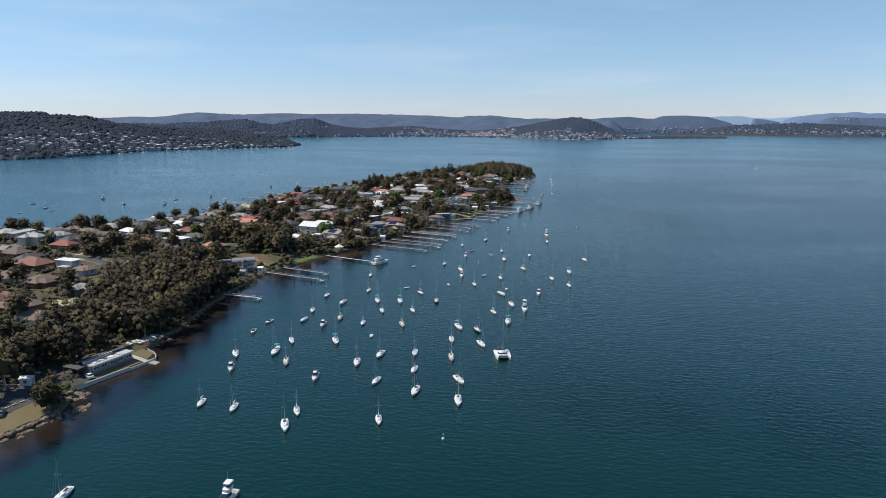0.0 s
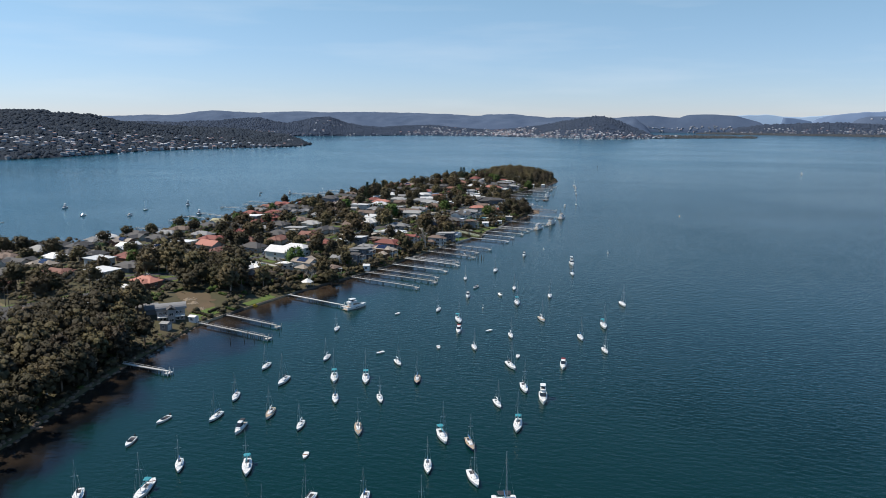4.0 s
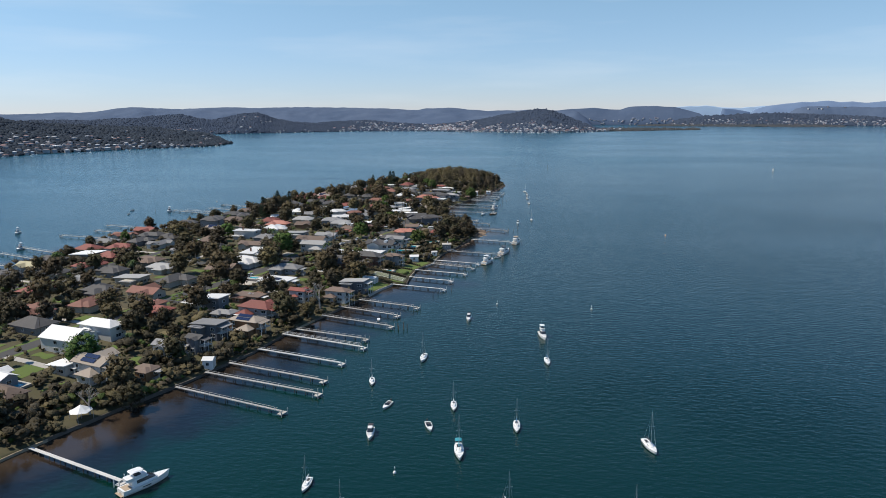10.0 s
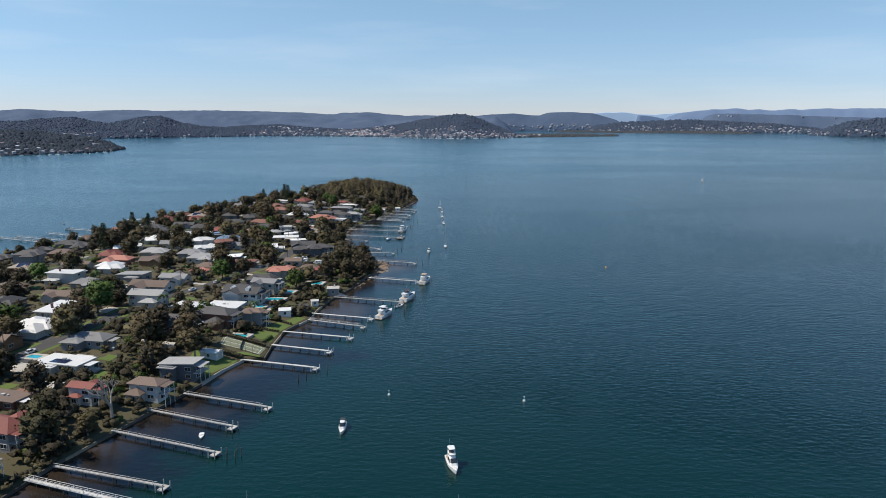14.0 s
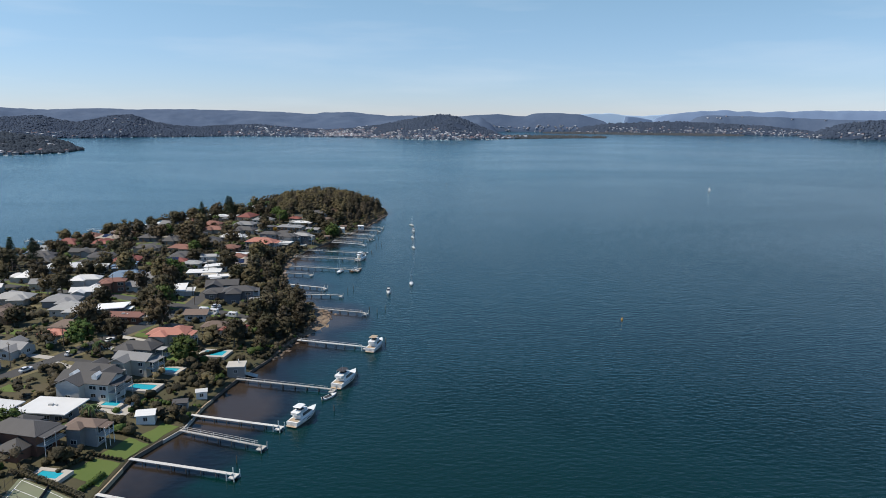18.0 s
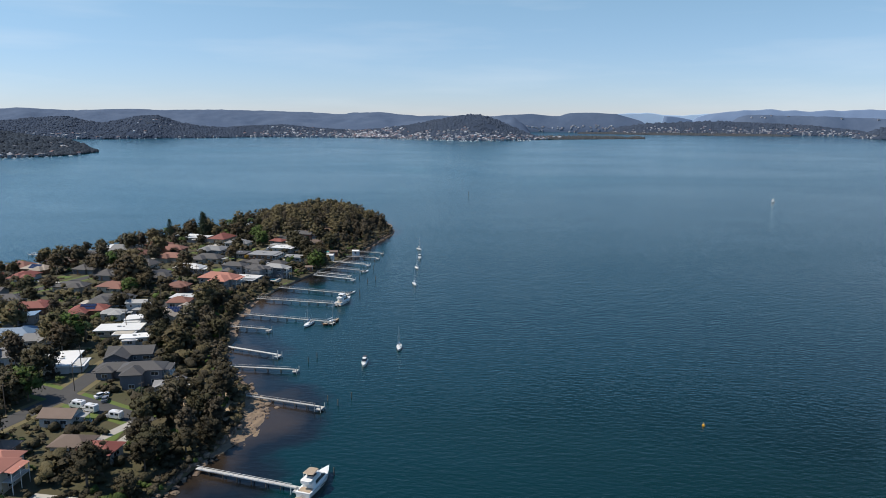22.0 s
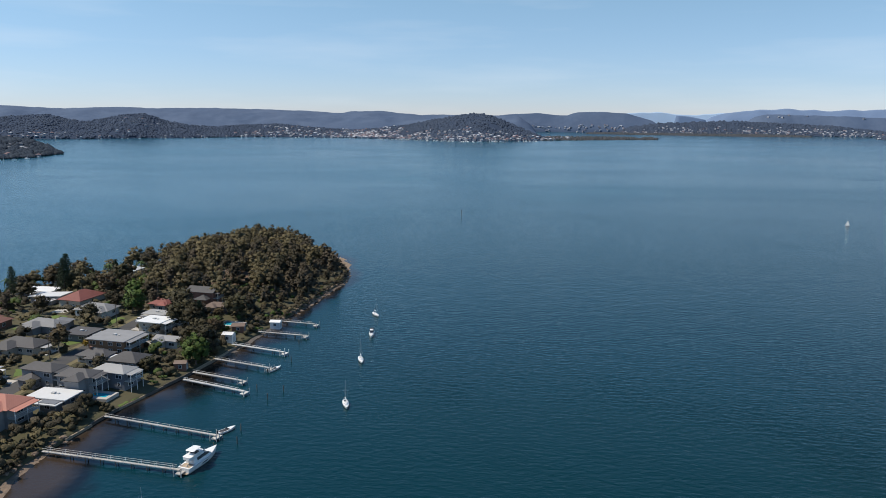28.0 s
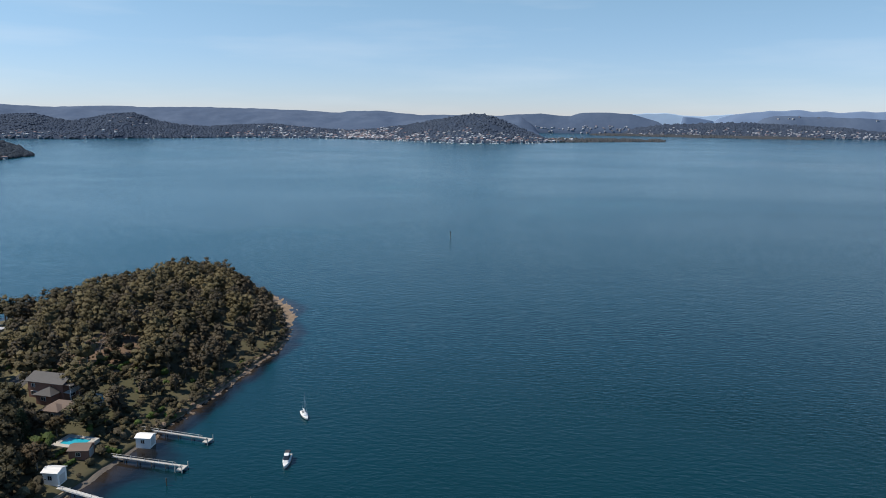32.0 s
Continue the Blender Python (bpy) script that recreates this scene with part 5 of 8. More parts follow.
def house(x, y, turn, w, d, storeys, roof, wall, style="hip", wing=0, balcony=False, solar=0, windows=3, rnd=RND, chimney=False, z=None):
    """A house: w across (local x, towards the water), d along the street."""
    base = (ground_z(x, y) if z is None else z)
    how = {"hip": "hipped", "gable": "gabled", "flat": "flat", "skillion": "low sloping"}[style]
    e = thing("house", f"{'two-storey' if storeys > 1 else 'single-storey'} {WALL_WORDS[wall]} house with a {ROOF_WORDS[roof]} {how} roof", "house", "houses of the peninsula")
    e.matrix_basis = pose(x, y, base, 0, 0, turn)
    h = 0.25 + 2.5 * storeys
    wm, rm = M["white_wall" if wall == "white" else wall], ROOF[roof]
    full = d
    d = d * 0.68 if wing else d
    blocks = [(-w / 2, -d / 2, w / 2, d / 2, h)]
    if wing:
        side = 1 if wing > 0 else -1
        for q in (-1, 1):
            if q > 0 and rnd.random() < 0.35:
                continue
            ww, out = min(w * 0.5, d * rnd.uniform(0.75, 0.98)), full * rnd.uniform(0.2, 0.42)
            off = side * q * -w * rnd.uniform(0.14, 0.24)
            hh = h - 0.03 * (2 + q) - (2.5 if storeys > 1 and rnd.random() < 0.5 else 0)
            blocks.append((off - ww / 2, -d / 2 - out, off + ww / 2, -0.2, hh) if q < 0 else (off - ww / 2, 0.2, off + ww / 2, d / 2 + out, hh))
    caps = []
    for i, (x0, y0, x1, y1, hh) in enumerate(blocks):
        part("wall", Geo().box(x0, y0, -2.0, x1, y1, hh), wm, e)
        g = Geo()
        short = min(x1 - x0, y1 - y0) if not i else x1 - x0
        if style == "hip" or (style == "gable" and i and hh < h - 1):
            caps += hip_roof(g, x0, y0, x1, y1, hh + 0.18, short * 0.25 + 0.2, 0.7)
        elif style == "gable" and i:
            turned = Geo()
            ends = gable_roof(turned, y0, x0, y1, x1, hh + 0.18, short * 0.26)
            g.add([(q, p, r) for p, q, r in turned.v], [f[::-1] for f in turned.f])
            caps += [tuple((q, p, r) for p, q, r in ends[0])]
            part("gable", Geo().add([(xx, q, zz) for q in (y0 + 0.02, y1 - 0.02) for xx, zz in ((x0, hh), (x1, hh), ((x0 + x1) / 2, hh + short * 0.23))], [(0, 1, 2), (3, 5, 4), (0, 3, 4, 1), (1, 4, 5, 2), (2, 5, 3, 0)]), wm, e)
        elif style == "gable":
            caps += gable_roof(g, x0, y0, x1, y1, hh + 0.18, (y1 - y0) * 0.26)
            part("gable", Geo().add([(q, yy, zz) for q in (x0 + 0.02, x1 - 0.02) for yy, zz in ((y0, hh), (y1, hh), ((y0 + y1) / 2, hh + (y1 - y0) * 0.23))], [(0, 2, 1), (3, 4, 5), (0, 1, 4, 3), (1, 2, 5, 4), (2, 0, 3, 5)]), wm, e)
        else:
            rise = 0.9 if style == "skillion" and not i else 0.0
            hh -= 0.45 * i
            o = 0.8
            g.add([(x0 - o, y0 - o, hh), (x1 + o, y0 - o, hh + rise), (x1 + o, y1 + o, hh + rise), (x0 - o, y1 + o, hh),
                   (x0 - o, y0 - o, hh + 0.28), (x1 + o, y0 - o, hh + rise + 0.28), (x1 + o, y1 + o, hh + rise + 0.28), (x0 - o, y1 + o, hh + 0.28)],
                  [(3, 2, 1, 0), (4, 5, 6, 7), (0, 1, 5, 4), (1, 2, 6, 5), (2, 3, 7, 6), (3, 0, 4, 7)])
            if rise:
                part("gable", Geo().add([(x0 + .02, y0 + .02, hh), (x1 - .02, y0 + .02, hh), (x1 - .02, y0 + .02, hh + rise * .9), (x0 + .02, y1 - .02, hh), (x1 - .02, y1 - .02, hh), (x1 - .02, y1 - .02, hh + rise * .9)],
                                    [(0, 1, 2), (3, 5, 4), (1, 4, 5, 2), (0, 2, 5, 3)]), wm, e)
            elif windows >= 3 and not i:
                part("roof_plant", Geo().box(-0.9, -0.5, hh + 0.28, 0.3, 0.5, hh + 0.75).box(1.2, -0.3, hh + 0.28, 1.7, 0.3, hh + 0.6), M["gutter"], e)
        part("roof", g, rm, e)
    # windows on the walls, more on the water side and on the side that faces up the bay
    for s in range(storeys):
        zc = 1.55 + 2.5 * s
        n = max(2, int(w / 3.4)) if windows >= 3 else windows
        for i in range(n):
            xx = -w / 2 + w * (i + 0.5) / n
            ww = rnd.choice((1.2, 1.8, 2.4, 2.4))
            if not (wing and blocks[1][0] - 1.3 < xx < blocks[1][2] + 1.3):
                add_window(e, xx, -d / 2 - 0.045, zc, 0, ww, 1.3)
        n = max(1, int(d / 4.5)) if windows >= 2 else windows
        for i in range(n):
            add_window(e, w / 2 + 0.045, -d / 2 + d * (i + 0.5) / n, zc - (0.2 if balcony else 0), 90, 2.4 if balcony else rnd.choice((1.8, 2.4)), 1.9 if balcony else 1.3)
    if wing and windows >= 3:
        x0, y0, x1, y1, hh = blocks[1]
        add_window(e, (x0 + x1) / 2, y0 - 0.045, 1.55, 0, 1.8, 1.3)
    part("door", Geo().box(-0.08, -0.48, 0.2, -0.02, 0.48, 2.2), M["timber"], e, at=pose(-w / 2 + 0.03, d * 0.1, 0))
    if balcony:
        zb = 0.3 + 2.5 * (storeys - 1)
        bx = w / 2
        part("balcony", Geo().box(bx + 0.02, -d / 2, zb - 0.2, bx + 2.6, d / 2, zb), M["deck"], e)
        post = shared(("post", storeys), lambda: Geo().box(-0.07, -0.07, -2.0, 0.07, 0.07, 0.2 + 2.5 * storeys).mesh("post"))
        for q in (-1, 0, 1):
            part("post", post, M["white"], e, at=pose(bx + 2.5, q * (d / 2 - 0.15), 0))
        rail = Geo().box(bx + 2.5, -d / 2, zb + 0.95, bx + 2.58, d / 2, zb + 1.03).box(bx + 2.5, -d / 2, zb + 0.45, bx + 2.56, d / 2, zb + 0.49)
        part("railing", rail, M["white"], e)
        part("awning", Geo().add([(bx + 0.05, -d / 2, h + 0.1), (bx + 2.9, -d / 2, h - 0.3), (bx + 2.9, d / 2, h - 0.3), (bx + 0.05, d / 2, h + 0.1),
                                  (bx + 0.05, -d / 2, h + 0.18), (bx + 2.9, -d / 2, h - 0.22), (bx + 2.9, d / 2, h - 0.22), (bx + 0.05, d / 2, h + 0.18)],
                                 [(3, 2, 1, 0), (4, 5, 6, 7), (0, 1, 5, 4), (1, 2, 6, 5), (2, 3, 7, 6), (3, 0, 4, 7)]), rm, e)
    if style == "gable" and roof == "D" and w > 16:
        for q in (-0.24, 0.2):
            dx, dy, dz = q * w, -d * 0.3, h + 0.18 + (d * 0.2 + 0.6) * 0.52
            part("dormer", Geo().add([(dx + a, dy + b, dz + c) for b in (-0.6, 2.2) for a, c in ((-0.9, -0.7), (0.9, -0.7), (0.9, 0.75), (0, 1.45), (-0.9, 0.75))],
                                     [(0, 1, 2, 3, 4), (9, 8, 7, 6, 5), (1, 6, 7, 2), (0, 4, 9, 5), (2, 7, 8, 3), (3, 8, 9, 4)]), M["white"], e)
    if chimney:
        part("chimney", Geo().box(-w * 0.2, -0.4, h, -w * 0.2 + 0.7, 0.4, h + 2.4).box(-w * 0.2 - 0.08, -0.48, h + 2.4, -w * 0.2 + 0.78, 0.48, h + 2.55), M["brick"], e)
    if solar:
        pitch = {"hip": 26, "gable": 27, "flat": 4, "skillion": 4}[style]
        short = min(w, d) if style == "hip" else d
        pm = shared("panel", lambda: Geo().box(-0.5, -0.8, 0, 0.5, 0.8, 0.05).mesh("solar_panel"))
        for i in range(solar):
            cx, cy = (i % 6 - 2.5) * 1.08, -short * 0.25 - 0.05 + (0.85 if i < 6 else -0.85)
            zz = h + 0.18 + (short / 2 + cy + 0.6) * math.tan(radians(pitch)) + 0.14 if style != "flat" else h + 0.4
            part("solar_panel", pm, M["solar"], e, at=pose(cx, cy, zz, pitch if style in ("hip", "gable") else 0))
    if windows >= 3 and not balcony and storeys == 1 and rnd.random() < 0.55:
        # a covered terrace on the water side
        tw, td = rnd.uniform(2.6, 3.8), d * rnd.uniform(0.5, 0.85)
        patio = part("terrace_roof", Geo().box(w / 2 + 0.62, -td / 2, h - 0.32, w / 2 + tw, td / 2, h - 0.2).box(w / 2 + 0.02, -td / 2, h - 0.38, w / 2 + 0.62, td / 2, h - 0.26), ROOF[rnd.choice("WGG" if roof != "W" else "WW")], e)
        tp = shared("terrace_post", lambda: Geo().box(-0.06, -0.06, -1.5, 0.06, 0.06, 2.6).mesh("post"))
        for q in (-1, 1):
            part("post", tp, M["white"], patio, at=pose(w / 2 + tw - 0.2, q * (td / 2 - 0.2), 0))
        part("terrace", Geo().box(w / 2 + 0.02, -td / 2 - 0.4, -1.2, w / 2 + tw + 0.5, td / 2 + 0.4, 0.16), M[rnd.choice(("path", "deck", "concrete"))], e)
    HOUSES.append((x, y, max(w, d)))
    FOOT.append((x, y, radians(turn), -w / 2 - 0.5, -d / 2 - (full * 0.36 if wing else 0) - 0.4, w / 2 + (2.9 if balcony else 0.8), d / 2 + (full * 0.36 if wing else 0) + 0.4))
    return e


def clear(x, y, m=0.0):
    """Whether a spot lies at least m from every building and pool."""
    for hx, hy, a, x0, y0, x1, y1 in FOOT:
        dx, dy = x - hx, y - hy
        if abs(dx) < 26 and abs(dy) < 26:
            c, s = math.cos(a), math.sin(a)
            u, v = dx * c + dy * s, dy * c - dx * s
            if x0 - m < u < x1 + m and y0 - m < v < y1 + m:
                return False
    return True



# roof letter, roof shape, storeys and wall letter, then x, y and width; 0 and x leave it open
HOUSE_ROWS = [
    "bh1w:-207,244,16 ba1x:-229,256,0 yg1w:-209,262,11 Ba1x:-247,267,0 ba1x:-278,303,0 bh1w:-252,326,11 Bh1b:-232,323,9 gh1g:-223,291,13 Wf2w:-270,335,12 Bh1b:-291,333,19 Da1x:-305,344,0 ba1x:-325,356,0 Wa1x:-222,367,0 Ba1x:-291,384,0 Wg1w:-221,396,8 Gh2c:-349,397,15 Oh1b:-223,410,14 Da1x:-328,408,0 Ga2x:-373,412,0 Wf2w:-254,416,14 Da1x:-366,437,0 Wf2w:-277,441,13 ba1x:-179,448,0 Wa1x:-314,449,0 Wa1x:-190,458,0 Da1x:-315,465,0 Sg2w:-165,473,17 Ws1w:-177,473,8 bh1t:-149,477,7 Da1x:-252,479,0",
    "Wa1x:-296,490,0 Wg2w:-190,493,15 gg1w:-154,499,10 Dg2s:-145,503,6 Wh2w:-187,508,16 Oa1x:-249,509,0 Wa1x:-270,511,0 gs2s:-148,519,12 Da1x:-300,525,0 Sh2t:-137,529,13 Ra1x:-261,530,0 Rh1b:-181,537,12 gh1g:-153,541,9 Ba1x:-190,545,0 ga1x:-278,546,0 Rh2g:-140,547,15 Ws2s:-163,552,14 Wf1w:-172,553,14 Ra1x:-259,561,0 Da1x:-226,562,0 bf1b:-154,569,13 ba1x:-313,571,0 Rg2w:-132,574,8 bh2w:-116,582,10 Da1x:-301,591,0 Da1x:-278,596,0 Wf1w:-153,599,16 Gs2s:-113,600,12 ba1x:-190,615,0 Ra1x:-269,615,0",
    "ya1x:-307,616,0 ga1x:-157,622,0 ba1x:-243,631,0 Wh1w:-187,636,17 Da1x:-310,636,0 Ra1x:-274,642,0 Dh1b:-137,647,18 Dh2b:-122,656,15 Wa1x:-296,650,0 bh2g:-108,661,8 Wa1x:-194,661,0 ga1x:-239,662,0 Da1x:-221,667,0 Wf1c:-141,672,11 Wf1g:-125,674,14 Gg2w:-162,679,15 Dg2w:-122,690,17 bg1w:-173,705,19 Dg1g:-128,704,15 ga1x:-205,706,0 gg2c:-118,711,12 Wa2x:-225,719,0 gg1w:-169,723,14 Dh1s:-125,728,14 Oh2c:-118,738,14 Oh1w:-162,738,9 Wa1x:-214,743,0 bh1c:-162,748,15 bh1t:-123,751,6 ba1x:-237,751,0 Rh1w:-99,754,9",
    "bh1w:-107,756,9 ba1x:-198,762,0 Oa1x:-220,763,0 Bf1b:-148,764,15 Da2x:-276,768,0 bg1w:-120,771,9 Gh1w:-174,772,17 Ws1s:-160,773,19 Ra1x:-233,779,0 ga1x:-186,785,0 gg1w:-102,799,8 Dh2s:-113,804,13 Wg1w:-184,801,12 Dh1s:-124,808,12 Bh2b:-176,811,14 Wa2x:-191,815,0 gh1w:-168,816,11 ga1x:-212,818,0 Dg1s:-128,825,15 ga1x:-167,835,0 Wa1x:-233,835,0 Uh1w:-182,837,15 Wf1c:-147,851,17 Wf1w:-136,842,9 Ws1w:-146,866,11 Wa1x:-204,849,0 Wf1w:-226,858,19 Ua1x:-194,859,0 Gg2w:-155,880,8 Gh1w:-161,871,9 Ra1x:-200,874,0 Rh1b:-174,875,14",
    "Sg1c:-138,880,15 Bh1w:-144,897,14 Dh1w:-173,892,17 Wf1w:-146,905,9 Da1x:-206,913,0 Bh1b:-157,924,10 Oh2g:-141,936,19 Ra1x:-245,934,0 Wf1s:-131,949,19 Dh2g:-130,960,11 Dh2g:-143,962,12 Gh2s:-122,967,13 Dh1c:-138,983,11 Dh1g:-126,983,11 Dh1c:-169,989,16 gf2t:-138,996,16 Df1s:-156,1004,10 gg1w:-122,1005,10 Wf2c:-134,1018,12 Wf1w:-129,1025,8 Rh1c:-146,1047,9 Gf1c:-141,1034,10 Ra1x:-186,1052,0 Wa1x:-204,1056,0 Dg2b:-132,1060,13 bh1s:-121,1049,9 Wa1x:-218,1070,0 Wh1w:-197,1113,12",
]
SHAPES = {"h": "hip", "g": "gable", "f": "flat", "s": "skillion"}
WALLS = {"w": "white", "c": "cream", "b": "brick", "t": "timber", "s": "slate_wall", "g": "grey_wall"}


def settle():
    rnd = random.Random(11)
    rows = []
    for line in HOUSE_ROWS:
        for word in line.split():
            kind, at = word.split(":")
            x, y, w = at.split(",")
            rows.append((kind[0], int(kind[2]), float(x), float(y), float(w), kind[1], kind[3]))
    # the streets between are filled with houses of the same sort
    for y in range(300, 1045, 8):
        for x in range(-400, -90, 7):
            px, py = x + rnd.uniform(-2, 2), y + rnd.uniform(-2, 2)
            if shore_dist(px, py) < 13 or (py > 440 and east(py) - px < 55) or (py < 440 and px > -205) or near_road(px, py, 11) or wooded(px, py) > 0.3:
                continue
            if -300 < px < -246 and 364 < py < 412:
                continue
            if any(math.hypot(px - r[2], py - r[3]) < 20.5 for r in rows):
                continue
            rows.append((rnd.choice("WgDDbbBBRGgDS"), 1, px, py, 0, "a", "x"))
    for roof, st, x, y, size, shape, wl_ in rows:
        near = min(math.hypot(x - r[2], y - r[3]) for r in rows if (r[2], r[3]) != (x, y))
        w = max(8.5, min(15, near * 0.86 + rnd.uniform(-1, 1)))
        turn = axis_turn(y) + rnd.choice((0, 0, 0, 90)) + rnd.uniform(-5, 5)
        if size:
            w, turn = max(6, min(size, near * 1.12)), axis_turn(y) + rnd.uniform(-4, 4)
        d = min(13, max(6, w * rnd.uniform(0.66, 0.82)))
        wall = rnd.choice({"W": ("white", "white", "cream", "grey_wall"), "R": ("brick", "cream", "white"), "O": ("cream", "brick"), "B": ("brick", "cream"), "b": ("timber", "cream", "brick"),
                           "D": ("slate_wall", "grey_wall", "cream"), "S": ("timber", "brick")}.get(roof, ("white", "grey_wall", "cream")))
        style = "hip"
        if roof in "W":
            style = rnd.choice(("flat", "skillion", "gable", "hip"))
        elif roof in "gGUn":
            style = rnd.choice(("gable", "hip", "hip", "skillion"))
        elif rnd.random() < 0.25:
            style = "gable"
        style, wall = SHAPES.get(shape, style), WALLS.get(wl_, wall)
        water = shore_dist(x, y) < 45 and x > -230
        house(x, y, turn, w, d, st, roof, wall, style, rnd.choice((-1, -1, -1, 0, 1, 1, 1)) if near > 9 else 0,
              balcony=water and st > 1, solar=12 if roof == "S" or (size > 13 and rnd.random() < 0.06) else 0, windows=3 if x > -185 else (1 if x > -230 or y < 480 else 0), rnd=rnd, chimney=rnd.random() < 0.08)


def glade(x, y):
    """The bare clearing in the bush (1) and the low scrub before it (2)."""
    dx, dy = x + 132, y - 1094
    u, v = dx * 0.52 - dy * 0.855, dx * 0.855 + dy * 0.52
    if -9 < u < 14 and abs(v) < 9 + 2 * math.sin(x * 0.7 + y * 0.4):
        return 1
    return 2 if 14 <= u < 32 and abs(v) < 9 else 0


def wooded(x, y):
    """How thick the tall trees stand, 0 to 1."""
    e = east(y) - x
    if y < 372 and e < min(56, 38 + max(0, y - 240) * 0.28) and not (y < 236 and e < 18) and not (y > 334 and e < 24):
        return 1 if y > 186 else 0.75
    if y < 300 and x < -255:
        return 0.35
    if 404 + max(0, -192 - x) * 0.6 < y < 468 and -246 < x < -176 and not (444 < y and x > -198):
        return 0.85
    if 352 < y < 372 and e < 30:
        return 0.2
    if 735 < y < 800 and e < (20 if y < 765 else 23) and not (765 < y < 790 and e > 24):
        return 1
    if 800 <= y < 905 and e < (8 if y < 828 else 11):
        return 0.6
    if y > 1052 and x > -162 - (y - 1052) * 0.22 and glade(x, y) != 1:
        return 1
    if y > 1120:
        return 0.8
    if 950 < y < 1110 and x < -195:
        return 0.3
    return 0.0


settle()


# ---- jetties ----
def lathe(rows, n=8):
    """A round post from rows of (z, radius)."""
    g = Geo()
    for z, r in rows:
        g.v += [(r * math.cos(6.2832 * i / n), r * math.sin(6.2832 * i / n), z) for i in range(n)]
    g.f += [(k * n + i, k * n + (i + 1) % n, (k + 1) * n + (i + 1) % n, (k + 1) * n + i) for k in range(len(rows) - 1) for i in range(n)]
    g.f += [tuple(range(n))[::-1], tuple((len(rows) - 1) * n + i for i in range(n))]
    return g


def jetty(x0, y0, x1, y1, pale=False, rails=1, head=2.0, width=1.5, tall=2, label=""):
    """A pile jetty from the shore at (x0, y0) out to its head at (x1, y1)."""
    length = math.hypot(x1 - x0, y1 - y0)
    deck = M["pale_deck"] if pale else M["deck"]
    e = thing("jetty", label or ("long bleached timber jetty on piles with a railing" if pale else "long grey timber jetty on dark piles with a railing"), "jetty", "jetties of the waterfront")
    e.matrix_basis = pose(x0, y0, 0, 0, 0, math.degrees(math.atan2(y1 - y0, x1 - x0)))
    n = max(3, round(length / (4.4 if x0 > -200 else 8.0)))
    step = length / n
    h = 1.25

    def panel():
        g = Geo()
        k = 10
        for i in range(k):
            a = step * i / k
            g.box(a + 0.015, -width / 2, h - 0.06, a + step / k - 0.015, width / 2, h)
        g.box(0, -width / 2 + 0.1, h - 0.26, step, -width / 2 + 0.2, h - 0.06).box(0, width / 2 - 0.2, h - 0.26, step, width / 2 - 0.1, h - 0.06)
        return g.mesh("deck_panel")
    pm = shared(("panel", round(step, 3), width, pale), panel)
    pile = shared(("pile", pale), lambda: Geo().tube((0, 0, -2), (0, 0, 1.2), 0.13, 0.12, 7).mesh("support_post"))
    rp = shared("rail_post", lambda: Geo().box(-0.045, -0.045, 1.1, 0.045, 0.045, 2.25).mesh("rail_post"))
    for i in range(n):
        part("deck_panel", pm, deck, e, at=pose(i * step, 0, 0))
        if i:
            for s in (-1, 1):
                part("support_post", pile, M["pile"], e, at=pose(i * step, s * (width / 2 + 0.02), 0))
        if rails:
            for s in (-1, 1)[:rails]:
                part("rail_post", rp, M["white"] if pale else deck, e, at=pose(i * step + step / 2, s * width / 2, 0))
    for s in (-1, 1)[:rails]:
        part("rail", Geo().box(0.5, s * width / 2 - 0.04, 2.2, length - 1, s * width / 2 + 0.05, 2.28).box(0.5, s * width / 2 - 0.03, 1.72, length - 1, s * width / 2 + 0.03, 1.78), M["white_pile"] if pale else deck, e)
    g = Geo().box(length - 0.4, -head, 0.6, length + head * 0.8, head * 0.75, 0.82)
    part("landing", g, deck, e)
    tp = shared(("tall_post", pale), lambda: lathe([(-2, 0.14), (1.95, 0.13), (2.0, 0.16), (2.15, 0.03)]).mesh("mooring_post"))
    if not tp.materials:
        tp.materials.append(M["white_pile"] if pale else deck)
    spots = [(length + head * 0.85, -head), (length + head * 0.85, head * 0.75), (length - 0.7, -head), (length - 0.7, head * 0.9), (length + head * 0.9, -head * 0.2)]
    for a, b in spots[:2 + tall]:
        part("mooring_post", tp, None, e, at=pose(a, b, 0))
    return e


EAST_JETTIES = [(-163, 317, -143, 314, 1, 1), (-167, 370, -128, 359, 0, 1), (-161, 384, -132, 375, 0, 1), (-151, 426, -117, 414, 1, 0), (-135, 472, -94, 459, 0, 1), (-132, 486, -88, 474, 0, 1),
                (-128, 496, -90, 485, 0, 1), (-124, 512, -89, 502, 1, 1), (-122, 531, -86, 520, 1, 2), (-119, 538, -88, 530, 0, 1), (-115, 559, -82, 548, 0, 1), (-112, 574, -83, 564, 0, 1), (-106, 587, -77, 578, 0, 1)]
NORTH_JETTIES = [(-98.4, 619.8, -70.4, 613.1, 1, 0), (-92.2, 637.2, -69.4, 631.2, 1, 0), (-92.7, 654.8, -64.5, 648.2, 1, 0), (-86.5, 672, -62, 663.6, 0, 2), (-87.4, 682.5, -60.5, 676, 1, 0), (-83.5, 712, -50.7, 704.5, 0, 1), (-73, 755, -46, 748, 1, 1),
                 (-80, 803, -53, 796, 0, 1), (-93, 828, -70, 827, 0, 1), (-104, 850, -81, 842, 1, 0), (-113, 876, -95, 873, 0, 1), (-112, 894, -71, 886, 0, 1), (-116, 922, -76, 916, 0, 2)]
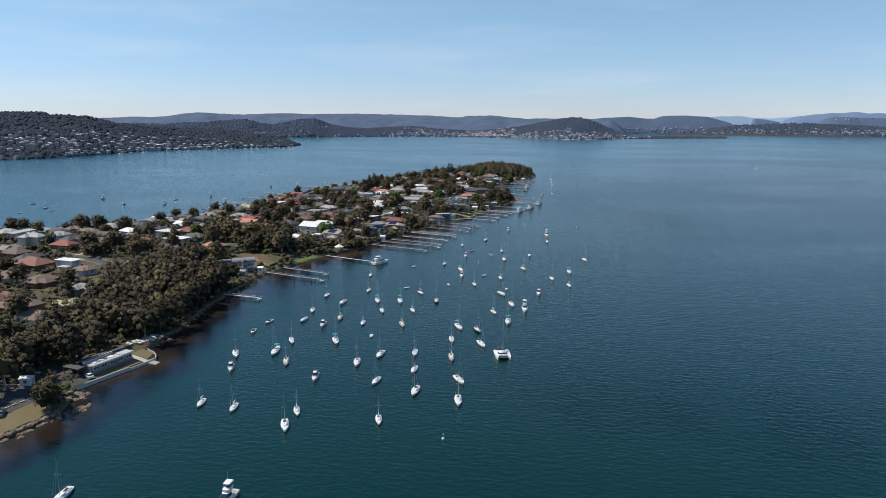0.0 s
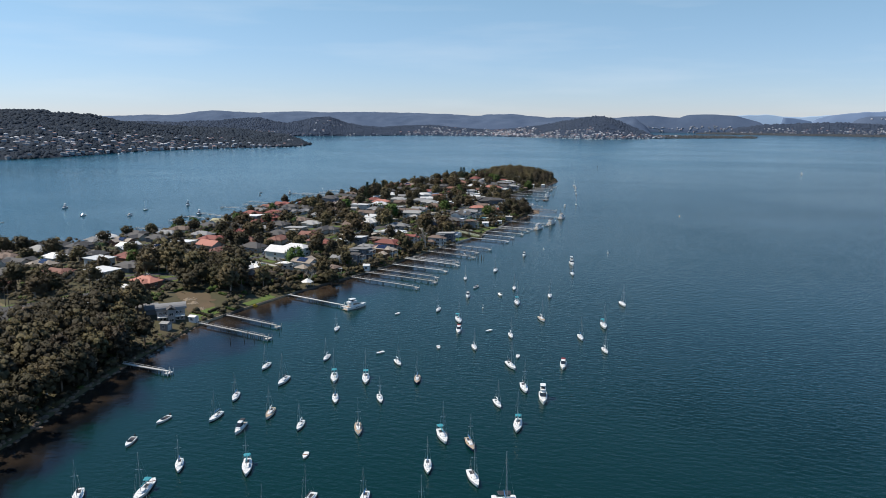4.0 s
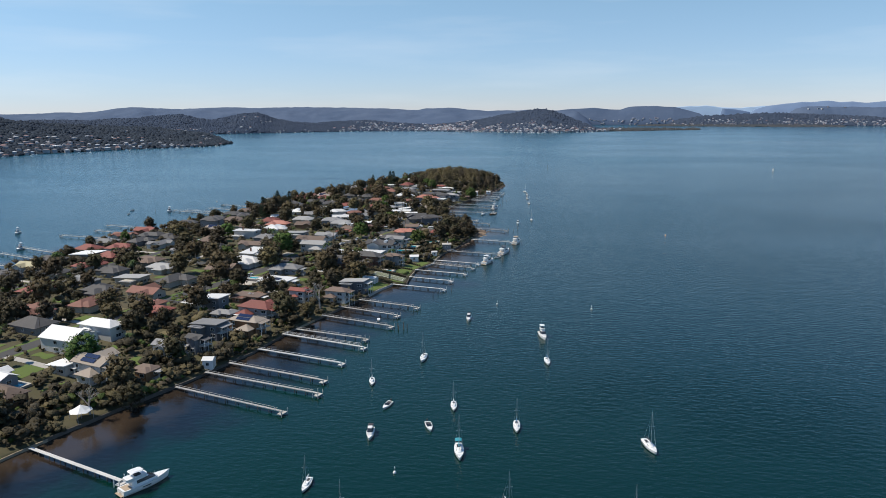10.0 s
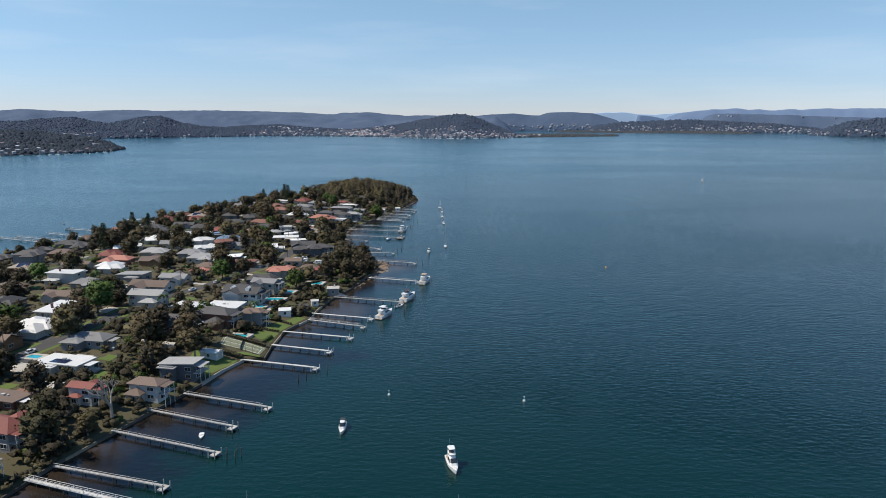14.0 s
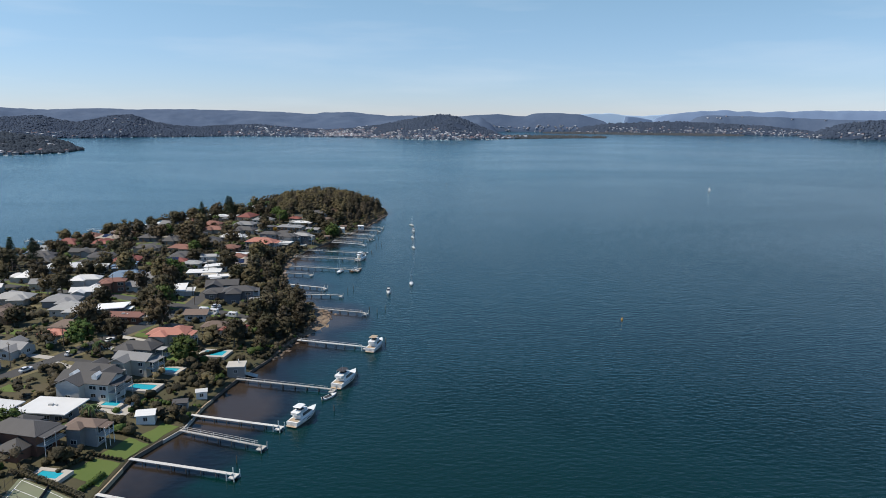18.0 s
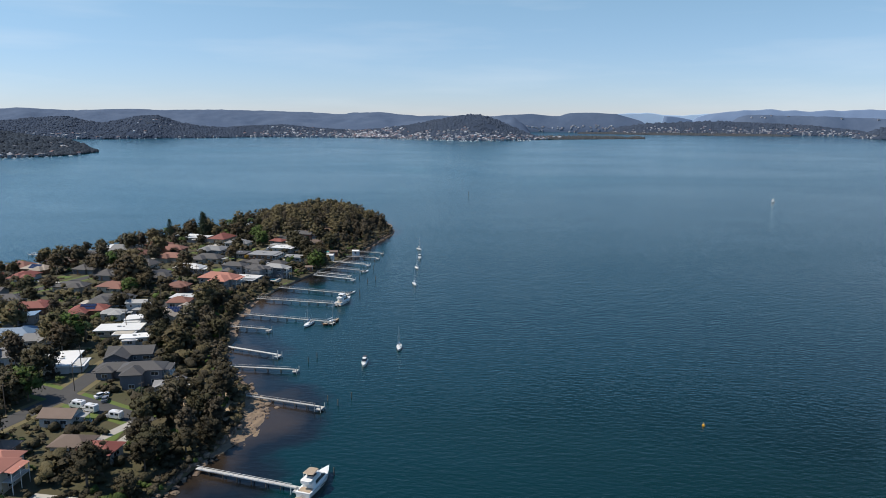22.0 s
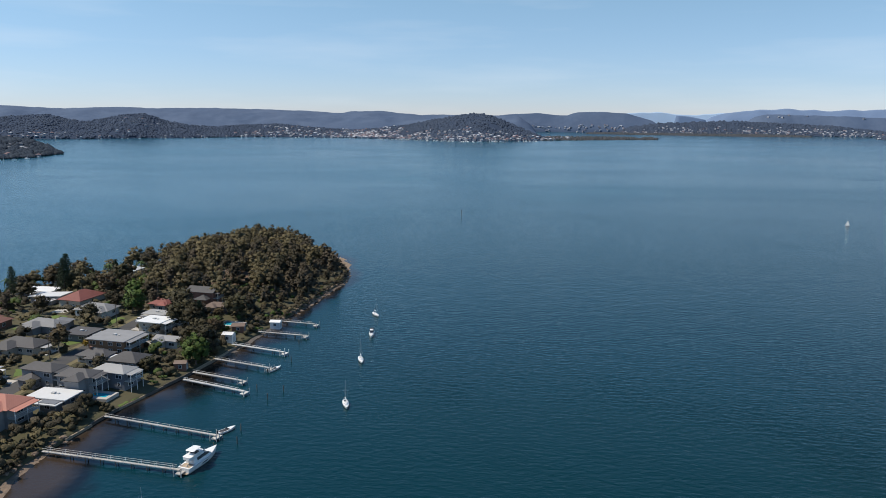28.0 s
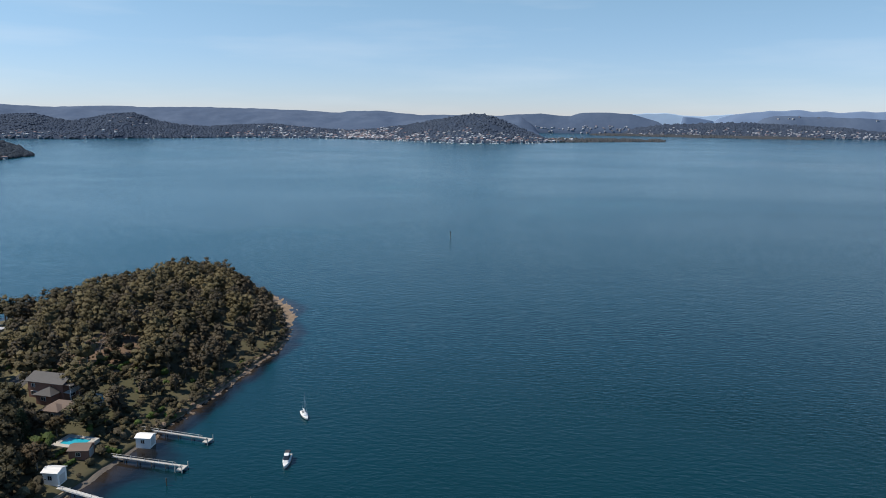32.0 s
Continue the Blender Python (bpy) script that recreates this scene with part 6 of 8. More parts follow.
TIP_JETTIES = [(-112, 945, -75, 936, 0, 1), (-102, 976, -79, 968, 1, 1), (-102, 983, -83, 977, 0, 1), (-100, 997, -78, 990, 0, 1), (-100, 1014, -78, 1007, 1, 1), (-96, 1031, -76, 1028, 0, 1), (-97, 1048, -76, 1044, 0, 1)]
WEST_JETTIES = [(-333, 586, -370, 593, 0, 1), (-328, 630, -369, 637, 0, 1), (-324, 648, -370, 665, 0, 1), (-326, 668, -374, 686, 0, 1), (-332, 726, -377, 732, 0, 1), (-330, 746, -366, 756, 0, 1), (-323, 768, -374, 781, 0, 1),
                (-300, 845, -366, 868, 0, 1), (-298, 856, -356, 874, 0, 1), (-296, 872, -341, 890, 0, 1), (-294, 897, -338, 912, 0, 1), (-284, 955, -318, 968, 0, 1), (-272, 1008, -300, 1018, 0, 1), (-376, 500, -410, 510, 0, 1)]
for row in EAST_JETTIES + NORTH_JETTIES + TIP_JETTIES + WEST_JETTIES:
    a, b, c, d, pale, rails = row
    jetty(a - 1.0 if a > -200 and b != 0 else a, b, c, d, bool(pale), rails, head=1.6, width=1.15 if pale else 0.95, tall=(int(b) * 7) % 4)


# ---- boats ----
def hull_geo(length, beam, free_b, draft=0.5, stern=0.7, n=12, bow_rake=0.5):
    """A hull: bow to +y, gunwale, round bilge and transom, closed by its deck."""
    g = Geo()
    secs = []
    for i in range(n + 1):
        u = i / n
        y = -length / 2 + length * u
        half = beam / 2 * (stern + (1 - stern) * math.sin(min(1, u / 0.45) * math.pi / 2)) if u < 0.45 else beam / 2 * (1 - ((u - 0.45) / 0.55) ** 2.2)
        half = max(half, 0.03)
        sheer = free_b * (1 + 0.28 * max(0, u - 0.4) ** 1.5 * 2)
        keel = -draft * (1 - max(0, u - 0.55) / 0.45 * 0.9)
        rake = bow_rake * max(0, u - 0.7) / 0.3
        secs.append([(half, y + rake, sheer), (half * 0.93, y + rake * 0.6, sheer * 0.35), (half * 0.72, y + rake * 0.2, -0.1), (0.02, y, keel)])
    m = 7
    for s in secs:
        g.v += s + [(-x, y, z) for x, y, z in s[2::-1]]
    for i in range(n):
        g.f += [(i * m + k, (i + 1) * m + k, (i + 1) * m + k + 1, i * m + k + 1) for k in range(m - 1)]
    g.f += [tuple(range(m)), tuple(n * m + k for k in range(m))[::-1]]
    deck = Geo()
    for i, s in enumerate(secs):
        x, y, z = s[0]
        deck.v += [(x * 0.97, y, z + 0.01), (0, y, z + 0.05), (-x * 0.97, y, z + 0.01)]
    for i in range(n):
        deck.f += [(i * 3, i * 3 + 1, i * 3 + 4, i * 3 + 3), (i * 3 + 1, i * 3 + 2, i * 3 + 5, i * 3 + 4)]
    return g, deck


def loft(rows):
    """A rounded box from rows of (z, x half, y back, y front)."""
    g = Geo()
    for z, w, a, b in rows:
        c = min(0.35, w * 0.3)
        g.v += [(w - c, a, z), (w, a + c, z), (w * 0.9, b - c, z), (w * 0.6, b, z), (-w * 0.6, b, z), (-w * 0.9, b - c, z), (-w, a + c, z), (-w + c, a, z)]
    n = 8
    for r in range(len(rows) - 1):
        g.f += [(r * n + i, r * n + (i + 1) % n, (r + 1) * n + (i + 1) % n, (r + 1) * n + i) for i in range(n)]
    g.f += [tuple(range(n))[::-1], tuple((len(rows) - 1) * n + i for i in range(n))]
    return g


def sailboat(length, hull_m, canvas, label, deck_m="gel", bimini=False):
    e = thing("sailboat", label, "sailboat", "moored boats")
    beam = length * 0.31
    fb = length * 0.095
    hg, dk = hull_geo(length, beam, fb, 0.5, 0.66)
    hull = part("hull", hg, M[hull_m], e, smooth=True)
    part("boot_stripe", hull_geo(length * 0.995, beam * 1.004, 0.16, 0.1, 0.66)[0], M["navy"], hull)
    part("deck", dk, M[deck_m], e)
    part("cabin", loft([(fb, beam * 0.27, -length * 0.12, length * 0.22), (fb + 0.36, beam * 0.24, -length * 0.11, length * 0.18), (fb + 0.42, beam * 0.18, -length * 0.09, length * 0.14)]), M["gel"], e)
    win = shared(("port", length), lambda: Geo().box(-0.02, -length * 0.06, -0.07, 0.02, length * 0.06, 0.07).mesh("cabin_window"))
    for s in (-1, 1):
        part("cabin_window", win, M["glass"], e, at=pose(s * beam * 0.262, length * 0.03, fb + 0.2))
    part("cockpit", Geo().box(-beam * 0.2, -length * 0.4, fb + 0.02, beam * 0.2, -length * 0.14, fb + 0.06), M["canvas_dark"], e)
    for s in (-1, 1):
        part("coaming", Geo().box(s * beam * 0.22 - 0.08, -length * 0.4, fb, s * beam * 0.22 + 0.08, -length * 0.14, fb + 0.28), M["gel"], e)
    my, mh = length * 0.1, length * 1.22
    part("mast", Geo().tube((0, my, fb + 0.3), (0, my, fb + mh), 0.07, 0.045, 7), M["alloy"], e)
    part("spreader", Geo().tube((-0.85, my, fb + mh * 0.58), (0.85, my, fb + mh * 0.58), 0.03, 0.03, 5), M["alloy"], e)
    boom = part("boom", Geo().tube((0, my - 0.1, fb + 1.25), (0, my - length * 0.4, fb + 1.35), 0.07, 0.06, 6), M["alloy"], e)
    part("sail_cover", Geo().tube((0, my - 0.15, fb + 1.45), (0, my - length * 0.38, fb + 1.48), 0.2, 0.1, 7), M[canvas], boom)
    st = Geo()
    st.v.append((0, my, fb + mh * 0.97))
    for x, y, z in ((0, length * 0.53, fb * 1.3), (0, -length * 0.49, fb), (beam * 0.47, my, fb), (-beam * 0.47, my, fb)):
        k = len(st.v)
        st.v += [(x + 0.02, y, z), (x - 0.012, y + 0.02, z), (x - 0.012, y - 0.02, z)]
        st.f += [(k, k + 1, 0), (k + 1, k + 2, 0), (k + 2, k, 0)]
    part("rigging", st, M["alloy"], e)
    part("pulpit", Geo().tube((beam * 0.2, length * 0.4, fb * 1.1), (beam * 0.2, length * 0.4, fb + 0.65), 0.025, None, 5).tube((-beam * 0.2, length * 0.4, fb * 1.1), (-beam * 0.2, length * 0.4, fb + 0.65), 0.025, None, 5)
         .tube((beam * 0.2, length * 0.4, fb + 0.65), (0, length * 0.53, fb + 0.8), 0.025, None, 5).tube((-beam * 0.2, length * 0.4, fb + 0.65), (0, length * 0.53, fb + 0.8), 0.025, None, 5), M["alloy"], e)
    if bimini:
        part("bimini", loft([(fb + 1.75, beam * 0.36, -length * 0.42, -length * 0.2), (fb + 1.9, beam * 0.28, -length * 0.4, -length * 0.22)]), M[canvas], e)
        part("bimini_frame", Geo().tube((beam * .34, -length * .4, fb), (beam * .34, -length * .4, fb + 1.8), .025, None, 5).tube((-beam * .34, -length * .4, fb), (-beam * .34, -length * .4, fb + 1.8), .025, None, 5)
             .tube((beam * .34, -length * .22, fb), (beam * .34, -length * .22, fb + 1.8), .025, None, 5).tube((-beam * .34, -length * .22, fb), (-beam * .34, -length * .22, fb + 1.8), .025, None, 5), M["alloy"], e)
    return e


def cruiser(length, label, hull_m="gel", canvas="gel", fly=True):
    """A cabin cruiser with a raked windscreen, and a flybridge on the larger ones."""
    e = thing("motor_cruiser", label, "motor boat", "moored boats")
    beam, fb = length * 0.33, length * 0.12
    hg, dk = hull_geo(length, beam, fb, 0.5, 0.88, bow_rake=0.8)
    hull = part("hull", hg, M[hull_m], e, smooth=True)
    part("rub_rail", hull_geo(length * 1.003, beam * 1.015, fb * 0.98, -fb * 0.86, 0.88, bow_rake=0.8)[0], M["gel"], hull)
    part("deck", dk, M["gel"], e)
    top = fb + 1.55
    long_ = length > 10
    aft = -length * (0.3 if long_ else 0.16)
    part("cabin", loft([(fb, beam * 0.40, aft, length * 0.30), (fb + 0.6, beam * 0.38, aft, length * 0.23), (top, beam * 0.33, aft + 0.2, length * 0.05), (top + 0.1, beam * 0.3, aft + 0.3, length * 0.03)]), M["gel"], e)
    part("windscreen", loft([(fb + 0.66, beam * 0.387, aft * 0.75, length * 0.222), (top - 0.12, beam * 0.352, aft * 0.75, length * 0.09)]), M["glass"], e)
    if long_:
        port = shared(("hull_port", length), lambda: Geo().box(-0.03, -length * 0.09, -0.12, 0.03, length * 0.09, 0.12).mesh("hull_window"))
        for s in (-1, 1):
            part("hull_window", port, M["glass"], hull, at=pose(s * beam * 0.487, -length * 0.02, fb * 0.62))
    part("cockpit", Geo().box(-beam * 0.36, -length * 0.46, fb + 0.02, beam * 0.36, aft - 0.05, fb + 0.06), M["teak"], e)
    part("swim_platform", Geo().box(-beam * 0.4, -length * 0.56, 0.3, beam * 0.4, -length * 0.49, 0.4), M["teak"], e)
    if fly:
        part("flybridge", loft([(top + 0.02, beam * 0.32, aft - length * 0.1, length * 0.02), (top + 0.75, beam * 0.33, aft - length * 0.1, length * 0.05), (top + 0.8, beam * 0.3, aft - length * 0.09, length * 0.03)]), M["gel"], e)
        part("flybridge_seat", Geo().box(-beam * 0.22, -length * 0.2, top + 0.8, beam * 0.22, -length * 0.08, top + 1.0), M["canvas_dark"], e)
        part("hardtop", loft([(top + 1.9, beam * 0.34, -length * 0.3, -length * 0.02), (top + 2.02, beam * 0.3, -length * 0.28, -length * 0.04)]), M[canvas], e)
        part("hardtop_frame", Geo().tube((beam * .3, -length * .27, top + .7), (beam * .3, -length * .27, top + 1.95), .035, None, 5).tube((-beam * .3, -length * .27, top + .7), (-beam * .3, -length * .27, top + 1.95), .035, None, 5)
             .tube((beam * .3, -length * .03, top + .7), (beam * .3, -length * .06, top + 1.95), .035, None, 5).tube((-beam * .3, -length * .03, top + .7), (-beam * .3, -length * .06, top + 1.95), .035, None, 5), M["alloy"], e)
        part("aerial", Geo().tube((0.3, -length * 0.2, top + 1.9), (0.35, -length * 0.23, top + 4.2), 0.025, 0.01, 4), M["white"], e)
    else:
        part("cockpit_cover", loft([(fb + 1.35, beam * 0.36, -length * 0.42, -length * 0.12), (fb + 1.55, beam * 0.3, -length * 0.4, -length * 0.14)]), M[canvas], e)
        for side in (-1, 1):
            part("cover_post", Geo().tube((side * beam * .34, -length * .4, fb), (side * beam * .34, -length * .4, fb + 1.4), .03, None, 5), M["alloy"], e)
    rail = Geo()
    for i in range(6):
        u = 0.55 + 0.4 * i / 5
        half = beam / 2 * (1 - ((u - 0.45) / 0.55) ** 2.2) * 0.9
        for s in (-1, 1):
            rail.tube((s * half, -length / 2 + length * u, fb * 1.1), (s * half, -length / 2 + length * u, fb * 1.2 + 0.6), 0.02, None, 4)
    part("bow_rail", rail, M["alloy"], e)
    return e


def runabout(length, label, canvas="canvas_dark"):
    e = thing("runabout", label, "motor boat", "moored boats")
    beam, fb = length * 0.36, 0.6
    hg, dk = hull_geo(length, beam, fb, 0.35, 0.9, 10)
    part("hull", hg, M["gel"], e, smooth=True)
    part("deck", dk, M["gel"], e)
    part("cockpit", Geo().box(-beam * 0.36, -length * 0.4, fb + 0.03, beam * 0.36, length * 0.05, fb + 0.07), M[canvas], e)
    part("windscreen", loft([(fb + 0.06, beam * 0.36, length * 0.04, length * 0.16), (fb + 0.5, beam * 0.32, length * 0.02, length * 0.06)]), M["glass"], e)
    part("outboard", loft([(0.3, 0.17, -length * 0.57, -length * 0.5), (1.15, 0.2, -length * 0.58, -length * 0.49), (1.25, 0.14, -length * 0.57, -length * 0.5)]), M["rubber"], e)
    return e


def dinghy(length, label, m="gel"):
    e = thing("dinghy", label, "dinghy", "moored boats")
    hg, dk = hull_geo(length, length * 0.42, 0.42, 0.2, 0.85, 8, 0.2)
    part("hull", hg, M[m], e, smooth=True)
    part("gunwale", dk, M["gel"], e)
    part("thwart", Geo().box(-length * 0.18, -0.15, 0.45, length * 0.18, 0.15, 0.52), M["varnish"], e)
    return e


def catamaran(length, label):
    e = thing("catamaran", label, "sailboat", "moored boats")
    for s in (-1, 1):
        hg, dk = hull_geo(length, length * 0.15, 1.1, 0.4, 0.85)
        h = part("hull", hg, M["gel"], e, smooth=True, at=pose(s * length * 0.24, 0, 0))
        part("deck", dk, M["gel"], h)
    part("bridge_deck", Geo().box(-length * 0.24, -length * 0.42, 0.75, length * 0.24, length * 0.18, 1.1), M["gel"], e)
    part("saloon", loft([(1.1, length * 0.2, -length * 0.2, length * 0.16), (1.9, length * 0.16, -length * 0.18, length * 0.06), (2.0, length * 0.14, -length * 0.16, length * 0.04)]), M["gel"], e)
    part("saloon_window", loft([(1.35, length * 0.193, -length * 0.1, length * 0.133), (1.75, length * 0.173, -length * 0.1, length * 0.085)]), M["glass"], e)
    part("trampoline", Geo().box(-length * 0.17, length * 0.19, 0.9, length * 0.17, length * 0.42, 0.94), M["canvas_dark"], e)
    part("mast", Geo().tube((0, length * 0.06, 1.9), (0, length * 0.06, 15), 0.11, 0.07, 7), M["alloy"], e)
    part("boom", Geo().tube((0, length * 0.04, 3.0), (0, -length * 0.38, 3.1), 0.14, 0.1, 7), M["canvas_blue"], e)
    part("bimini", loft([(2.7, length * 0.18, -length * 0.42, -length * 0.2), (2.8, length * 0.14, -length * 0.4, -length * 0.22)]), M["canvas_dark"], e)
    part("rigging", Geo().tube((0, length * .48, 1), (0, length * .06, 14.6), .02, None, 4).tube((length * .25, 0, 1), (0, length * .06, 14), .02, None, 4).tube((-length * .25, 0, 1), (0, length * .06, 14), .02, None, 4), M["alloy"], e)
    return e


def moor(template, spots, turn, rnd, wobble=9):
    for i, (x, y) in enumerate(spots):
        m = pose(x, y, 0, 0, 0, turn + rnd.gauss(0, wobble))
        if i == 0 and "used" not in template:
            template["used"] = 1
            template.matrix_basis = m
        else:
            copy_thing(template, m)


def fleet():
    rnd = random.Random(3)
    sail = [(-15.9, 516.5), (-73.7, 488.2), (-43.4, 472.3), (-37.5, 443.1), (-23.3, 460.7), (12.9, 453.8), (5.1, 414.1), (-3.7, 394.4), (6.6, 379.8), (-71.8, 420.6), (-43.8, 370.5), (-32.2, 389.5), (-26.5, 353.3),
            (-18.7, 332.8), (-25.1, 317.4), (-16.4, 302.6), (-22.7, 268.9), (-27.5, 287.3), (-36.2, 290.0), (-35.5, 271.9), (-31.0, 250.5), (-23.6, 228.2), (-20.2, 210.2), (-67.7, 345.9), (-62.7, 311.7)]
    sail_turn = [192, 195, 189, 191, 184, 187, 195, 195, 195, 186, 195, 195, 205, 197, 204, 188, 207, 209, 206, 195, 199, 211, 195, 213, 202]
    more = [(-55.7, 330.8), (-73.2, 326.8), (-76.6, 307.8), (-84.2, 324.9), (-106.2, 379.5), (-95.4, 344.0), (-78.7, 286.5), (-58.3, 247.8), (-61.2, 288.4), (-45.8, 252.4), (-41.3, 234.5), (-35.7, 214.9), (-51.2, 220.8), (-40.5, 190.5),
            (-63.9, 237.1), (-80.9, 259.5), (-91.4, 291.9), (-100.0, 317.8), (-112.9, 329.5), (-108.6, 301.0), (-106.2, 285.6), (-98.5, 255.9), (-89.7, 231.8), (-98.9, 241.7), (-112.3, 235.7), (-87.4, 189.1), (-99.3, 190.2)]
    more_turn = [195, 195, 203, 195, 193, 185, 185, 176, 201, 189, 186, 182, 184, 195, 193, 203, 193, 179, 184, 201, 179, 208, 205, 193, 209, 195, 195]
    kinds = [sailboat(7.0, "gel", "canvas_blue", "white moored sailing yacht with a blue sail cover"),
             sailboat(8.1, "gel", "canvas_dark", "white moored sailing yacht with a dark sail cover"),
             sailboat(6.4, "gel", "gel", "small white moored sailing yacht with bare mast"),
             sailboat(8.6, "gel", "canvas_teal", "white moored yacht with a teal cockpit awning", "gel", True),
             sailboat(7.5, "navy", "canvas_blue", "moored yacht with a navy blue hull", "teak"),
             sailboat(7.7, "gel", "gel", "white moored yacht with a laid teak deck", "teak")]
    for spot, turn in zip(sail + more, sail_turn + more_turn):
        k = rnd.choices(range(6), (5, 5, 5, 2, 0.6, 0.8))[0]
        moor(kinds[k], [spot], turn, rnd, 3)
    moor(kinds[1], [(-66.1, 180.5), (-100.7, 132), (-61.0, 513.5)], 195, rnd)
    moor(kinds[3], [(-58.5, 406.1)], 200, rnd, 3)
    moor(kinds[5], [(-22.5, 417.5)], 204, rnd, 3)
    moor(kinds[2], [(-67.0, 190.9), (-53.4, 1064.5), (-47.7, 1004.0), (-44.0, 963.0)], 200, rnd)
    moor(kinds[0], [(-36.9, 856.8), (-440, 698), (-522, 600)], 185, rnd, 6)
    for k in kinds:
        if "used" not in k:
            moor(k, [(-500, 640 + 30 * kinds.index(k))], 195, rnd)
    cat = catamaran(9.6, "white moored sailing catamaran with a dark awning")
    cat.matrix_basis = pose(-12.5, 257, 0, 0, 0, 196)
    small = cruiser(6.8, "white cabin cruiser with a dark cockpit cover", "gel", "canvas_dark", False)
    moor(small, [(-106.3, 221.3), (-73.0, 219.5), (-63.8, 449.9), (-94.8, 280.1), (-51.1, 566), (-47, 838), (-49.6, 1035), (-468, 647), (-427, 658)], 192, rnd, 9)
    red = cruiser(7.3, "white cabin cruiser with a maroon canopy", "gel", "canvas_red", False)
    moor(red, [(-7.8, 358.4), (-54.8, 390.6)], 189, rnd, 4)
    big = cruiser(8.6, "white flybridge cruiser on a swing mooring", "gel", "gel", True)
    moor(big, [(-18.4, 546), (-11.5, 325.5), (-61.5, 139), (-525, 688), (-423, 742), (-372, 870), (-372, 684)], 194, rnd, 5)
    run = runabout(5.6, "small white runabout with a dark cockpit")
    moor(run, [(-120.2, 279.6), (-120.0, 264.4), (-63.9, 470.0), (-48.3, 457.2), (-410, 870), (-398, 846), (-373, 664), (-342, 915), (-560, 625)], 185, rnd, 16)
    din = dinghy(3.6, "small white dinghy on a mooring")
    moor(din, [(-42.5, 394.4), (-88.6, 409.2), (-57.6, 367.2), (-25.5, 364.3), (-77.9, 355.2), (-69.2, 269.7), (-100.0, 247.0), (-517, 562), (-498, 580), (-503, 592), (-363, 945), (-90, 559)], 175, rnd, 40)
    # vessels lying at jetties
    y1 = cruiser(11.8, "long white motor yacht moored at a jetty head", "gel", "gel", True)
    y1.matrix_basis = pose(-111.3, 414.6, 0, 0, 0, -30)
    y2 = cruiser(12.6, "white flybridge motor yacht with dark windows at a jetty", "gel", "gel", True)
    y2.matrix_basis = pose(-55.0, 684.0, 0, 0, 0, -19)
    y3 = cruiser(14.0, "large white sport yacht moored at a jetty head", "gel", "canvas_dark", True)
    y3.matrix_basis = pose(-47.6, 714.6, 0, 0, 0, -17)
    y4 = cruiser(13.0, "white motor launch with a cream top at a jetty", "gel", "teak", True)
    y4.matrix_basis = pose(-42.2, 751.2, 0, 0, 0, -13)
    y5 = cruiser(12.4, "white motor yacht at the end of a jetty", "gel", "gel", True)
    y5.matrix_basis = pose(-73.6, 922.3, 0, 0, 0, -15)
    moor(run, [(-50.5, 700.5), (-76.5, 991), (-74, 941)], -30, rnd, 5)
    s1 = sailboat(8.6, "gel", "canvas_blue", "white sloop alongside a jetty")
    s1.matrix_basis = pose(-80.5, 884, 0, 0, 0, 170)
    s2 = sailboat(9.0, "varnish", "gel", "varnished timber ketch alongside a jetty", "teak")
    s2.matrix_basis = pose(-71.5, 888, 0, 0, 0, -30)
    # a yacht under sail far out
    s3 = sailboat(6.2, "gel", "gel", "white yacht under full sail out on the bay")
    s3.matrix_basis = pose(292, 1375, 0, 0, 0, 60) @ Matrix.Scale(0.6, 4)
    sail_g = Geo().add([(0, 0.55, 1.6), (0.4, -2.1, 1.7), (0.1, 0.5, 7.9)], [(0, 1, 2)]).add([(0.1, 0.8, 1.2), (0.3, 3.1, 1.1), (0.1, 0.7, 7.2)], [(0, 1, 2)])
    part("sail", sail_g, M["white"], s3)


fleet()


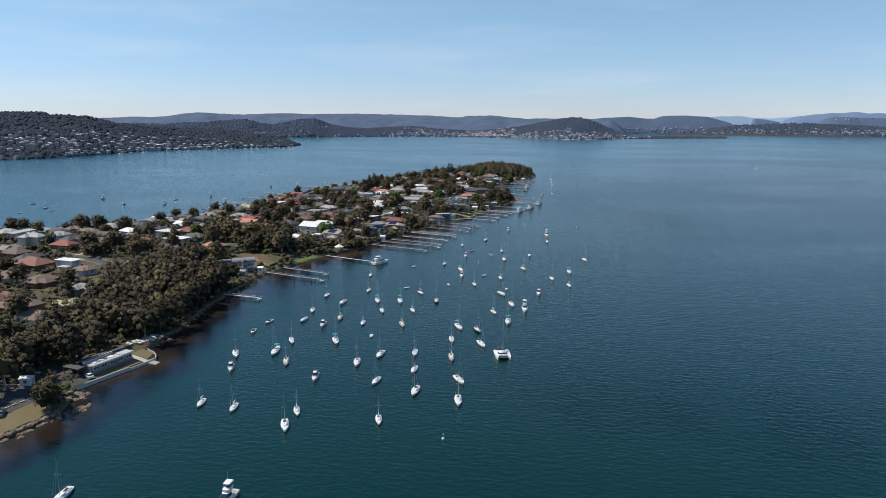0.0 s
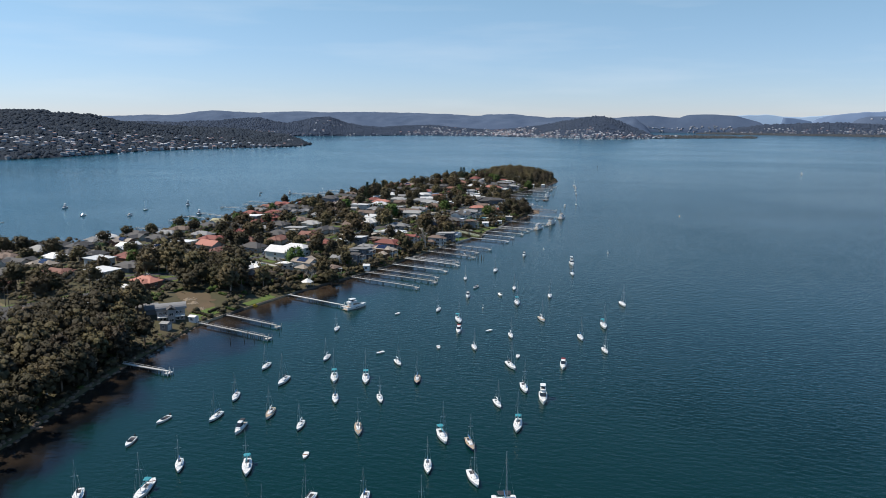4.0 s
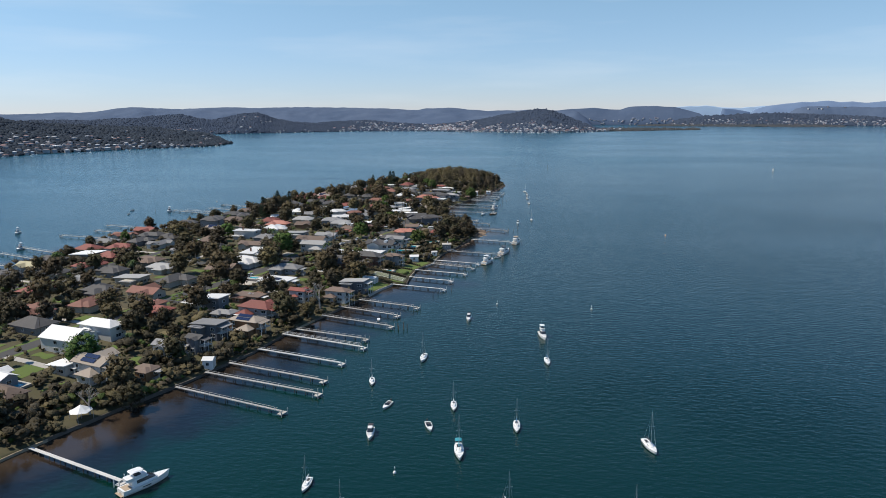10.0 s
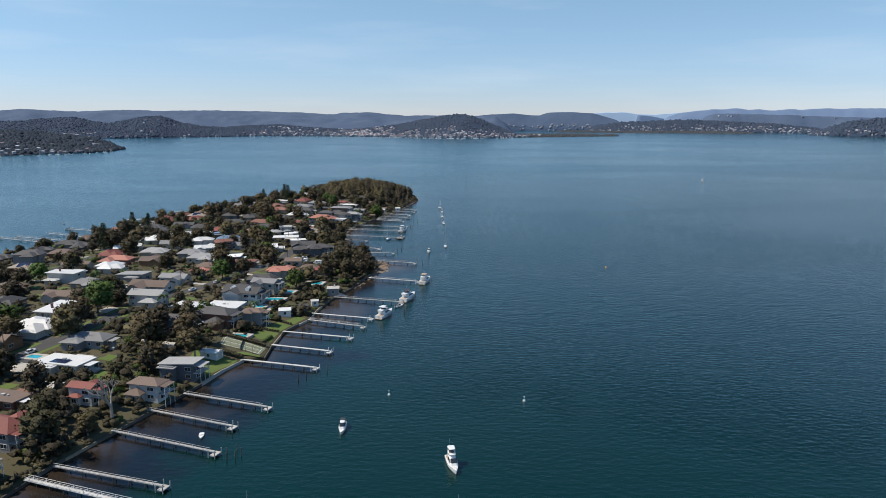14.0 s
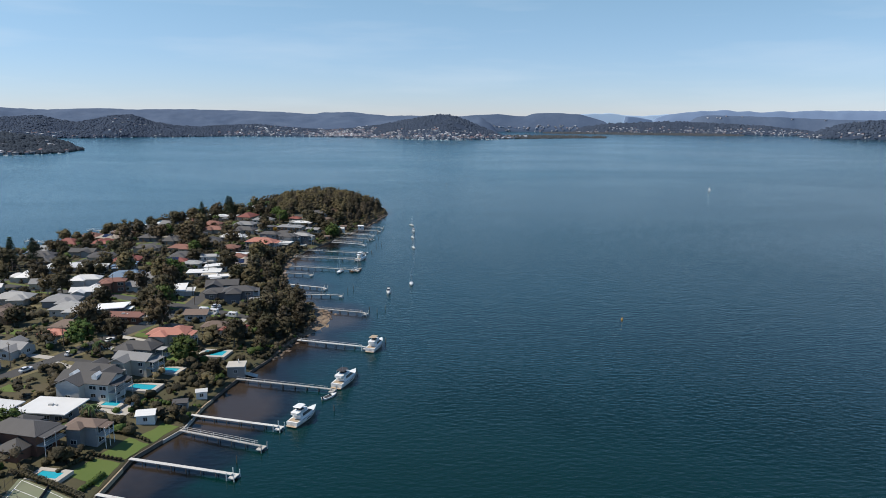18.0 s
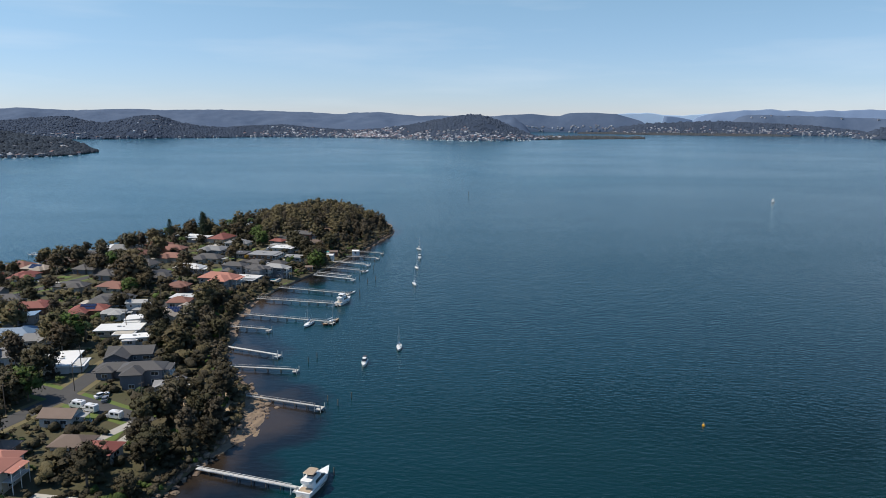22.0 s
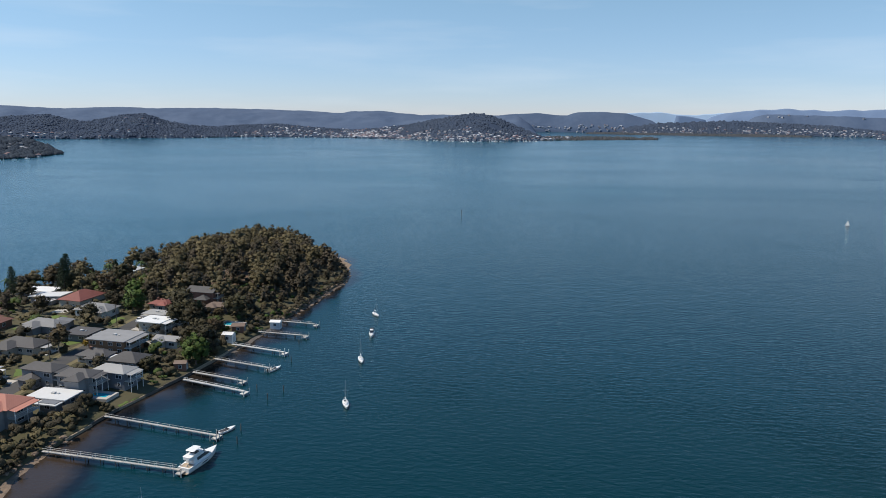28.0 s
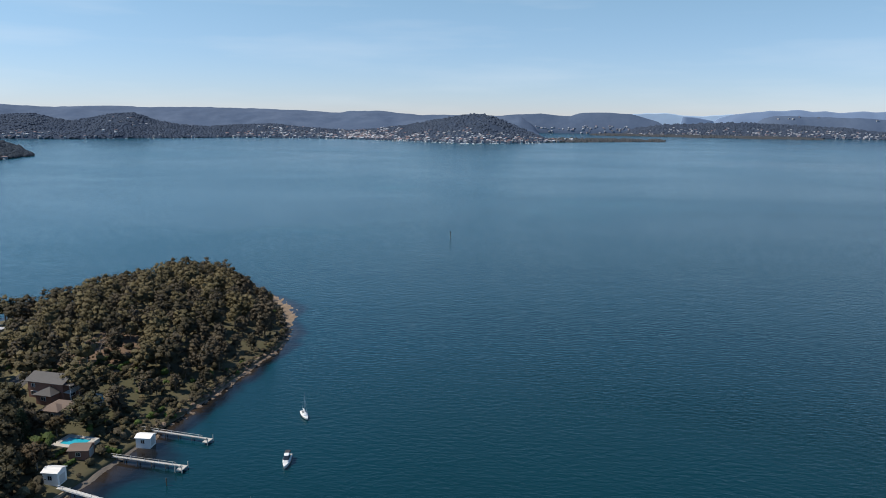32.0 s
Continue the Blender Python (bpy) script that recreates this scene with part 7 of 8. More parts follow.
# ---- marks and mooring piles ----
def lone_piles():
    pm = lathe([(-2, 0.15), (1.9, 0.14), (1.95, 0.16), (2.1, 0.03)]).mesh("mooring_post")
    rnd = random.Random(9)
    spots = [(-137, 356), (-139, 362), (-141, 352), (-133, 357), (-128, 369), (-79, 549), (-77, 551), (-76, 547), (-78, 546), (-75, 549), (-74, 604), (-72, 607), (-66, 613), (-52, 803), (-48, 800), (-45, 806), (-68, 838), (-66, 843),
             (-68, 934), (-70, 942), (-73, 930), (-76, 972), (-70, 965), (-67, 972), (-76, 1020), (-73, 1000), (-47, 690), (-45, 722), (-39, 757), (-66, 656), (-340, 880), (-385, 868), (-310, 975), (-300, 985)]
    for i, (x, y) in enumerate(spots):
        g = part("mooring_post", pm, M["pile"])
        g.matrix_basis = pose(x, y, 0)
        tagged(g, "dark timber mooring post standing in the water", "post", "mooring posts")
    for x, y, m, lab in ((62.5, 795, "orange", "orange spherical mooring buoy"), (-19, 183, "white", "small white mooring buoy"), (2.5, 589.5, "white", "small white mooring buoy"), (-41, 592, "white", "small white mooring buoy"), (-52, 430, "white", "small white mooring buoy")):
        e = thing("buoy", lab, "buoy", "mooring buoys")
        e.matrix_basis = pose(x, y, 0)
        rows = [(-0.35, 0.2), (-0.1, 0.42), (0.2, 0.45), (0.5, 0.3), (0.62, 0.1)]
        g = Geo()
        for z, r in rows:
            g.v += [(r * math.cos(a), r * math.sin(a), z) for a in np.linspace(0, 6.283, 11)[:-1]]
        g.f = [(r * 10 + i, r * 10 + (i + 1) % 10, (r + 1) * 10 + (i + 1) % 10, (r + 1) * 10 + i) for r in range(4) for i in range(10)] + [tuple(range(40, 50))]
        part("float", g, M[m], e, smooth=True)
        part("staff", Geo().tube((0, 0, 0.5), (0, 0, 1.6 if m == "white" else 0.95), 0.05, 0.04, 6), M["alloy"], e)
        part("top_mark", Geo().tube((0, 0, 1.4 if m == "white" else 0.95), (0, 0, 1.8 if m == "white" else 1.1), 0.16, 0.05, 6), M[m], e)
    e = thing("channel_marker", "dark channel marker post out on the bay", "marker")
    e.matrix_basis = pose(-35.7, 1393, 0)
    part("post", Geo().tube((0, 0, -2), (0, 0, 5), 0.2, 0.18, 8), M["pile"], e)
    part("board", Geo().box(-0.6, -0.05, 4.2, 0.6, 0.05, 5.4), M["canvas_dark"], e)


lone_piles()


# ---- pools ----
VIEWS = []


def pool(x, y, w, d, turn):
    e = thing("swimming_pool", "turquoise swimming pool with a pale paved surround", "pool", "garden pools")
    z = max(ground_z(x + a, y + b) for a in (-w / 2, 0, w / 2) for b in (-d / 2, 0, d / 2)) + 0.12
    e.matrix_basis = pose(x, y, z, 0, 0, turn)
    m = 1.5
    g = Geo().box(-w / 2 - m, -d / 2 - m, -1, w / 2 + m, -d / 2, 0.15).box(-w / 2 - m, d / 2, -1, w / 2 + m, d / 2 + m, 0.15)
    g.box(-w / 2 - m, -d / 2, -1, -w / 2, d / 2, 0.15).box(w / 2, -d / 2, -1, w / 2 + m, d / 2, 0.15)
    part("coping", g, M["path"], e)
    part("pool_water", Geo().box(-w / 2, -d / 2, -0.6, w / 2, d / 2, 0.02), M["pool"], e)
    FOOT.append((x, y, radians(turn), -w / 2 - m, -d / 2 - m, w / 2 + m, d / 2 + m))
    VIEWS.append((x, y, max(w, d) * 0.6))


for x, y, w, d in ((-107.5, 642.4, 6, 3), (-110, 698, 8, 4), (-113, 684, 5, 3.5), (-108, 714, 6, 3.5), (-99, 731.7, 8, 5), (-121.5, 957, 6, 3), (-104, 590, 4, 2.5), (-109, 1034, 7, 4), (-118, 1060, 5, 3), (-170, 608, 5, 3), (-184, 458, 6, 3.5)):
    pool(x, y, w, d, axis_turn(y))


# ---- sheds, club and shore buildings ----
def shed(x, y, w, d, h, turn, roof, wall, label, z=None, flat=False):
    e = thing("boat_shed", label, "shed", "sheds by the water")
    e.matrix_basis = pose(x, y, ground_z(x, y) if z is None else z, 0, 0, turn)
    part("wall", Geo().box(-w / 2, -d / 2, -1.5, w / 2, d / 2, h), M[wall], e)
    g = Geo()
    if flat:
        g.box(-w / 2 - 0.35, -d / 2 - 0.35, h, w / 2 + 0.35, d / 2 + 0.35, h + 0.3)
        part("flue", Geo().tube((w * 0.1, d * 0.2, h + 0.3), (w * 0.1, d * 0.2, h + 1.6), 0.22, 0.2, 8), M["white"], e)
        part("ramp", Geo().add([(w / 2 + 0.1, -d * 0.1, 0.1), (w / 2 + 5.5, -d * 0.1, -1.6), (w / 2 + 5.5, d * 0.45, -1.6), (w / 2 + 0.1, d * 0.45, 0.1), (w / 2 + 0.1, -d * 0.1, 0.0), (w / 2 + 5.5, -d * 0.1, -1.75), (w / 2 + 5.5, d * 0.45, -1.75), (w / 2 + 0.1, d * 0.45, 0.0)],
                                [(0, 1, 2, 3), (7, 6, 5, 4), (0, 4, 5, 1), (1, 5, 6, 2), (2, 6, 7, 3), (3, 7, 4, 0)]), M["deck"], e)
    else:
        gable_roof(g, -w / 2, -d / 2, w / 2, d / 2, h + 0.14, d * 0.2, 0.3, 0.12)
    part("roof", g, M["path"] if flat else ROOF[roof], e)
    if not flat:
        part("gable", Geo().add([(q, yy, zz) for q in (-w / 2, w / 2) for yy, zz in ((-d / 2, h), (d / 2, h), (0, h + d * 0.18))], [(0, 2, 1), (3, 4, 5), (0, 1, 4, 3), (1, 2, 5, 4), (2, 0, 3, 5)]), M[wall], e)
    part("door", Geo().box(w / 2 - 0.02, -d * 0.3, 0.05, w / 2 + 0.05, d * 0.3, min(2.3, h - 0.15)), M["gutter"], e)
    add_window(e, 0, -d / 2 - 0.045, h * 0.6, 0, 1.2, 1.3 if h > 2.4 else 1.2)
    HOUSES.append((x, y, max(w, d)))
    FOOT.append((x, y, radians(turn), -w / 2, -d / 2, w / 2, d / 2))
    VIEWS.append((x, y, max(w, d) * 0.5))


shed(-92, 1040, 4.2, 3.2, 2.4, 0, "W", "white", "white floating boathouse by a jetty", 0.6)
shed(-85.5, 716, 5.5, 5.5, 3.6, 10, "G", "grey_wall", "grey concrete boathouse with a flat pale roof at the seawall", None, True)
shed(-90, 695.4, 3.2, 2.8, 2.3, 20, "W", "white", "small white garden shed behind the seawall")
shed(-110, 619, 7, 4, 2.3, -15, "W", "white", "white garage shed beside the lawn")
shed(-173.5, 356, 3.4, 3.4, 3, 0, "G", "grey_wall", "small pale boathouse at the foot of the slope")
shed(-93, 686.5, 4, 3.2, 2.3, 15, "D", "slate_wall", "dark garden shed among hedges")
shed(-98.7, 676, 5, 4.5, 2.6, 15, "W", "white", "open white garden pavilion")
shed(-103, 1016, 4, 3.6, 3.2, 0, "W", "white", "small white boathouse above the rocks")
shed(-104, 1029, 5, 4.5, 2.4, 10, "b", "brick", "low hut with a brown roof above the rocks")
shed(-108, 985, 4, 3.5, 2.5, 10, "b", "brick", "small brick boathouse with a red-brown roof")
shed(-134, 491, 3.5, 4, 3, 10, "W", "white", "small white boathouse with a peaked roof")
shed(-170, 370.5, 3, 3, 2.4, 0, "W", "white", "small white pump house beside the jetty")
shed(-161, 187, 3.5, 3, 2.4, 20, "W", "white", "small white kiosk in the car park")


def marquee(x, y):
    e = thing("marquee", "white peaked shade sail tent on a terrace", "tent")
    e.matrix_basis = pose(x, y, ground_z(x, y), 0, 0, 20)
    n, r = 8, 3.3
    g = Geo()
    g.v.append((0, 0, 4.4))
    for k, (rr, z) in enumerate(((0.35, 3.7), (0.7, 3.0), (1.0, 2.7))):
        g.v += [(r * rr * math.cos(6.283 * i / n), r * rr * math.sin(6.283 * i / n), z - (0.25 if k == 2 and i % 2 else 0)) for i in range(n)]
    g.f = [(0, 1 + i, 1 + (i + 1) % n) for i in range(n)] + [(1 + k * n + i, 1 + k * n + n + i, 1 + k * n + n + (i + 1) % n, 1 + k * n + (i + 1) % n) for k in (0, 1) for i in range(n)]
    part("canopy", g, M["white"], e)
    pm = shared("tent_pole", lambda: Geo().tube((0, 0, -0.5), (0, 0, 2.7), 0.06, None, 6).mesh("pole"))
    for i in range(0, n, 2):
        part("pole", pm, M["alloy"], e, at=pose(r * math.cos(6.283 * i / n), r * math.sin(6.283 * i / n), 0))
    part("mast", Geo().tube((0, 0, -0.5), (0, 0, 4.4), 0.08, None, 6), M["alloy"], e)
    HOUSES.append((x, y, 8))
    FOOT.append((x, y, 0, -5, -5, 5, 5))
    VIEWS.append((x, y, 5))


marquee(-150.5, 445)


def clubhouse():
    e = thing("clubhouse", "long low clubhouse with dark back roof and pale terrace roof", "building")
    x, y = -150.4, 211.3
    e.matrix_basis = pose(x, y, ground_z(x, y), 0, 0, -11.2)
    part("wall", Geo().box(-4.4, -9.8, -1.5, 4.5, 7.8, 2.6), M["slate_wall"], e)
    part("terrace_roof", Geo().box(0.4, -9.4, 2.6, 4.95, 3.2, 2.8), M["path"], e)
    part("end_roof", Geo().box(-0.6, 3.3, 2.6, 5.0, 8.3, 3.05), M["gutter"], e)
    part("fascia", Geo().box(4.95, -9.4, 2.45, 5.05, 8.3, 2.95), M["white"], e)
    part("clerestory", Geo().box(-0.2, -9.4, 2.6, 0.38, 3.25, 3.75), M["gutter"], e)
    part("back_roof", Geo().add([(-4.9, -10.2, 2.7), (0.7, -10.2, 3.85), (0.7, 8.6, 3.85), (-4.9, 12.4, 2.7), (-4.9, -10.2, 2.5), (0.7, -10.2, 3.65), (0.7, 8.6, 3.65), (-4.9, 12.4, 2.5)],
                                [(0, 1, 2, 3), (7, 6, 5, 4), (0, 4, 5, 1), (1, 5, 6, 2), (2, 6, 7, 3), (3, 7, 4, 0)]), ROOF["D"], e)
    part("porch_roof", Geo().box(-4.6, -13.6, 2.5, 2.6, -9.85, 2.68), ROOF["D"], e)
    for q in (-4.3, 2.3):
        part("post", Geo().box(q - 0.09, -13.4, -1.0, q + 0.09, -13.2, 2.5), M["pile"], e)
    for i in range(3):
        part("skylight", Geo().box(1.6, -7.6 + 3.6 * i, 2.8, 3.4, -5.9 + 3.6 * i, 3.0), M["white"], e)
    for i in range(5):
        add_window(e, 4.545, -7.6 + 3.5 * i, 1.4, 90, 2.4, 1.3)
    HOUSES.append((x, y, 16))
    FOOT.append((x, y, radians(-11.2), -5.2, -14, 5.4, 12.6))


clubhouse()


def vault(g, x0, x1, y0, y1, z, rise, n=9):
    """A barrel roof with its axis along x."""
    k = len(g.v)
    for x in (x0, x1):
        for t in (0.0, 0.14):
            g.v += [(x, (y0 + y1) / 2 - math.cos(math.pi * i / (n - 1)) * ((y1 - y0) / 2 + t), z + math.sin(math.pi * i / (n - 1)) * rise + t) for i in range(n)]
    a, b, c, d = k, k + n, k + 2 * n, k + 3 * n
    for i in range(n - 1):
        g.f += [(b + i, d + i, d + i + 1, b + i + 1), (a + i, a + i + 1, c + i + 1, c + i), (a + i, b + i, b + i + 1, a + i + 1), (c + i, c + i + 1, d + i + 1, d + i)]
    g.f += [(a, c, d, b), (a + n - 1, b + n - 1, d + n - 1, c + n - 1), tuple(range(a, a + n)), tuple(range(c, c + n))[::-1]]


def vaulted_house():
    e = thing("house", "two-storey grey house with curved barrel roofs above the water", "house", "houses of the peninsula")
    x, y, turn = -181, 370, 38
    e.matrix_basis = pose(x, y, ground_z(x, y) - 0.8, 0, 0, turn)
    for cx, cy, w, d, h in ((0, 0, 11.5, 6.0, 5.6), (-5.5, 8.5, 9, 4.6, 3.6), (-9.5, 14.5, 8.5, 4.4, 3.2)):
        part("wall", Geo().box(cx - w / 2, cy - d / 2, -2, cx + w / 2, cy + d / 2, h), M["grey_wall"], e)
        g = Geo()
        vault(g, cx - w / 2 - 0.6, cx + w / 2 + 0.8, cy - d / 2 - 0.4, cy + d / 2 + 0.4, h, d * 0.34)
        part("barrel_roof", g, ROOF["g"], e, smooth=False)
    g = Geo()
    gable_roof(g, -2, -1.6, 2, 1.6, 6.3, 1.3, 0.3)
    part("porch_roof", Geo().add([(q, -p - 4.4, r) for p, q, r in g.v], [f[::-1] for f in g.f]), ROOF["D"], e)
    part("bay", Geo().box(-1.5, -6.2, -2, 1.5, -3.02, 6.2), M["grey_wall"], e)
    part("balcony", Geo().box(-5.6, -5.2, 2.7, -1.6, -3.02, 2.9).box(1.6, -5.2, 2.7, 5.6, -3.02, 2.9), M["white"], e)
    part("railing", Geo().box(-5.6, -5.2, 3.6, -1.6, -5.1, 3.7).box(1.6, -5.2, 3.6, 5.6, -5.1, 3.7), M["white"], e)
    for s in (1.5, 4.2):
        for q in (-4.3, -2.6, 2.6, 4.3):
            add_window(e, q, -3.045, s, 0, 1.2, 1.3)
        add_window(e, 0, -6.245, s, 0, 1.8, 1.3)
        add_window(e, 5.795, 0, s, 90, 2.4, 1.3)
    HOUSES.append((x, y, 13))
    HOUSES.append((x - 9, y + 8, 10))
    FOOT.append((x, y, radians(turn), -14, -7, 8, 17))
    VIEWS.append((x, y, 8))
    VIEWS.append((-179, 385, 8))


vaulted_house()


def stored_dinghies():
    """Tenders and kayaks left on the rocks beside the club."""
    rnd = random.Random(4)
    kinds = [dinghy(3.0, "small white tender stored on the rocks"), dinghy(3.4, "small blue kayak stored on the rocks", "canvas_blue"), dinghy(2.8, "small orange dinghy stored on the rocks", "orange")]
    for k in kinds:
        k["group"] = "stored dinghies"
    for i in range(22):
        u = i / 21
        x, y = -155.5 + 2.4 * u + rnd.uniform(-1.4, 1.4), 233 + 13 * u + rnd.uniform(-1, 1)
        m = pose(x, y, ground_z(x, y) + 0.2, 0, 0, 70 + rnd.uniform(-25, 25))
        k = kinds[i % 3 if i < 3 else rnd.choice((0, 0, 0, 1, 2))]
        if i < 3:
            k.matrix_basis = m
        else:
            copy_thing(k, m)


def boat_ramp():
    """The concrete slip beside the club terrace."""
    rows = [(-139.7, 1.0), (-137.4, 0.45), (-134.6, -0.25)]
    g = Geo()
    for dz in (0, -0.9):
        g.v += [(x, y + (x + 139.7) * 0.16, z + dz) for x, z in rows for y in (218.4, 221.4)]
    for k in (0, 2):
        g.f += [(k, k + 1, k + 3, k + 2), (k + 6, k + 8, k + 9, k + 7), (k, k + 2, k + 8, k + 6), (k + 1, k + 7, k + 9, k + 3)]
    g.f += [(0, 6, 7, 1), (4, 5, 11, 10)]
    tagged(part("boat_ramp", g, M["concrete"]), "short concrete boat ramp stained by the tide", "ramp", kind="structure")


def kerb_blocks():
    """Low concrete blocks round the car park."""
    me = shared("kerb_block", lambda: Geo().prism([(-0.9, -0.2), (0.9, -0.2), (0.96, 0), (0.9, 0.2), (-0.9, 0.2), (-0.96, 0)], -0.2, 0.32).mesh("kerb_block"))
    for i in range(11):
        x, y = (-152.6 + 0.30 * i, 163.5 + 2.75 * i) if i < 7 else (-166.5 + 1.4 * (i - 7), 177 + 2.9 * (i - 7))
        e = part("kerb_block", me, M["path"], at=pose(x, y, ground_z(x, y) + 0.1, 0, 0, 82 if i < 7 else 65))
        tagged(e, "low pale concrete block edging the car park", "kerb", "car park blocks")


stored_dinghies()
boat_ramp()
kerb_blocks()
VIEWS += [(-155, 236, 4), (-153, 244, 4), (-146, 226, 5), (-156, 176, 8), (-146, 163, 7)]


# ---- rocks ----
def rocks(spots, label, seed, material, high=1.0):
    rnd = random.Random(seed)
    g = Geo()
    for x, y, r, n in spots:
        for _ in range(n):
            px, py = x + rnd.gauss(0, r), y + rnd.gauss(0, r * 1.4)
            s = rnd.uniform(0.35, 1.1)
            z = max(0.0, min(high, ground_z(px, py)))
            k = len(g.v)
            for zz, rr in ((-0.6, 0.9), (0.15, 1.0), (0.5, 0.55)):
                for i in range(6):
                    a = 1.047 * i + zz
                    q = s * rr * rnd.uniform(0.7, 1.2)
                    g.v.append((px + q * math.cos(a), py + q * math.sin(a) * 1.2, z + s * zz * 0.8))
            g.f += [(k + r6 * 6 + i, k + r6 * 6 + (i + 1) % 6, k + r6 * 6 + 6 + (i + 1) % 6, k + r6 * 6 + 6 + i) for r6 in (0, 1) for i in range(6)] + [tuple(k + 12 + i for i in range(6))]
    return tagged(part("shore_rocks", g, material), label, "rocks", kind="stuff")


def shelf(y0, y1, reach, label, seed, rise=0.62, dip=0.3, material=None):
    """A worn rock platform that dips under the water."""
    off = Vector((seed * 9.1, 3.3, 0))
    ny, nx = int((y1 - y0) / 0.9), 22
    g = Geo()
    for j in range(ny + 1):
        y = y0 + (y1 - y0) * j / ny
        edge = math.sin(math.pi * j / ny) ** 0.5
        for i in range(nx + 1):
            u = i / nx
            x = east(y) - 1.5 + (reach * edge * (1 + 0.3 * noise.noise(Vector((y * 0.13, 1, 0)) + off)) + 1.5) * u
            ridge_ = noise.noise(Vector((x * 0.55, y * 0.16, 0)) + off) * 0.28 + noise.noise(Vector((x * 1.6, y * 0.9, 2)) + off) * 0.12
            g.v.append((x, y, rise * (1 - u) ** 1.3 - dip * u ** 2 - (1 - edge) * 0.3 + ridge_))
    w = nx + 1
    g.f = [(j * w + i, j * w + i + 1, (j + 1) * w + i + 1, (j + 1) * w + i) for j in range(ny) for i in range(nx)]
    return tagged(part("rock_shelf", g, material or rock_m), label, "rock", kind="structure")


rock_m = mat("shore_rock", (0.25, 0.18, 0.125), (0.10, 0.077, 0.06), 0.95, 0.6, 5, 0.6, island=0.3)
tan_m = mat("tan_sandstone", (0.30, 0.22, 0.145), (0.13, 0.095, 0.065), 0.95, 0.35, 3, 0.6)
rocks([(-151, 240, 1.5, 40), (-153, 247, 1.5, 30)] + [(east(y) - 0.4, y, 1.0, 13) for y in range(148, 174, 3)] + [(-141.5, 186, 1.2, 26), (-144, 189, 0.9, 12), (-133.5, 178.6, 1.1, 26)], "brown riprap boulders along the foreshore", 1, rock_m)
rocks([(east(y), y, 1.3, 9) for y in range(738, 830, 4)] + [(-71, 774 + 3 * i, 1.6, 7) for i in range(9)], "flat sandstone rocks at the water's edge", 2, rock_m)
rocks([(east(y) - 0.3, y, 1.3, 3 + (y * 7) % 9) for y in range(1045, 1240, 4)], "tumbled sandstone rocks round the point", 3, rock_m)
rocks([(east(y) - 0.2, y, 0.7, 4) for y in range(240, 372, 5)] + [(east(y), y, 0.7, 4) for y in range(835, 935, 5)], "scattered shore rocks under trees", 4, rock_m)
shelf(762, 816, 11, "worn tan sandstone shelf at the water's edge", 1, 0.55, 0.3, tan_m)
shelf(832, 930, 6, "narrow brown rock shelf below the trees", 2)
shelf(1150, 1226, 11, "pale rock shelf round the point", 3, 0.6, 0.25, tan_m)
shelf(1052, 1148, 3.5, "narrow sandstone ledge along the point", 4)
shelf(985, 1050, 4.5, "dark rock bed beside the jetties", 5, 0.45, 0.35, M["shaded_wet_stone"])
rocks([(-185, 392.5, 1.0, 26), (-189, 397, 1.2, 14), (-177, 386, 1.0, 20)], "heap of pale loose stone on the cleared slope", 5, M["stone"], 9)


# ---- cars and street poles ----
def car(x, y, turn, paint, label):
    e = thing("car", label, "car", "parked cars")
    e.matrix_basis = pose(x, y, ground_z(x, y) + 0.08, 0, 0, turn)
    part("body", loft([(0.25, 0.88, -2.2, 2.2), (0.75, 0.9, -2.25, 2.25), (0.95, 0.86, -2.2, 2.1)]), M[paint], e)
    part("cabin", loft([(0.95, 0.82, -1.7, 1.0), (1.45, 0.66, -1.3, 0.3), (1.5, 0.6, -1.2, 0.2)]), M["glass"], e)
    part("roof", loft([(1.46, 0.68, -1.3, 0.3), (1.53, 0.6, -1.2, 0.2)]), M[paint], e)
    tyre = shared("tyre", lambda: Geo().tube((-0.1, 0, 0), (0.1, 0, 0), 0.32, None, 10).mesh("tyre"))
    rim = shared("rim", lambda: Geo().tube((-0.11, 0, 0), (0.11, 0, 0), 0.18, None, 8).mesh("rim"))
    for a in (-0.8, 0.8):
        for b in (-1.35, 1.35):
            w = part("wheel", tyre, M["rubber"], e, at=pose(a, b, 0.32))
            part("rim", rim, M["alloy"], w)


def van(x, y, turn, label):
    e = thing("van", label, "van", "vans on the street")
    e.matrix_basis = pose(x, y, ground_z(x, y) + 0.1, 0, 0, turn)
    part("body", loft([(0.35, 0.98, -2.5, 2.6), (1.1, 1.0, -2.55, 2.65), (1.3, 0.98, -2.55, 2.2), (2.2, 0.9, -2.45, 1.5), (2.32, 0.8, -2.3, 1.3)]), M["car_white"], e)
    part("windscreen", loft([(1.3, 0.9, 1.9, 2.24), (2.05, 0.82, 1.4, 1.68)]), M["glass"], e)
    side = shared("van_window", lambda: Geo().box(-0.99, -0.5, 1.35, 0.99, 0.5, 1.9).mesh("side_window"))
    for b in (-1.3, 0.3):
        part("side_window", side, M["glass"], e, at=pose(0, b, 0))
    part("roof_box", Geo().box(-0.4, -1.6, 2.3, 0.4, -0.6, 2.5), M["gutter"], e)
    for a in (-0.88, 0.88):
        for b in (-1.6, 1.7):
            w = part("wheel", shared("tyre", None), M["rubber"], e, at=pose(a, b, 0.32))
            part("rim", shared("rim", None), M["alloy"], w)


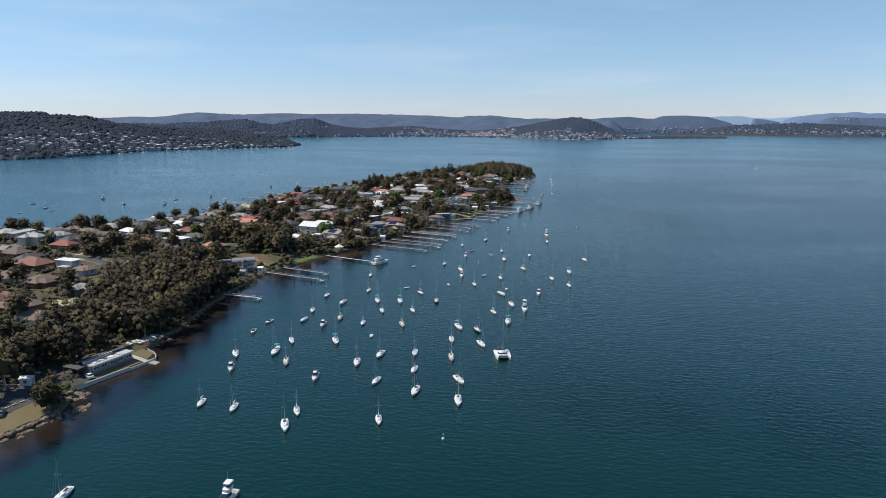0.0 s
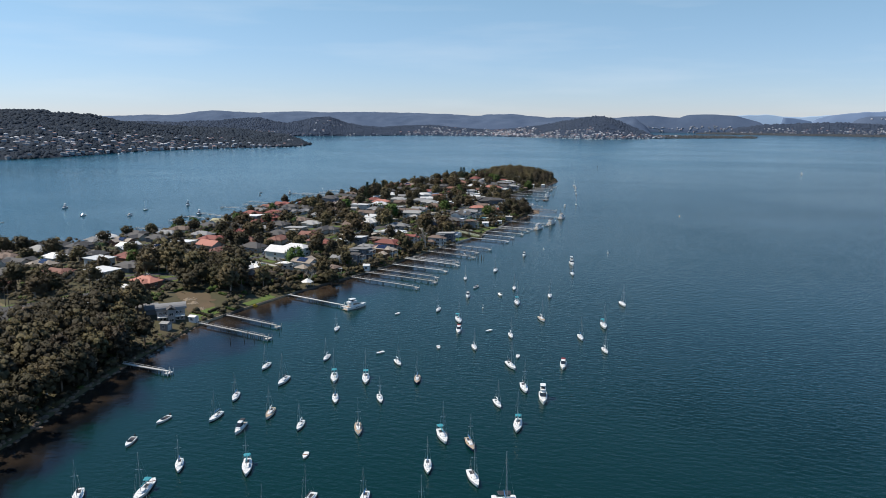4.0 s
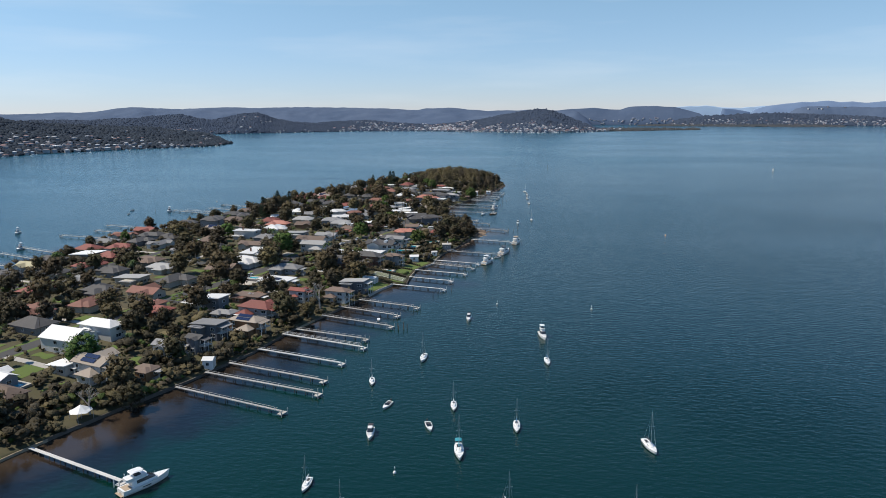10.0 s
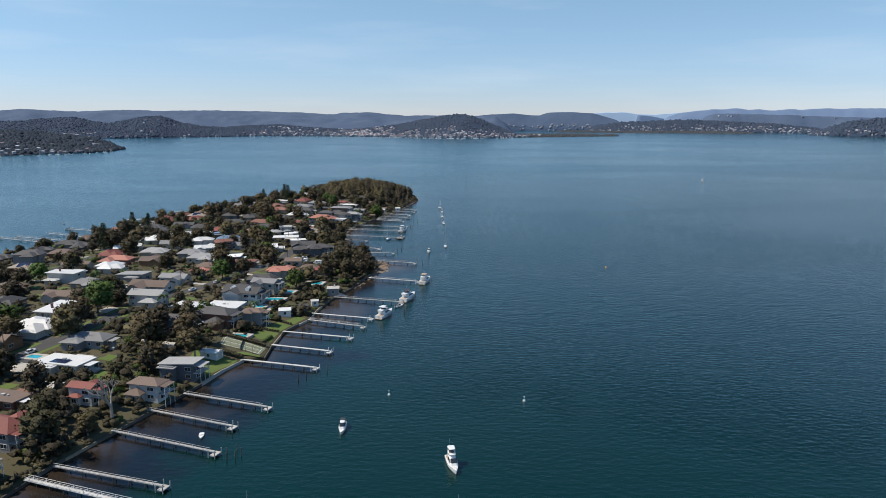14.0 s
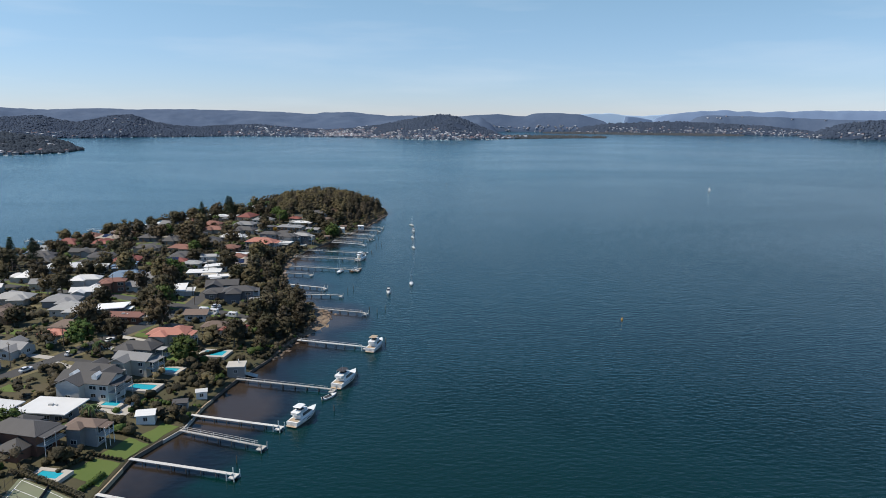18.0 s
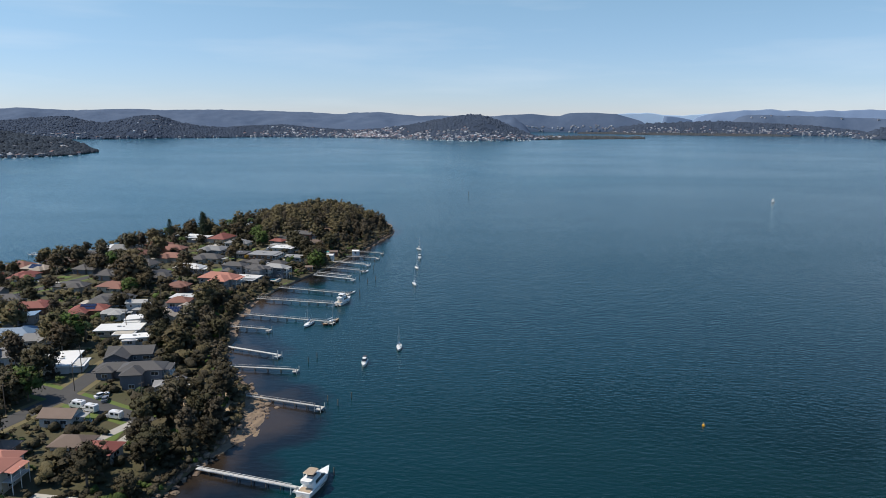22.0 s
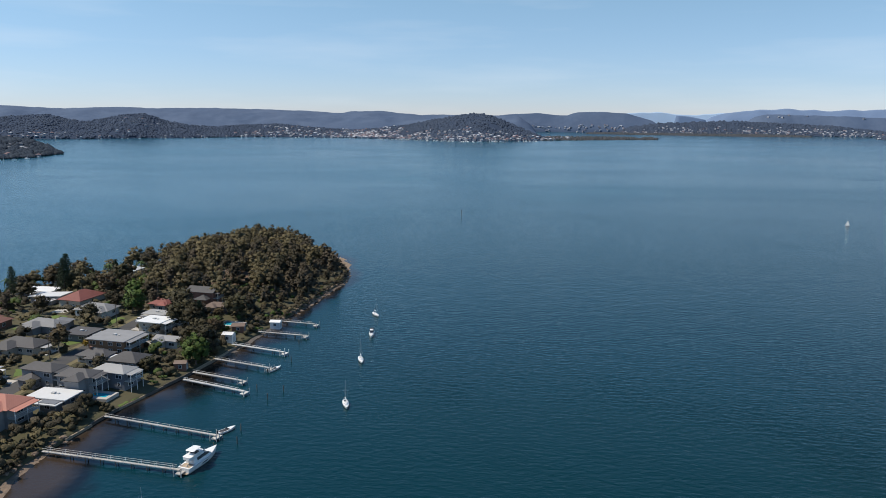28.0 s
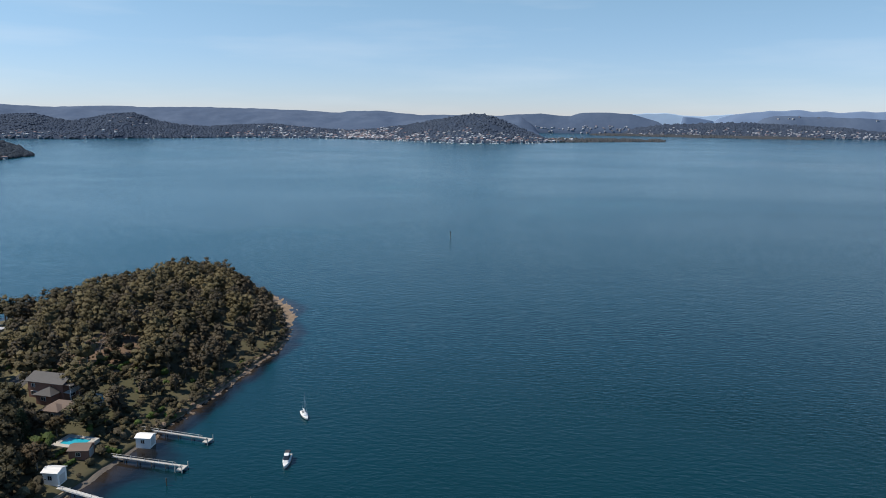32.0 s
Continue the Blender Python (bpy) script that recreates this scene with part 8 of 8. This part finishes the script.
rnd_c = random.Random(17)
for x, y, t in ((-116.5, 787, 20), (-119, 789.5, -30), (-147, 722, -10), (-141, 738, -12), (-153, 706, -20), (-147.6, 199.4, 60), (-150, 165, 30), (-249, 352, 60), (-272, 362, 65), (-178, 598, -15), (-174, 612, -10),
                (-246, 735, 0), (-250, 700, 0), (-205, 812, 75), (-150, 885, 0), (-152, 950, 0), (-147, 1030, 0), (-236, 428, 30), (-205, 500, -15)):
    car(x, y, t, rnd_c.choice(("car_white", "car_white", "car_grey")), "family car parked beside the street")
for line in ROADS[:4] + ROADS[5:6]:
    for (x0, y0), (x1, y1) in zip(line, line[1:]):
        k = math.hypot(x1 - x0, y1 - y0)
        for i in range(max(1, int(k / 36))):
            u = (i + 0.5) / max(1, int(k / 36))
            px, py = x0 + (x1 - x0) * u - (y1 - y0) / k * 4.6, y0 + (y1 - y0) * u + (x1 - x0) / k * 4.6
            e = thing("power_pole", "brown timber power pole with a crossarm", "pole", "street power poles")
            e.matrix_basis = pose(px, py, ground_z(px, py), 0, 0, math.degrees(math.atan2(y1 - y0, x1 - x0)))
            part("pole", shared("pole", lambda: Geo().tube((0, 0, -1), (0, 0, 9.5), 0.16, 0.11, 7).mesh("pole")), M["bark"], e)
            part("crossarm", shared("arm", lambda: Geo().box(-0.06, -1.1, 8.7, 0.06, 1.1, 8.85).mesh("crossarm")), M["bark"], e)
for x, y, t in ((-121.5, 781, 78), (-116.3, 779, 76), (-107.2, 776, 80)):
    van(x, y, t, "white camper van parked along the dead-end street")
VIEWS += [(-114, 781, 9), (-122, 790, 5), (-104, 778, 5)]


# ---- trees in place ----
def free(x, y, r):
    return not near_road(x, y, 4.0) and all(math.hypot(x - hx, y - hy) > r + hs * 0.5 for hx, hy, hs in HOUSES)


BUSH = {}


def forest():
    rnd = random.Random(5)
    # single trees that stand out
    for word in "265,384 259,489 364,464 207,312 187,307 173,643 133,624 115,616 267,710 251,710 179,590 136,561 154,829 118,843 198,625 285,727 268,730".split():
        x, y = word.split(",")
        plant("gum" if rnd.random() < 0.6 else "fig", -float(x), float(y), rnd.uniform(0.85, 1.1), 1.0, rnd)
    for x, y, s in ((-177, 663, 1.2), (-139, 784, 0.95), (-147, 730, 0.9), (-155, 1039, 0.9), (-174, 478, 1.0), (-128, 660, 0.7), (-105, 990, 0.95), (-165, 1070, 0.7)):
        plant("broad", x, y, s * 1.3, 1.0, rnd)
    for x, y, s, k in ((-138, 640, 1.25, "oak"), (-132, 651, 1.15, "oak"), (-142, 633, 1.1, "oak"), (-206, 634, 1.15, "gum"), (-221, 642, 1.1, "gum"), (-264, 700, 1.2, "gum"), (-162, 833, 1.2, "gum"), (-155, 826, 1.0, "gum"), (-185, 937, 1.2, "gum"), (-176, 928, 1.1, "fig"),
                       (-192, 945, 1.1, "gum"), (-219, 1023, 1.25, "gum"), (-228, 1010, 1.2, "dark"), (-220, 956, 1.2, "fig"), (-212, 948, 1.1, "gum"), (-162, 811, 1.1, "oak"), (-141, 782, 1.2, "fig"), (-205, 1000, 1.15, "gum"), (-90, 776, 1.15, "oak"), (-94, 785, 1.1, "oak")):
        plant(k, x, y, s, 1.0, rnd)
    for x, y, s in ((-248, 800, 1.05), (-266, 872, 0.95), (-258, 880, 0.85), (-206, 1070, 1.0), (-213, 1083, 1.0), (-229, 1065, 0.85), (-121, 1030, 0.6), (-259, 860, 0.8), (-190, 1088, 0.7)):
        plant("pine", x, y, s, 1.0, rnd)
    # the large old trees among the houses
    big = "g-288,378,13 d-275,381,13 g-261,379,12 g-247,400,10 g-228,419,13 d-222,383,11 g-354,448,13 d-346,457,12 g-251,368,11 d-188,209,12 g-170,203,11 d-182,224,12 g-213,241,11 d-200,190,12 g-185,175,12 d-175,160,11 g-196,165,12 g-187,605,13 f-173,638,13 g-135,620,13 g-123,628,12 " \
          "o-147,575,12 g-235,536,13 f-228,512,13 f-178,512,12 g-150,463,11 d-141,455,9 g-267,584,12 g-161,625,12 f-147,809,13 g-126,752,12 g-182,840,12 b-163,836,14 g-185,923,14 g-197,946,13 g-131,896,12 o-123,858,13 d-136,857,12 d-240,803,13 d-257,843,13 g-233,812,12"
    for word in big.split():
        kind = {"g": "gum", "d": "dark", "f": "fig", "o": "oak", "b": "broad"}[word[0]]
        x, y, size = [float(q) for q in word[1:].split(",")]
        for step in range(24):
            a, q = step * 2.4, 0.45 * step
            px, py = x + q * math.cos(a), y + q * math.sin(a)
            if clear(px, py, 0.4) and not near_road(px, py, 3.6):
                plant(kind, px, py, size / 10, 1.0, rnd)
                break
    plant("bare", -119, 565, 1.5, 1.0, rnd)
    plant("bare", -136, 1092, 0.7, 0.9, rnd)
    plant("bare", -150, 448, 1.0, 1.0, rnd)
    plant("dark", -141.5, 173.5, 1.0, 0.9, rnd)
    plant("dark", -144, 178, 0.7, 0.8, rnd)
    for x, y, s in ((-126, 1029, 1.0), (-132, 1037, 1.1), (-120, 1022, 0.95), (-127, 1023, 1.0), (-113, 1014, 0.8), (-135, 1044, 1.0)):
        plant("dark", x, y, s, 1.0, rnd)
    for x, y, s in ((-147, 993, 0.9), (-172, 1080, 1.0), (-166, 1072, 0.9), (-159, 404, 0.6)):
        plant("yellow", x, y, s, 1.0, rnd)
    plant("pink", -206, 276, 1.0, 1.0, rnd)
    for x, y in ((-331, 612), (-154, 839), (-150, 668), (-300, 470), (-200, 705), (-233, 600), (-197, 1095), (-183, 1100), (-110, 668), (-127, 905), (-271, 640)):
        plant("palm", x, y, rnd.uniform(0.8, 1.1), 1.0, rnd)
    # single tall trees at the wood's edges; the thick of it is bush
    for y in np.arange(140, 1250, 7.6):
        for x in np.arange(-420, -70, 7.6):
            px, py = x + rnd.uniform(-3.2, 3.2), y + rnd.uniform(-3.2, 3.2)
            k = wooded(px, py)
            if k == 0 or rnd.random() > k or shore_dist(px, py) < (3.2 if py > 1050 else 0.8 if py < 370 else 1.6) or not free(px, py, 2.0) or (330 < py < 410 and hidden(px, py)):
                continue
            e = east(py) - px
            if py < 380:
                kind, size, tall = rnd.choice(("dark", "dark", "gum", "oak")), rnd.uniform(0.95, 1.35), 1.05
            elif py < 510:
                kind, size, tall = rnd.choice(("dark", "dark", "gum", "fig")), rnd.uniform(1.0, 1.4), 1.05
            elif py < 910:
                kind, size, tall = rnd.choice(("oak", "dark", "dark", "fig")), rnd.uniform(0.7, 1.0), 1.0
            else:
                kind, size, tall = "oak" if e < 16 else rnd.choice(("gum", "gum", "dark", "oak")), rnd.uniform(0.65, 1.15) * (0.6 if e < 7 else 1), rnd.uniform(0.85, 1.05)
            if py > 1040 and glade(px, py) == 2:
                size *= 0.5
            if (py > 1046 and e > 9) or (py < 350 and e > 22) or rnd.random() < 0.6:
                BUSH.setdefault(kind, []).append((px, py, size, tall))
                PLANTED.append((px, py, size))
            else:
                plant(kind, px, py, size, tall, rnd)
    # tall trees along the western shore
    for y in np.arange(640, 1040, 8.5):
        px, py = west(y) + rnd.uniform(4, 22), y + rnd.uniform(-3, 3)
        if rnd.random() < 0.55 and clear(px, py, 1.0) and not near_road(px, py, 4):
            plant(rnd.choice(("dark", "gum", "dark", "fig")), px, py, rnd.uniform(0.55, 0.95), rnd.uniform(1.0, 1.25), rnd)
    # gardens and street trees
    made = 0
    for _ in range(9000):
        y = rnd.uniform(240, 1110)
        x = rnd.uniform(west(y) + 4, east(y) - 4)
        if wooded(x, y) > 0.5 or near_road(x, y, 5.2) or not clear(x, y, 1.6) or any(math.hypot(x - a, y - b) < 3.2 * s + 2.4 for a, b, s in PLANTED):
            continue
        if hidden(x, y, True) or any(abs(x - a) < w / 2 + 1 and abs(y - b) < h / 2 + 1 for (a, b), w, h in LAWNS):
            continue
        kind = rnd.choices(("gum", "dark", "broad", "fig", "oak", "palm"), (4, 5, 1.2, 4, 2, 0.3))[0]
        plant(kind, x, y, rnd.uniform(0.45, 0.75) if rnd.random() < 0.5 else rnd.uniform(0.8, 1.2), rnd.uniform(0.85, 1.05), rnd)
        made += 1
        if made > 365:
            break


def shrubbery(name, label, material, count, seed):
    """Low garden bushes and hedges between the houses."""
    rnd = random.Random(seed)
    g = Geo()
    made = 0
    while made < count:
        y = rnd.uniform(370, 1100)
        x = rnd.uniform(west(y) + 1.5, east(y) - 1.2) if rnd.random() < 0.6 else east(y) - rnd.uniform(1.2, 45)
        if near_road(x, y, 4.5) or not clear(x, y, 0.9) or any(abs(x - a) < w / 2 and abs(y - b) < h / 2 for (a, b), w, h in LAWNS):
            continue
        made += 1
        n, a = (1, 0) if rnd.random() < 0.7 else (rnd.randint(3, 7), radians(axis_turn(y) + rnd.choice((0, 90))))
        for i in range(n):
            px, py = x + math.cos(a) * i * 1.3, y + math.sin(a) * i * 1.3
            if n > 1 and not clear(px, py, 0.7):
                break
            r = rnd.uniform(0.8, 2.1) if n == 1 else 0.95
            c = Vector((px, py, ground_z(px, py) + r * 0.5))
            core(g, c, r * 0.95, rnd, 6)
            clump(g, c, r, 16, 0.26, rnd)
    return tagged(part(name, g, material), label, "shrubs", kind="stuff")


def bush():
    """The thick of the bush, where trees cannot be told apart, as one mesh a kind."""
    rnd = random.Random(8)
    for kind, spots in BUSH.items():
        name, label, leaf_m, bark_m, variants = TREE_KINDS[kind]
        for which, material in ((0, bark_m), (1, leaf_m)):
            vs, fs, ns, k = [], [], [], 0
            for n, (x, y, size, tall) in enumerate(spots):
                me = tree_meshes(kind, n % variants, True)[which]
                co = np.empty(len(me.vertices) * 3)
                me.vertices.foreach_get("co", co)
                co = co.reshape(-1, 3)
                a = n * 2.4
                c, s = math.cos(a), math.sin(a)
                out = np.stack([(co[:, 0] * c - co[:, 1] * s) * size + x, (co[:, 0] * s + co[:, 1] * c) * size + y, co[:, 2] * size * tall + ground_z(x, y) - 0.05], 1)
                vs.append(out)
                if which:
                    no = CROWN_NORMALS[me.name]
                    ns.append(np.stack([no[:, 0] * c - no[:, 1] * s, no[:, 0] * s + no[:, 1] * c, no[:, 2]], 1))
                fs += [tuple(i + k for i in p.vertices) for p in me.polygons]
                k += len(me.vertices)
            me = bpy.data.meshes.new("bushland")
            me.from_pydata(np.concatenate(vs).tolist(), [], fs)
            if which:
                soften(me, np.concatenate(ns))
            me.materials.append(M[material])
            tagged(new("bushland" if which else "bushland_trunks", me), "thick native bush of " + label if which else "trunks and limbs of the thick bush", "trees", kind="stuff")


def hidden(x, y, low=False):
    """Whether a crown here would stand before a lawn, pool or shed, seen from the water."""
    for a, b, r in VIEWS:
        dx, dy = x - a, y - b
        u, v = dx * 0.62 - dy * 0.78, dx * 0.78 + dy * 0.62
        if -r < u < r + 6.5 and abs(v) < r + 1.2:
            return True
        if low and r + 6.5 <= u < r + 20 and abs(v) < r:
            return True
    return any(abs(x - a) < w / 2 + 0.8 and abs(y - b) < h / 2 + 0.8 for (a, b), w, h in LAWNS)


def canopy():
    """The close planting of the gardens, crown against crown, as one mesh a leaf."""
    rnd = random.Random(21)
    forms = []
    for k in range(12):
        g = Geo()
        lumps = rnd.randint(2, 3)
        for i in range(lumps):
            a, q = 6.283 * i / lumps + rnd.uniform(-.5, .5), rnd.uniform(0.1, 0.3)
            c = Vector((math.cos(a) * q, math.sin(a) * q, rnd.uniform(0.38, 0.78)))
            r = rnd.uniform(0.22, 0.32)
            core(g, c, r * 0.9, rnd, 5, 1.0, Vector((0, 0, 0.2)))
            clump(g, c, r * 1.12, 11, 0.065, rnd, 0.9, Vector((0, 0, 0.2)))
        forms.append((np.array(g.v), g.f, np.array(g.n)))
    sets = {m: ([], [], [0], []) for m in ("dark_leaf", "gum", "green_leaf", "oak")}
    y = 150.0
    while y < 1240:
        x = west(y) + 2
        while x < east(y) - 0.8:
            step = 3.9 if x > -200 else (4.2 if y < 440 else 4.6)
            px, py = x + rnd.uniform(-1.4, 1.4), y + rnd.uniform(-1.4, 1.4)
            x += step
            thick = noise.noise(Vector((px * 0.035, py * 0.035, 3)))
            shore = east(py) - px
            if rnd.random() > (0.74 if shore > 30 else 0.93) + thick * 0.7 + (0.2 if 432 < py < 600 and shore < 26 else 0):
                continue
            if shore_dist(px, py) < 0.8 or near_road(px, py, 5.4) or not clear(px, py, 0.3) or hidden(px, py) or any(abs(px - a) < 2 and abs(py - b) < 2 for a, b in PATHS):
                continue
            bush_here = wooded(px, py) > 0.4
            if py > 1040 and glade(px, py):
                continue
            if bush_here and py > 372 and rnd.random() < 0.5 and shore > 7:
                continue
            roomy = clear(px, py, 2.4) and not bush_here
            h = rnd.uniform(3.4, 7.4) if roomy and rnd.random() < 0.5 else rnd.uniform(1.4, 3.4)
            if 432 < py < 600 and shore < 26 and roomy:
                h = rnd.uniform(3.5, 7.5)
            if bush_here and py < 372:
                h = rnd.uniform(2.6, 5.6)
            if px < -200 and py > 440 and rnd.random() < 0.1:
                continue
            if h > 2.2 and hidden(px, py, True):
                h = rnd.uniform(1.2, 2.2)
            wd = h * rnd.uniform(0.75, 1.2) if h > 3 else h * rnd.uniform(1.1, 1.5)
            m = rnd.choices(("dark_leaf", "gum", "green_leaf", "oak"), (10, 4, 1.8, 2))[0]
            co, fs, no = rnd.choice(forms)
            a = rnd.uniform(0, 6.283)
            c, s = math.cos(a) * wd, math.sin(a) * wd
            vs, faces, k, ns = sets[m]
            vs.append(np.stack([co[:, 0] * c - co[:, 1] * s + px, co[:, 0] * s + co[:, 1] * c + py, co[:, 2] * h + ground_z(px, py) - 0.12 * h], 1))
            ns.append(np.stack([no[:, 0] * math.cos(a) - no[:, 1] * math.sin(a), no[:, 0] * math.sin(a) + no[:, 1] * math.cos(a), no[:, 2]], 1))
            faces += [tuple(i + k[0] for i in f) for f in fs]
            k[0] += len(co)
        y += 3.8
    # overhanging growth along the water's edge
    y = 240.0
    while y < 1225:
        y += 1.7
        px, py = east(y) - rnd.uniform(0.3, 2.6), y
        if 596 < y < 735 or 925 < y < 1040 or (368 < y < 434 and rnd.random() < 0.6) or hidden(px, py) or not clear(px, py, 0.3) or rnd.random() < 0.12:
            continue
        h, m = rnd.uniform(1.6, 3.8), rnd.choice(("dark_leaf", "dark_leaf", "gum", "oak"))
        wd = h * rnd.uniform(1.0, 1.4)
        co, fs, no = rnd.choice(forms)
        a = rnd.uniform(0, 6.283)
        c, s = math.cos(a) * wd, math.sin(a) * wd
        vs, faces, k, ns = sets[m]
        vs.append(np.stack([co[:, 0] * c - co[:, 1] * s + px, co[:, 0] * s + co[:, 1] * c + py, co[:, 2] * h + 0.9 - 0.1 * h], 1))
        ns.append(np.stack([no[:, 0] * math.cos(a) - no[:, 1] * math.sin(a), no[:, 0] * math.sin(a) + no[:, 1] * math.cos(a), no[:, 2]], 1))
        faces += [tuple(i + k[0] for i in f) for f in fs]
        k[0] += len(co)
    words = {"dark_leaf": "dark green", "gum": "olive", "green_leaf": "fresh green", "oak": "grey-brown"}
    for m, (vs, faces, _, ns) in sets.items():
        me = bpy.data.meshes.new("garden_canopy")
        me.from_pydata(np.concatenate(vs).tolist(), [], faces)
        soften(me, np.concatenate(ns))
        me.materials.append(M[m])
        tagged(new("garden_canopy", me), words[m] + " close-grown garden trees and tall hedges among houses", "trees", kind="stuff")


def drives():
    """Paved drives from the streets to the houses, and back lawns where there is room."""
    rnd = random.Random(33)
    spots = [(a, b) for line in ROADS for (x0, y0), (x1, y1) in zip(line, line[1:]) for a, b in [(x0 + (x1 - x0) * i / 20, y0 + (y1 - y0) * i / 20) for i in range(21)]]
    for hx, hy, hs in list(HOUSES):
        if hs < 8 or rnd.random() < 0.3:
            continue
        a, b = min(spots, key=lambda p: math.hypot(p[0] - hx, p[1] - hy))
        k = math.hypot(a - hx, b - hy)
        if not 10 < k < 34:
            continue
        ux, uy = (hx - a) / k, (hy - b) / k
        line = [(a + ux * q, b + uy * q) for q in np.linspace(2.5, k - hs * 0.45, 6)]
        if all(clear(x, y, 0.5) for x, y in line[:4]):
            tagged(strip("driveway", line, 3.0, M[rnd.choice(("path", "concrete", "concrete", "asphalt"))], 0.12), "paved driveway from the street to a house", "driveway", kind="structure")
            PATHS.extend(line)
    made = 0
    for _ in range(4000):
        y = rnd.uniform(390, 1040)
        x = rnd.uniform(max(west(y), -240) + 6, east(y) - 6)
        w, d = rnd.uniform(5, 9), rnd.uniform(5, 10)
        a = radians(axis_turn(y))
        c, s = math.cos(a), math.sin(a)
        quad = [(x + u * w / 2 * c - v * d / 2 * s, y + u * w / 2 * s + v * d / 2 * c) for u, v in ((-1, -1), (1, -1), (1, 1), (-1, 1))]
        if wooded(x, y) > 0.3 or shore_dist(x, y) < 26 or (x > -212 and y < 412) or near_road(x, y, 8) or not all(clear(p, q, 0.5) and shore_dist(p, q) > 2 for p, q in quad + [(x, y)]) or any(math.hypot(x - m[0], y - m[1]) < 12 for m, _, _ in LAWNS):
            continue
        LAWNS.append(((x, y), w, d))
        green = rnd.random()
        tagged(drape("lawn", quad, M["lawn"] if green < 0.6 else (M["dry"] if green < 0.8 else M["path"]), 0.09, 10, 0.0 if green > 0.8 else 0.9), "small mown back lawn" if green < 0.6 else ("dry patchy back lawn" if green < 0.8 else "pale paved courtyard"), "lawn" if green < 0.8 else "courtyard", kind="structure")
        made += 1
        if made > 75:
            break


PATHS = []
drives()
for quad in LAWNS[:len(LAWN_QUADS)]:
    VIEWS.append((quad[0][0], quad[0][1], 0.35 * max(quad[1], quad[2])))
VIEWS += [(-262, 350, 12), (-252, 326, 6), (-270, 335, 6), (-222, 292, 6)]
FOOT.append((-103, 632.5, radians(-21), -11.5, -6, 10.5, 6))
VIEWS += [(-183, 362, 8), (-119, 565, 6), (-190, 396, 9), (-103, 634, 9)]
forest()
bush()
canopy()
shrubbery("garden_shrubs", "dark green garden shrubs and hedges between houses", M["dark_leaf"], 1200, 12)
shrubbery("garden_shrubs", "fresh green garden shrubs and hedges", M["green_leaf"], 300, 13)


# ---- clipped hedges ----
def hedge(x0, y0, x1, y1, h=1.6, w=1.0):
    rnd = random.Random(int(x0 * 7 + y0))
    k = math.hypot(x1 - x0, y1 - y0)
    g = Geo()
    n = max(2, int(k / 1.1))
    for i in range(n + 1):
        px, py = x0 + (x1 - x0) * i / n, y0 + (y1 - y0) * i / n
        c = Vector((px, py, ground_z(px, py) + h * 0.5))
        core(g, c, h * 0.55, rnd, 6)
        clump(g, c, h * 0.6, 26, 0.16, rnd, 0.95)
    return tagged(part("hedge", g, M["dark_leaf"]), "dense clipped dark green garden hedge", "hedge", "garden hedges")


for a, b, c, d, h in ((-113.5, 641.6, -95, 634.5, 1.7), (-102.5, 654.3, -95.5, 653.6, 1.0), (-99, 667, -93, 664.3, 1.0), (-106, 644, -103.5, 655, 1.3), (-121, 626, -99.5, 620.5, 1.8), (-117, 700.5, -105, 703, 1.5),
                      (-104, 727, -95, 737, 1.5), (-120, 771, -104, 766, 1.6), (-108, 816, -103, 806, 1.5), (-118, 716, -106, 718, 1.4)):
    hedge(a, b, c, d, h)


# ---- tennis net and court fence ----
def court():
    e = thing("tennis_net", "sagging green tennis net on posts across the court", "net")
    a, b = Vector((-102.2, 626.9, 0)), Vector((-104.4, 637.2, 0))
    z = ground_z(-103, 632) + 0.15
    part("post", Geo().tube((a.x, a.y, z - 0.5), (a.x, a.y, z + 1.1), 0.06, None, 6), M["pile"], e)
    part("post", Geo().tube((b.x, b.y, z - 0.5), (b.x, b.y, z + 1.1), 0.06, None, 6), M["pile"], e)
    part("netting", Geo().add([(a.x, a.y, z), (b.x, b.y, z), (b.x, b.y, z + 1.0), (a.x, a.y, z + 1.0), (a.x + 0.03, a.y, z), (b.x + 0.03, b.y, z), (b.x + 0.03, b.y, z + 1.0), (a.x + 0.03, a.y, z + 1.0)],
                              [(0, 1, 2, 3), (7, 6, 5, 4), (3, 2, 6, 7), (0, 4, 5, 1), (0, 3, 7, 4), (1, 5, 6, 2)]), M["canvas_dark"], e)
    f = thing("court_fence", "tall wire tennis court fence on slim steel posts", "fence")
    ring = [(-112.6, 631), (-93.6, 624), (-93.4, 633), (-113.8, 641.2)]
    pm = shared("fence_post", lambda: Geo().tube((0, 0, -0.6), (0, 0, 2.9), 0.05, None, 6).mesh("post"))
    for (x0, y0), (x1, y1) in zip(ring, ring[1:] + ring[:1]):
        n = max(2, int(math.hypot(x1 - x0, y1 - y0) / 3))
        for i in range(n):
            x, y = x0 + (x1 - x0) * i / n, y0 + (y1 - y0) * i / n
            part("post", pm, M["pile"], f, at=pose(x, y, ground_z(x, y)))
        for hh in (1.4, 2.85):
            part("rail", Geo().tube((x0, y0, ground_z(x0, y0) + hh), (x1, y1, ground_z(x1, y1) + hh), 0.035, None, 5), M["pile"], f)


court()
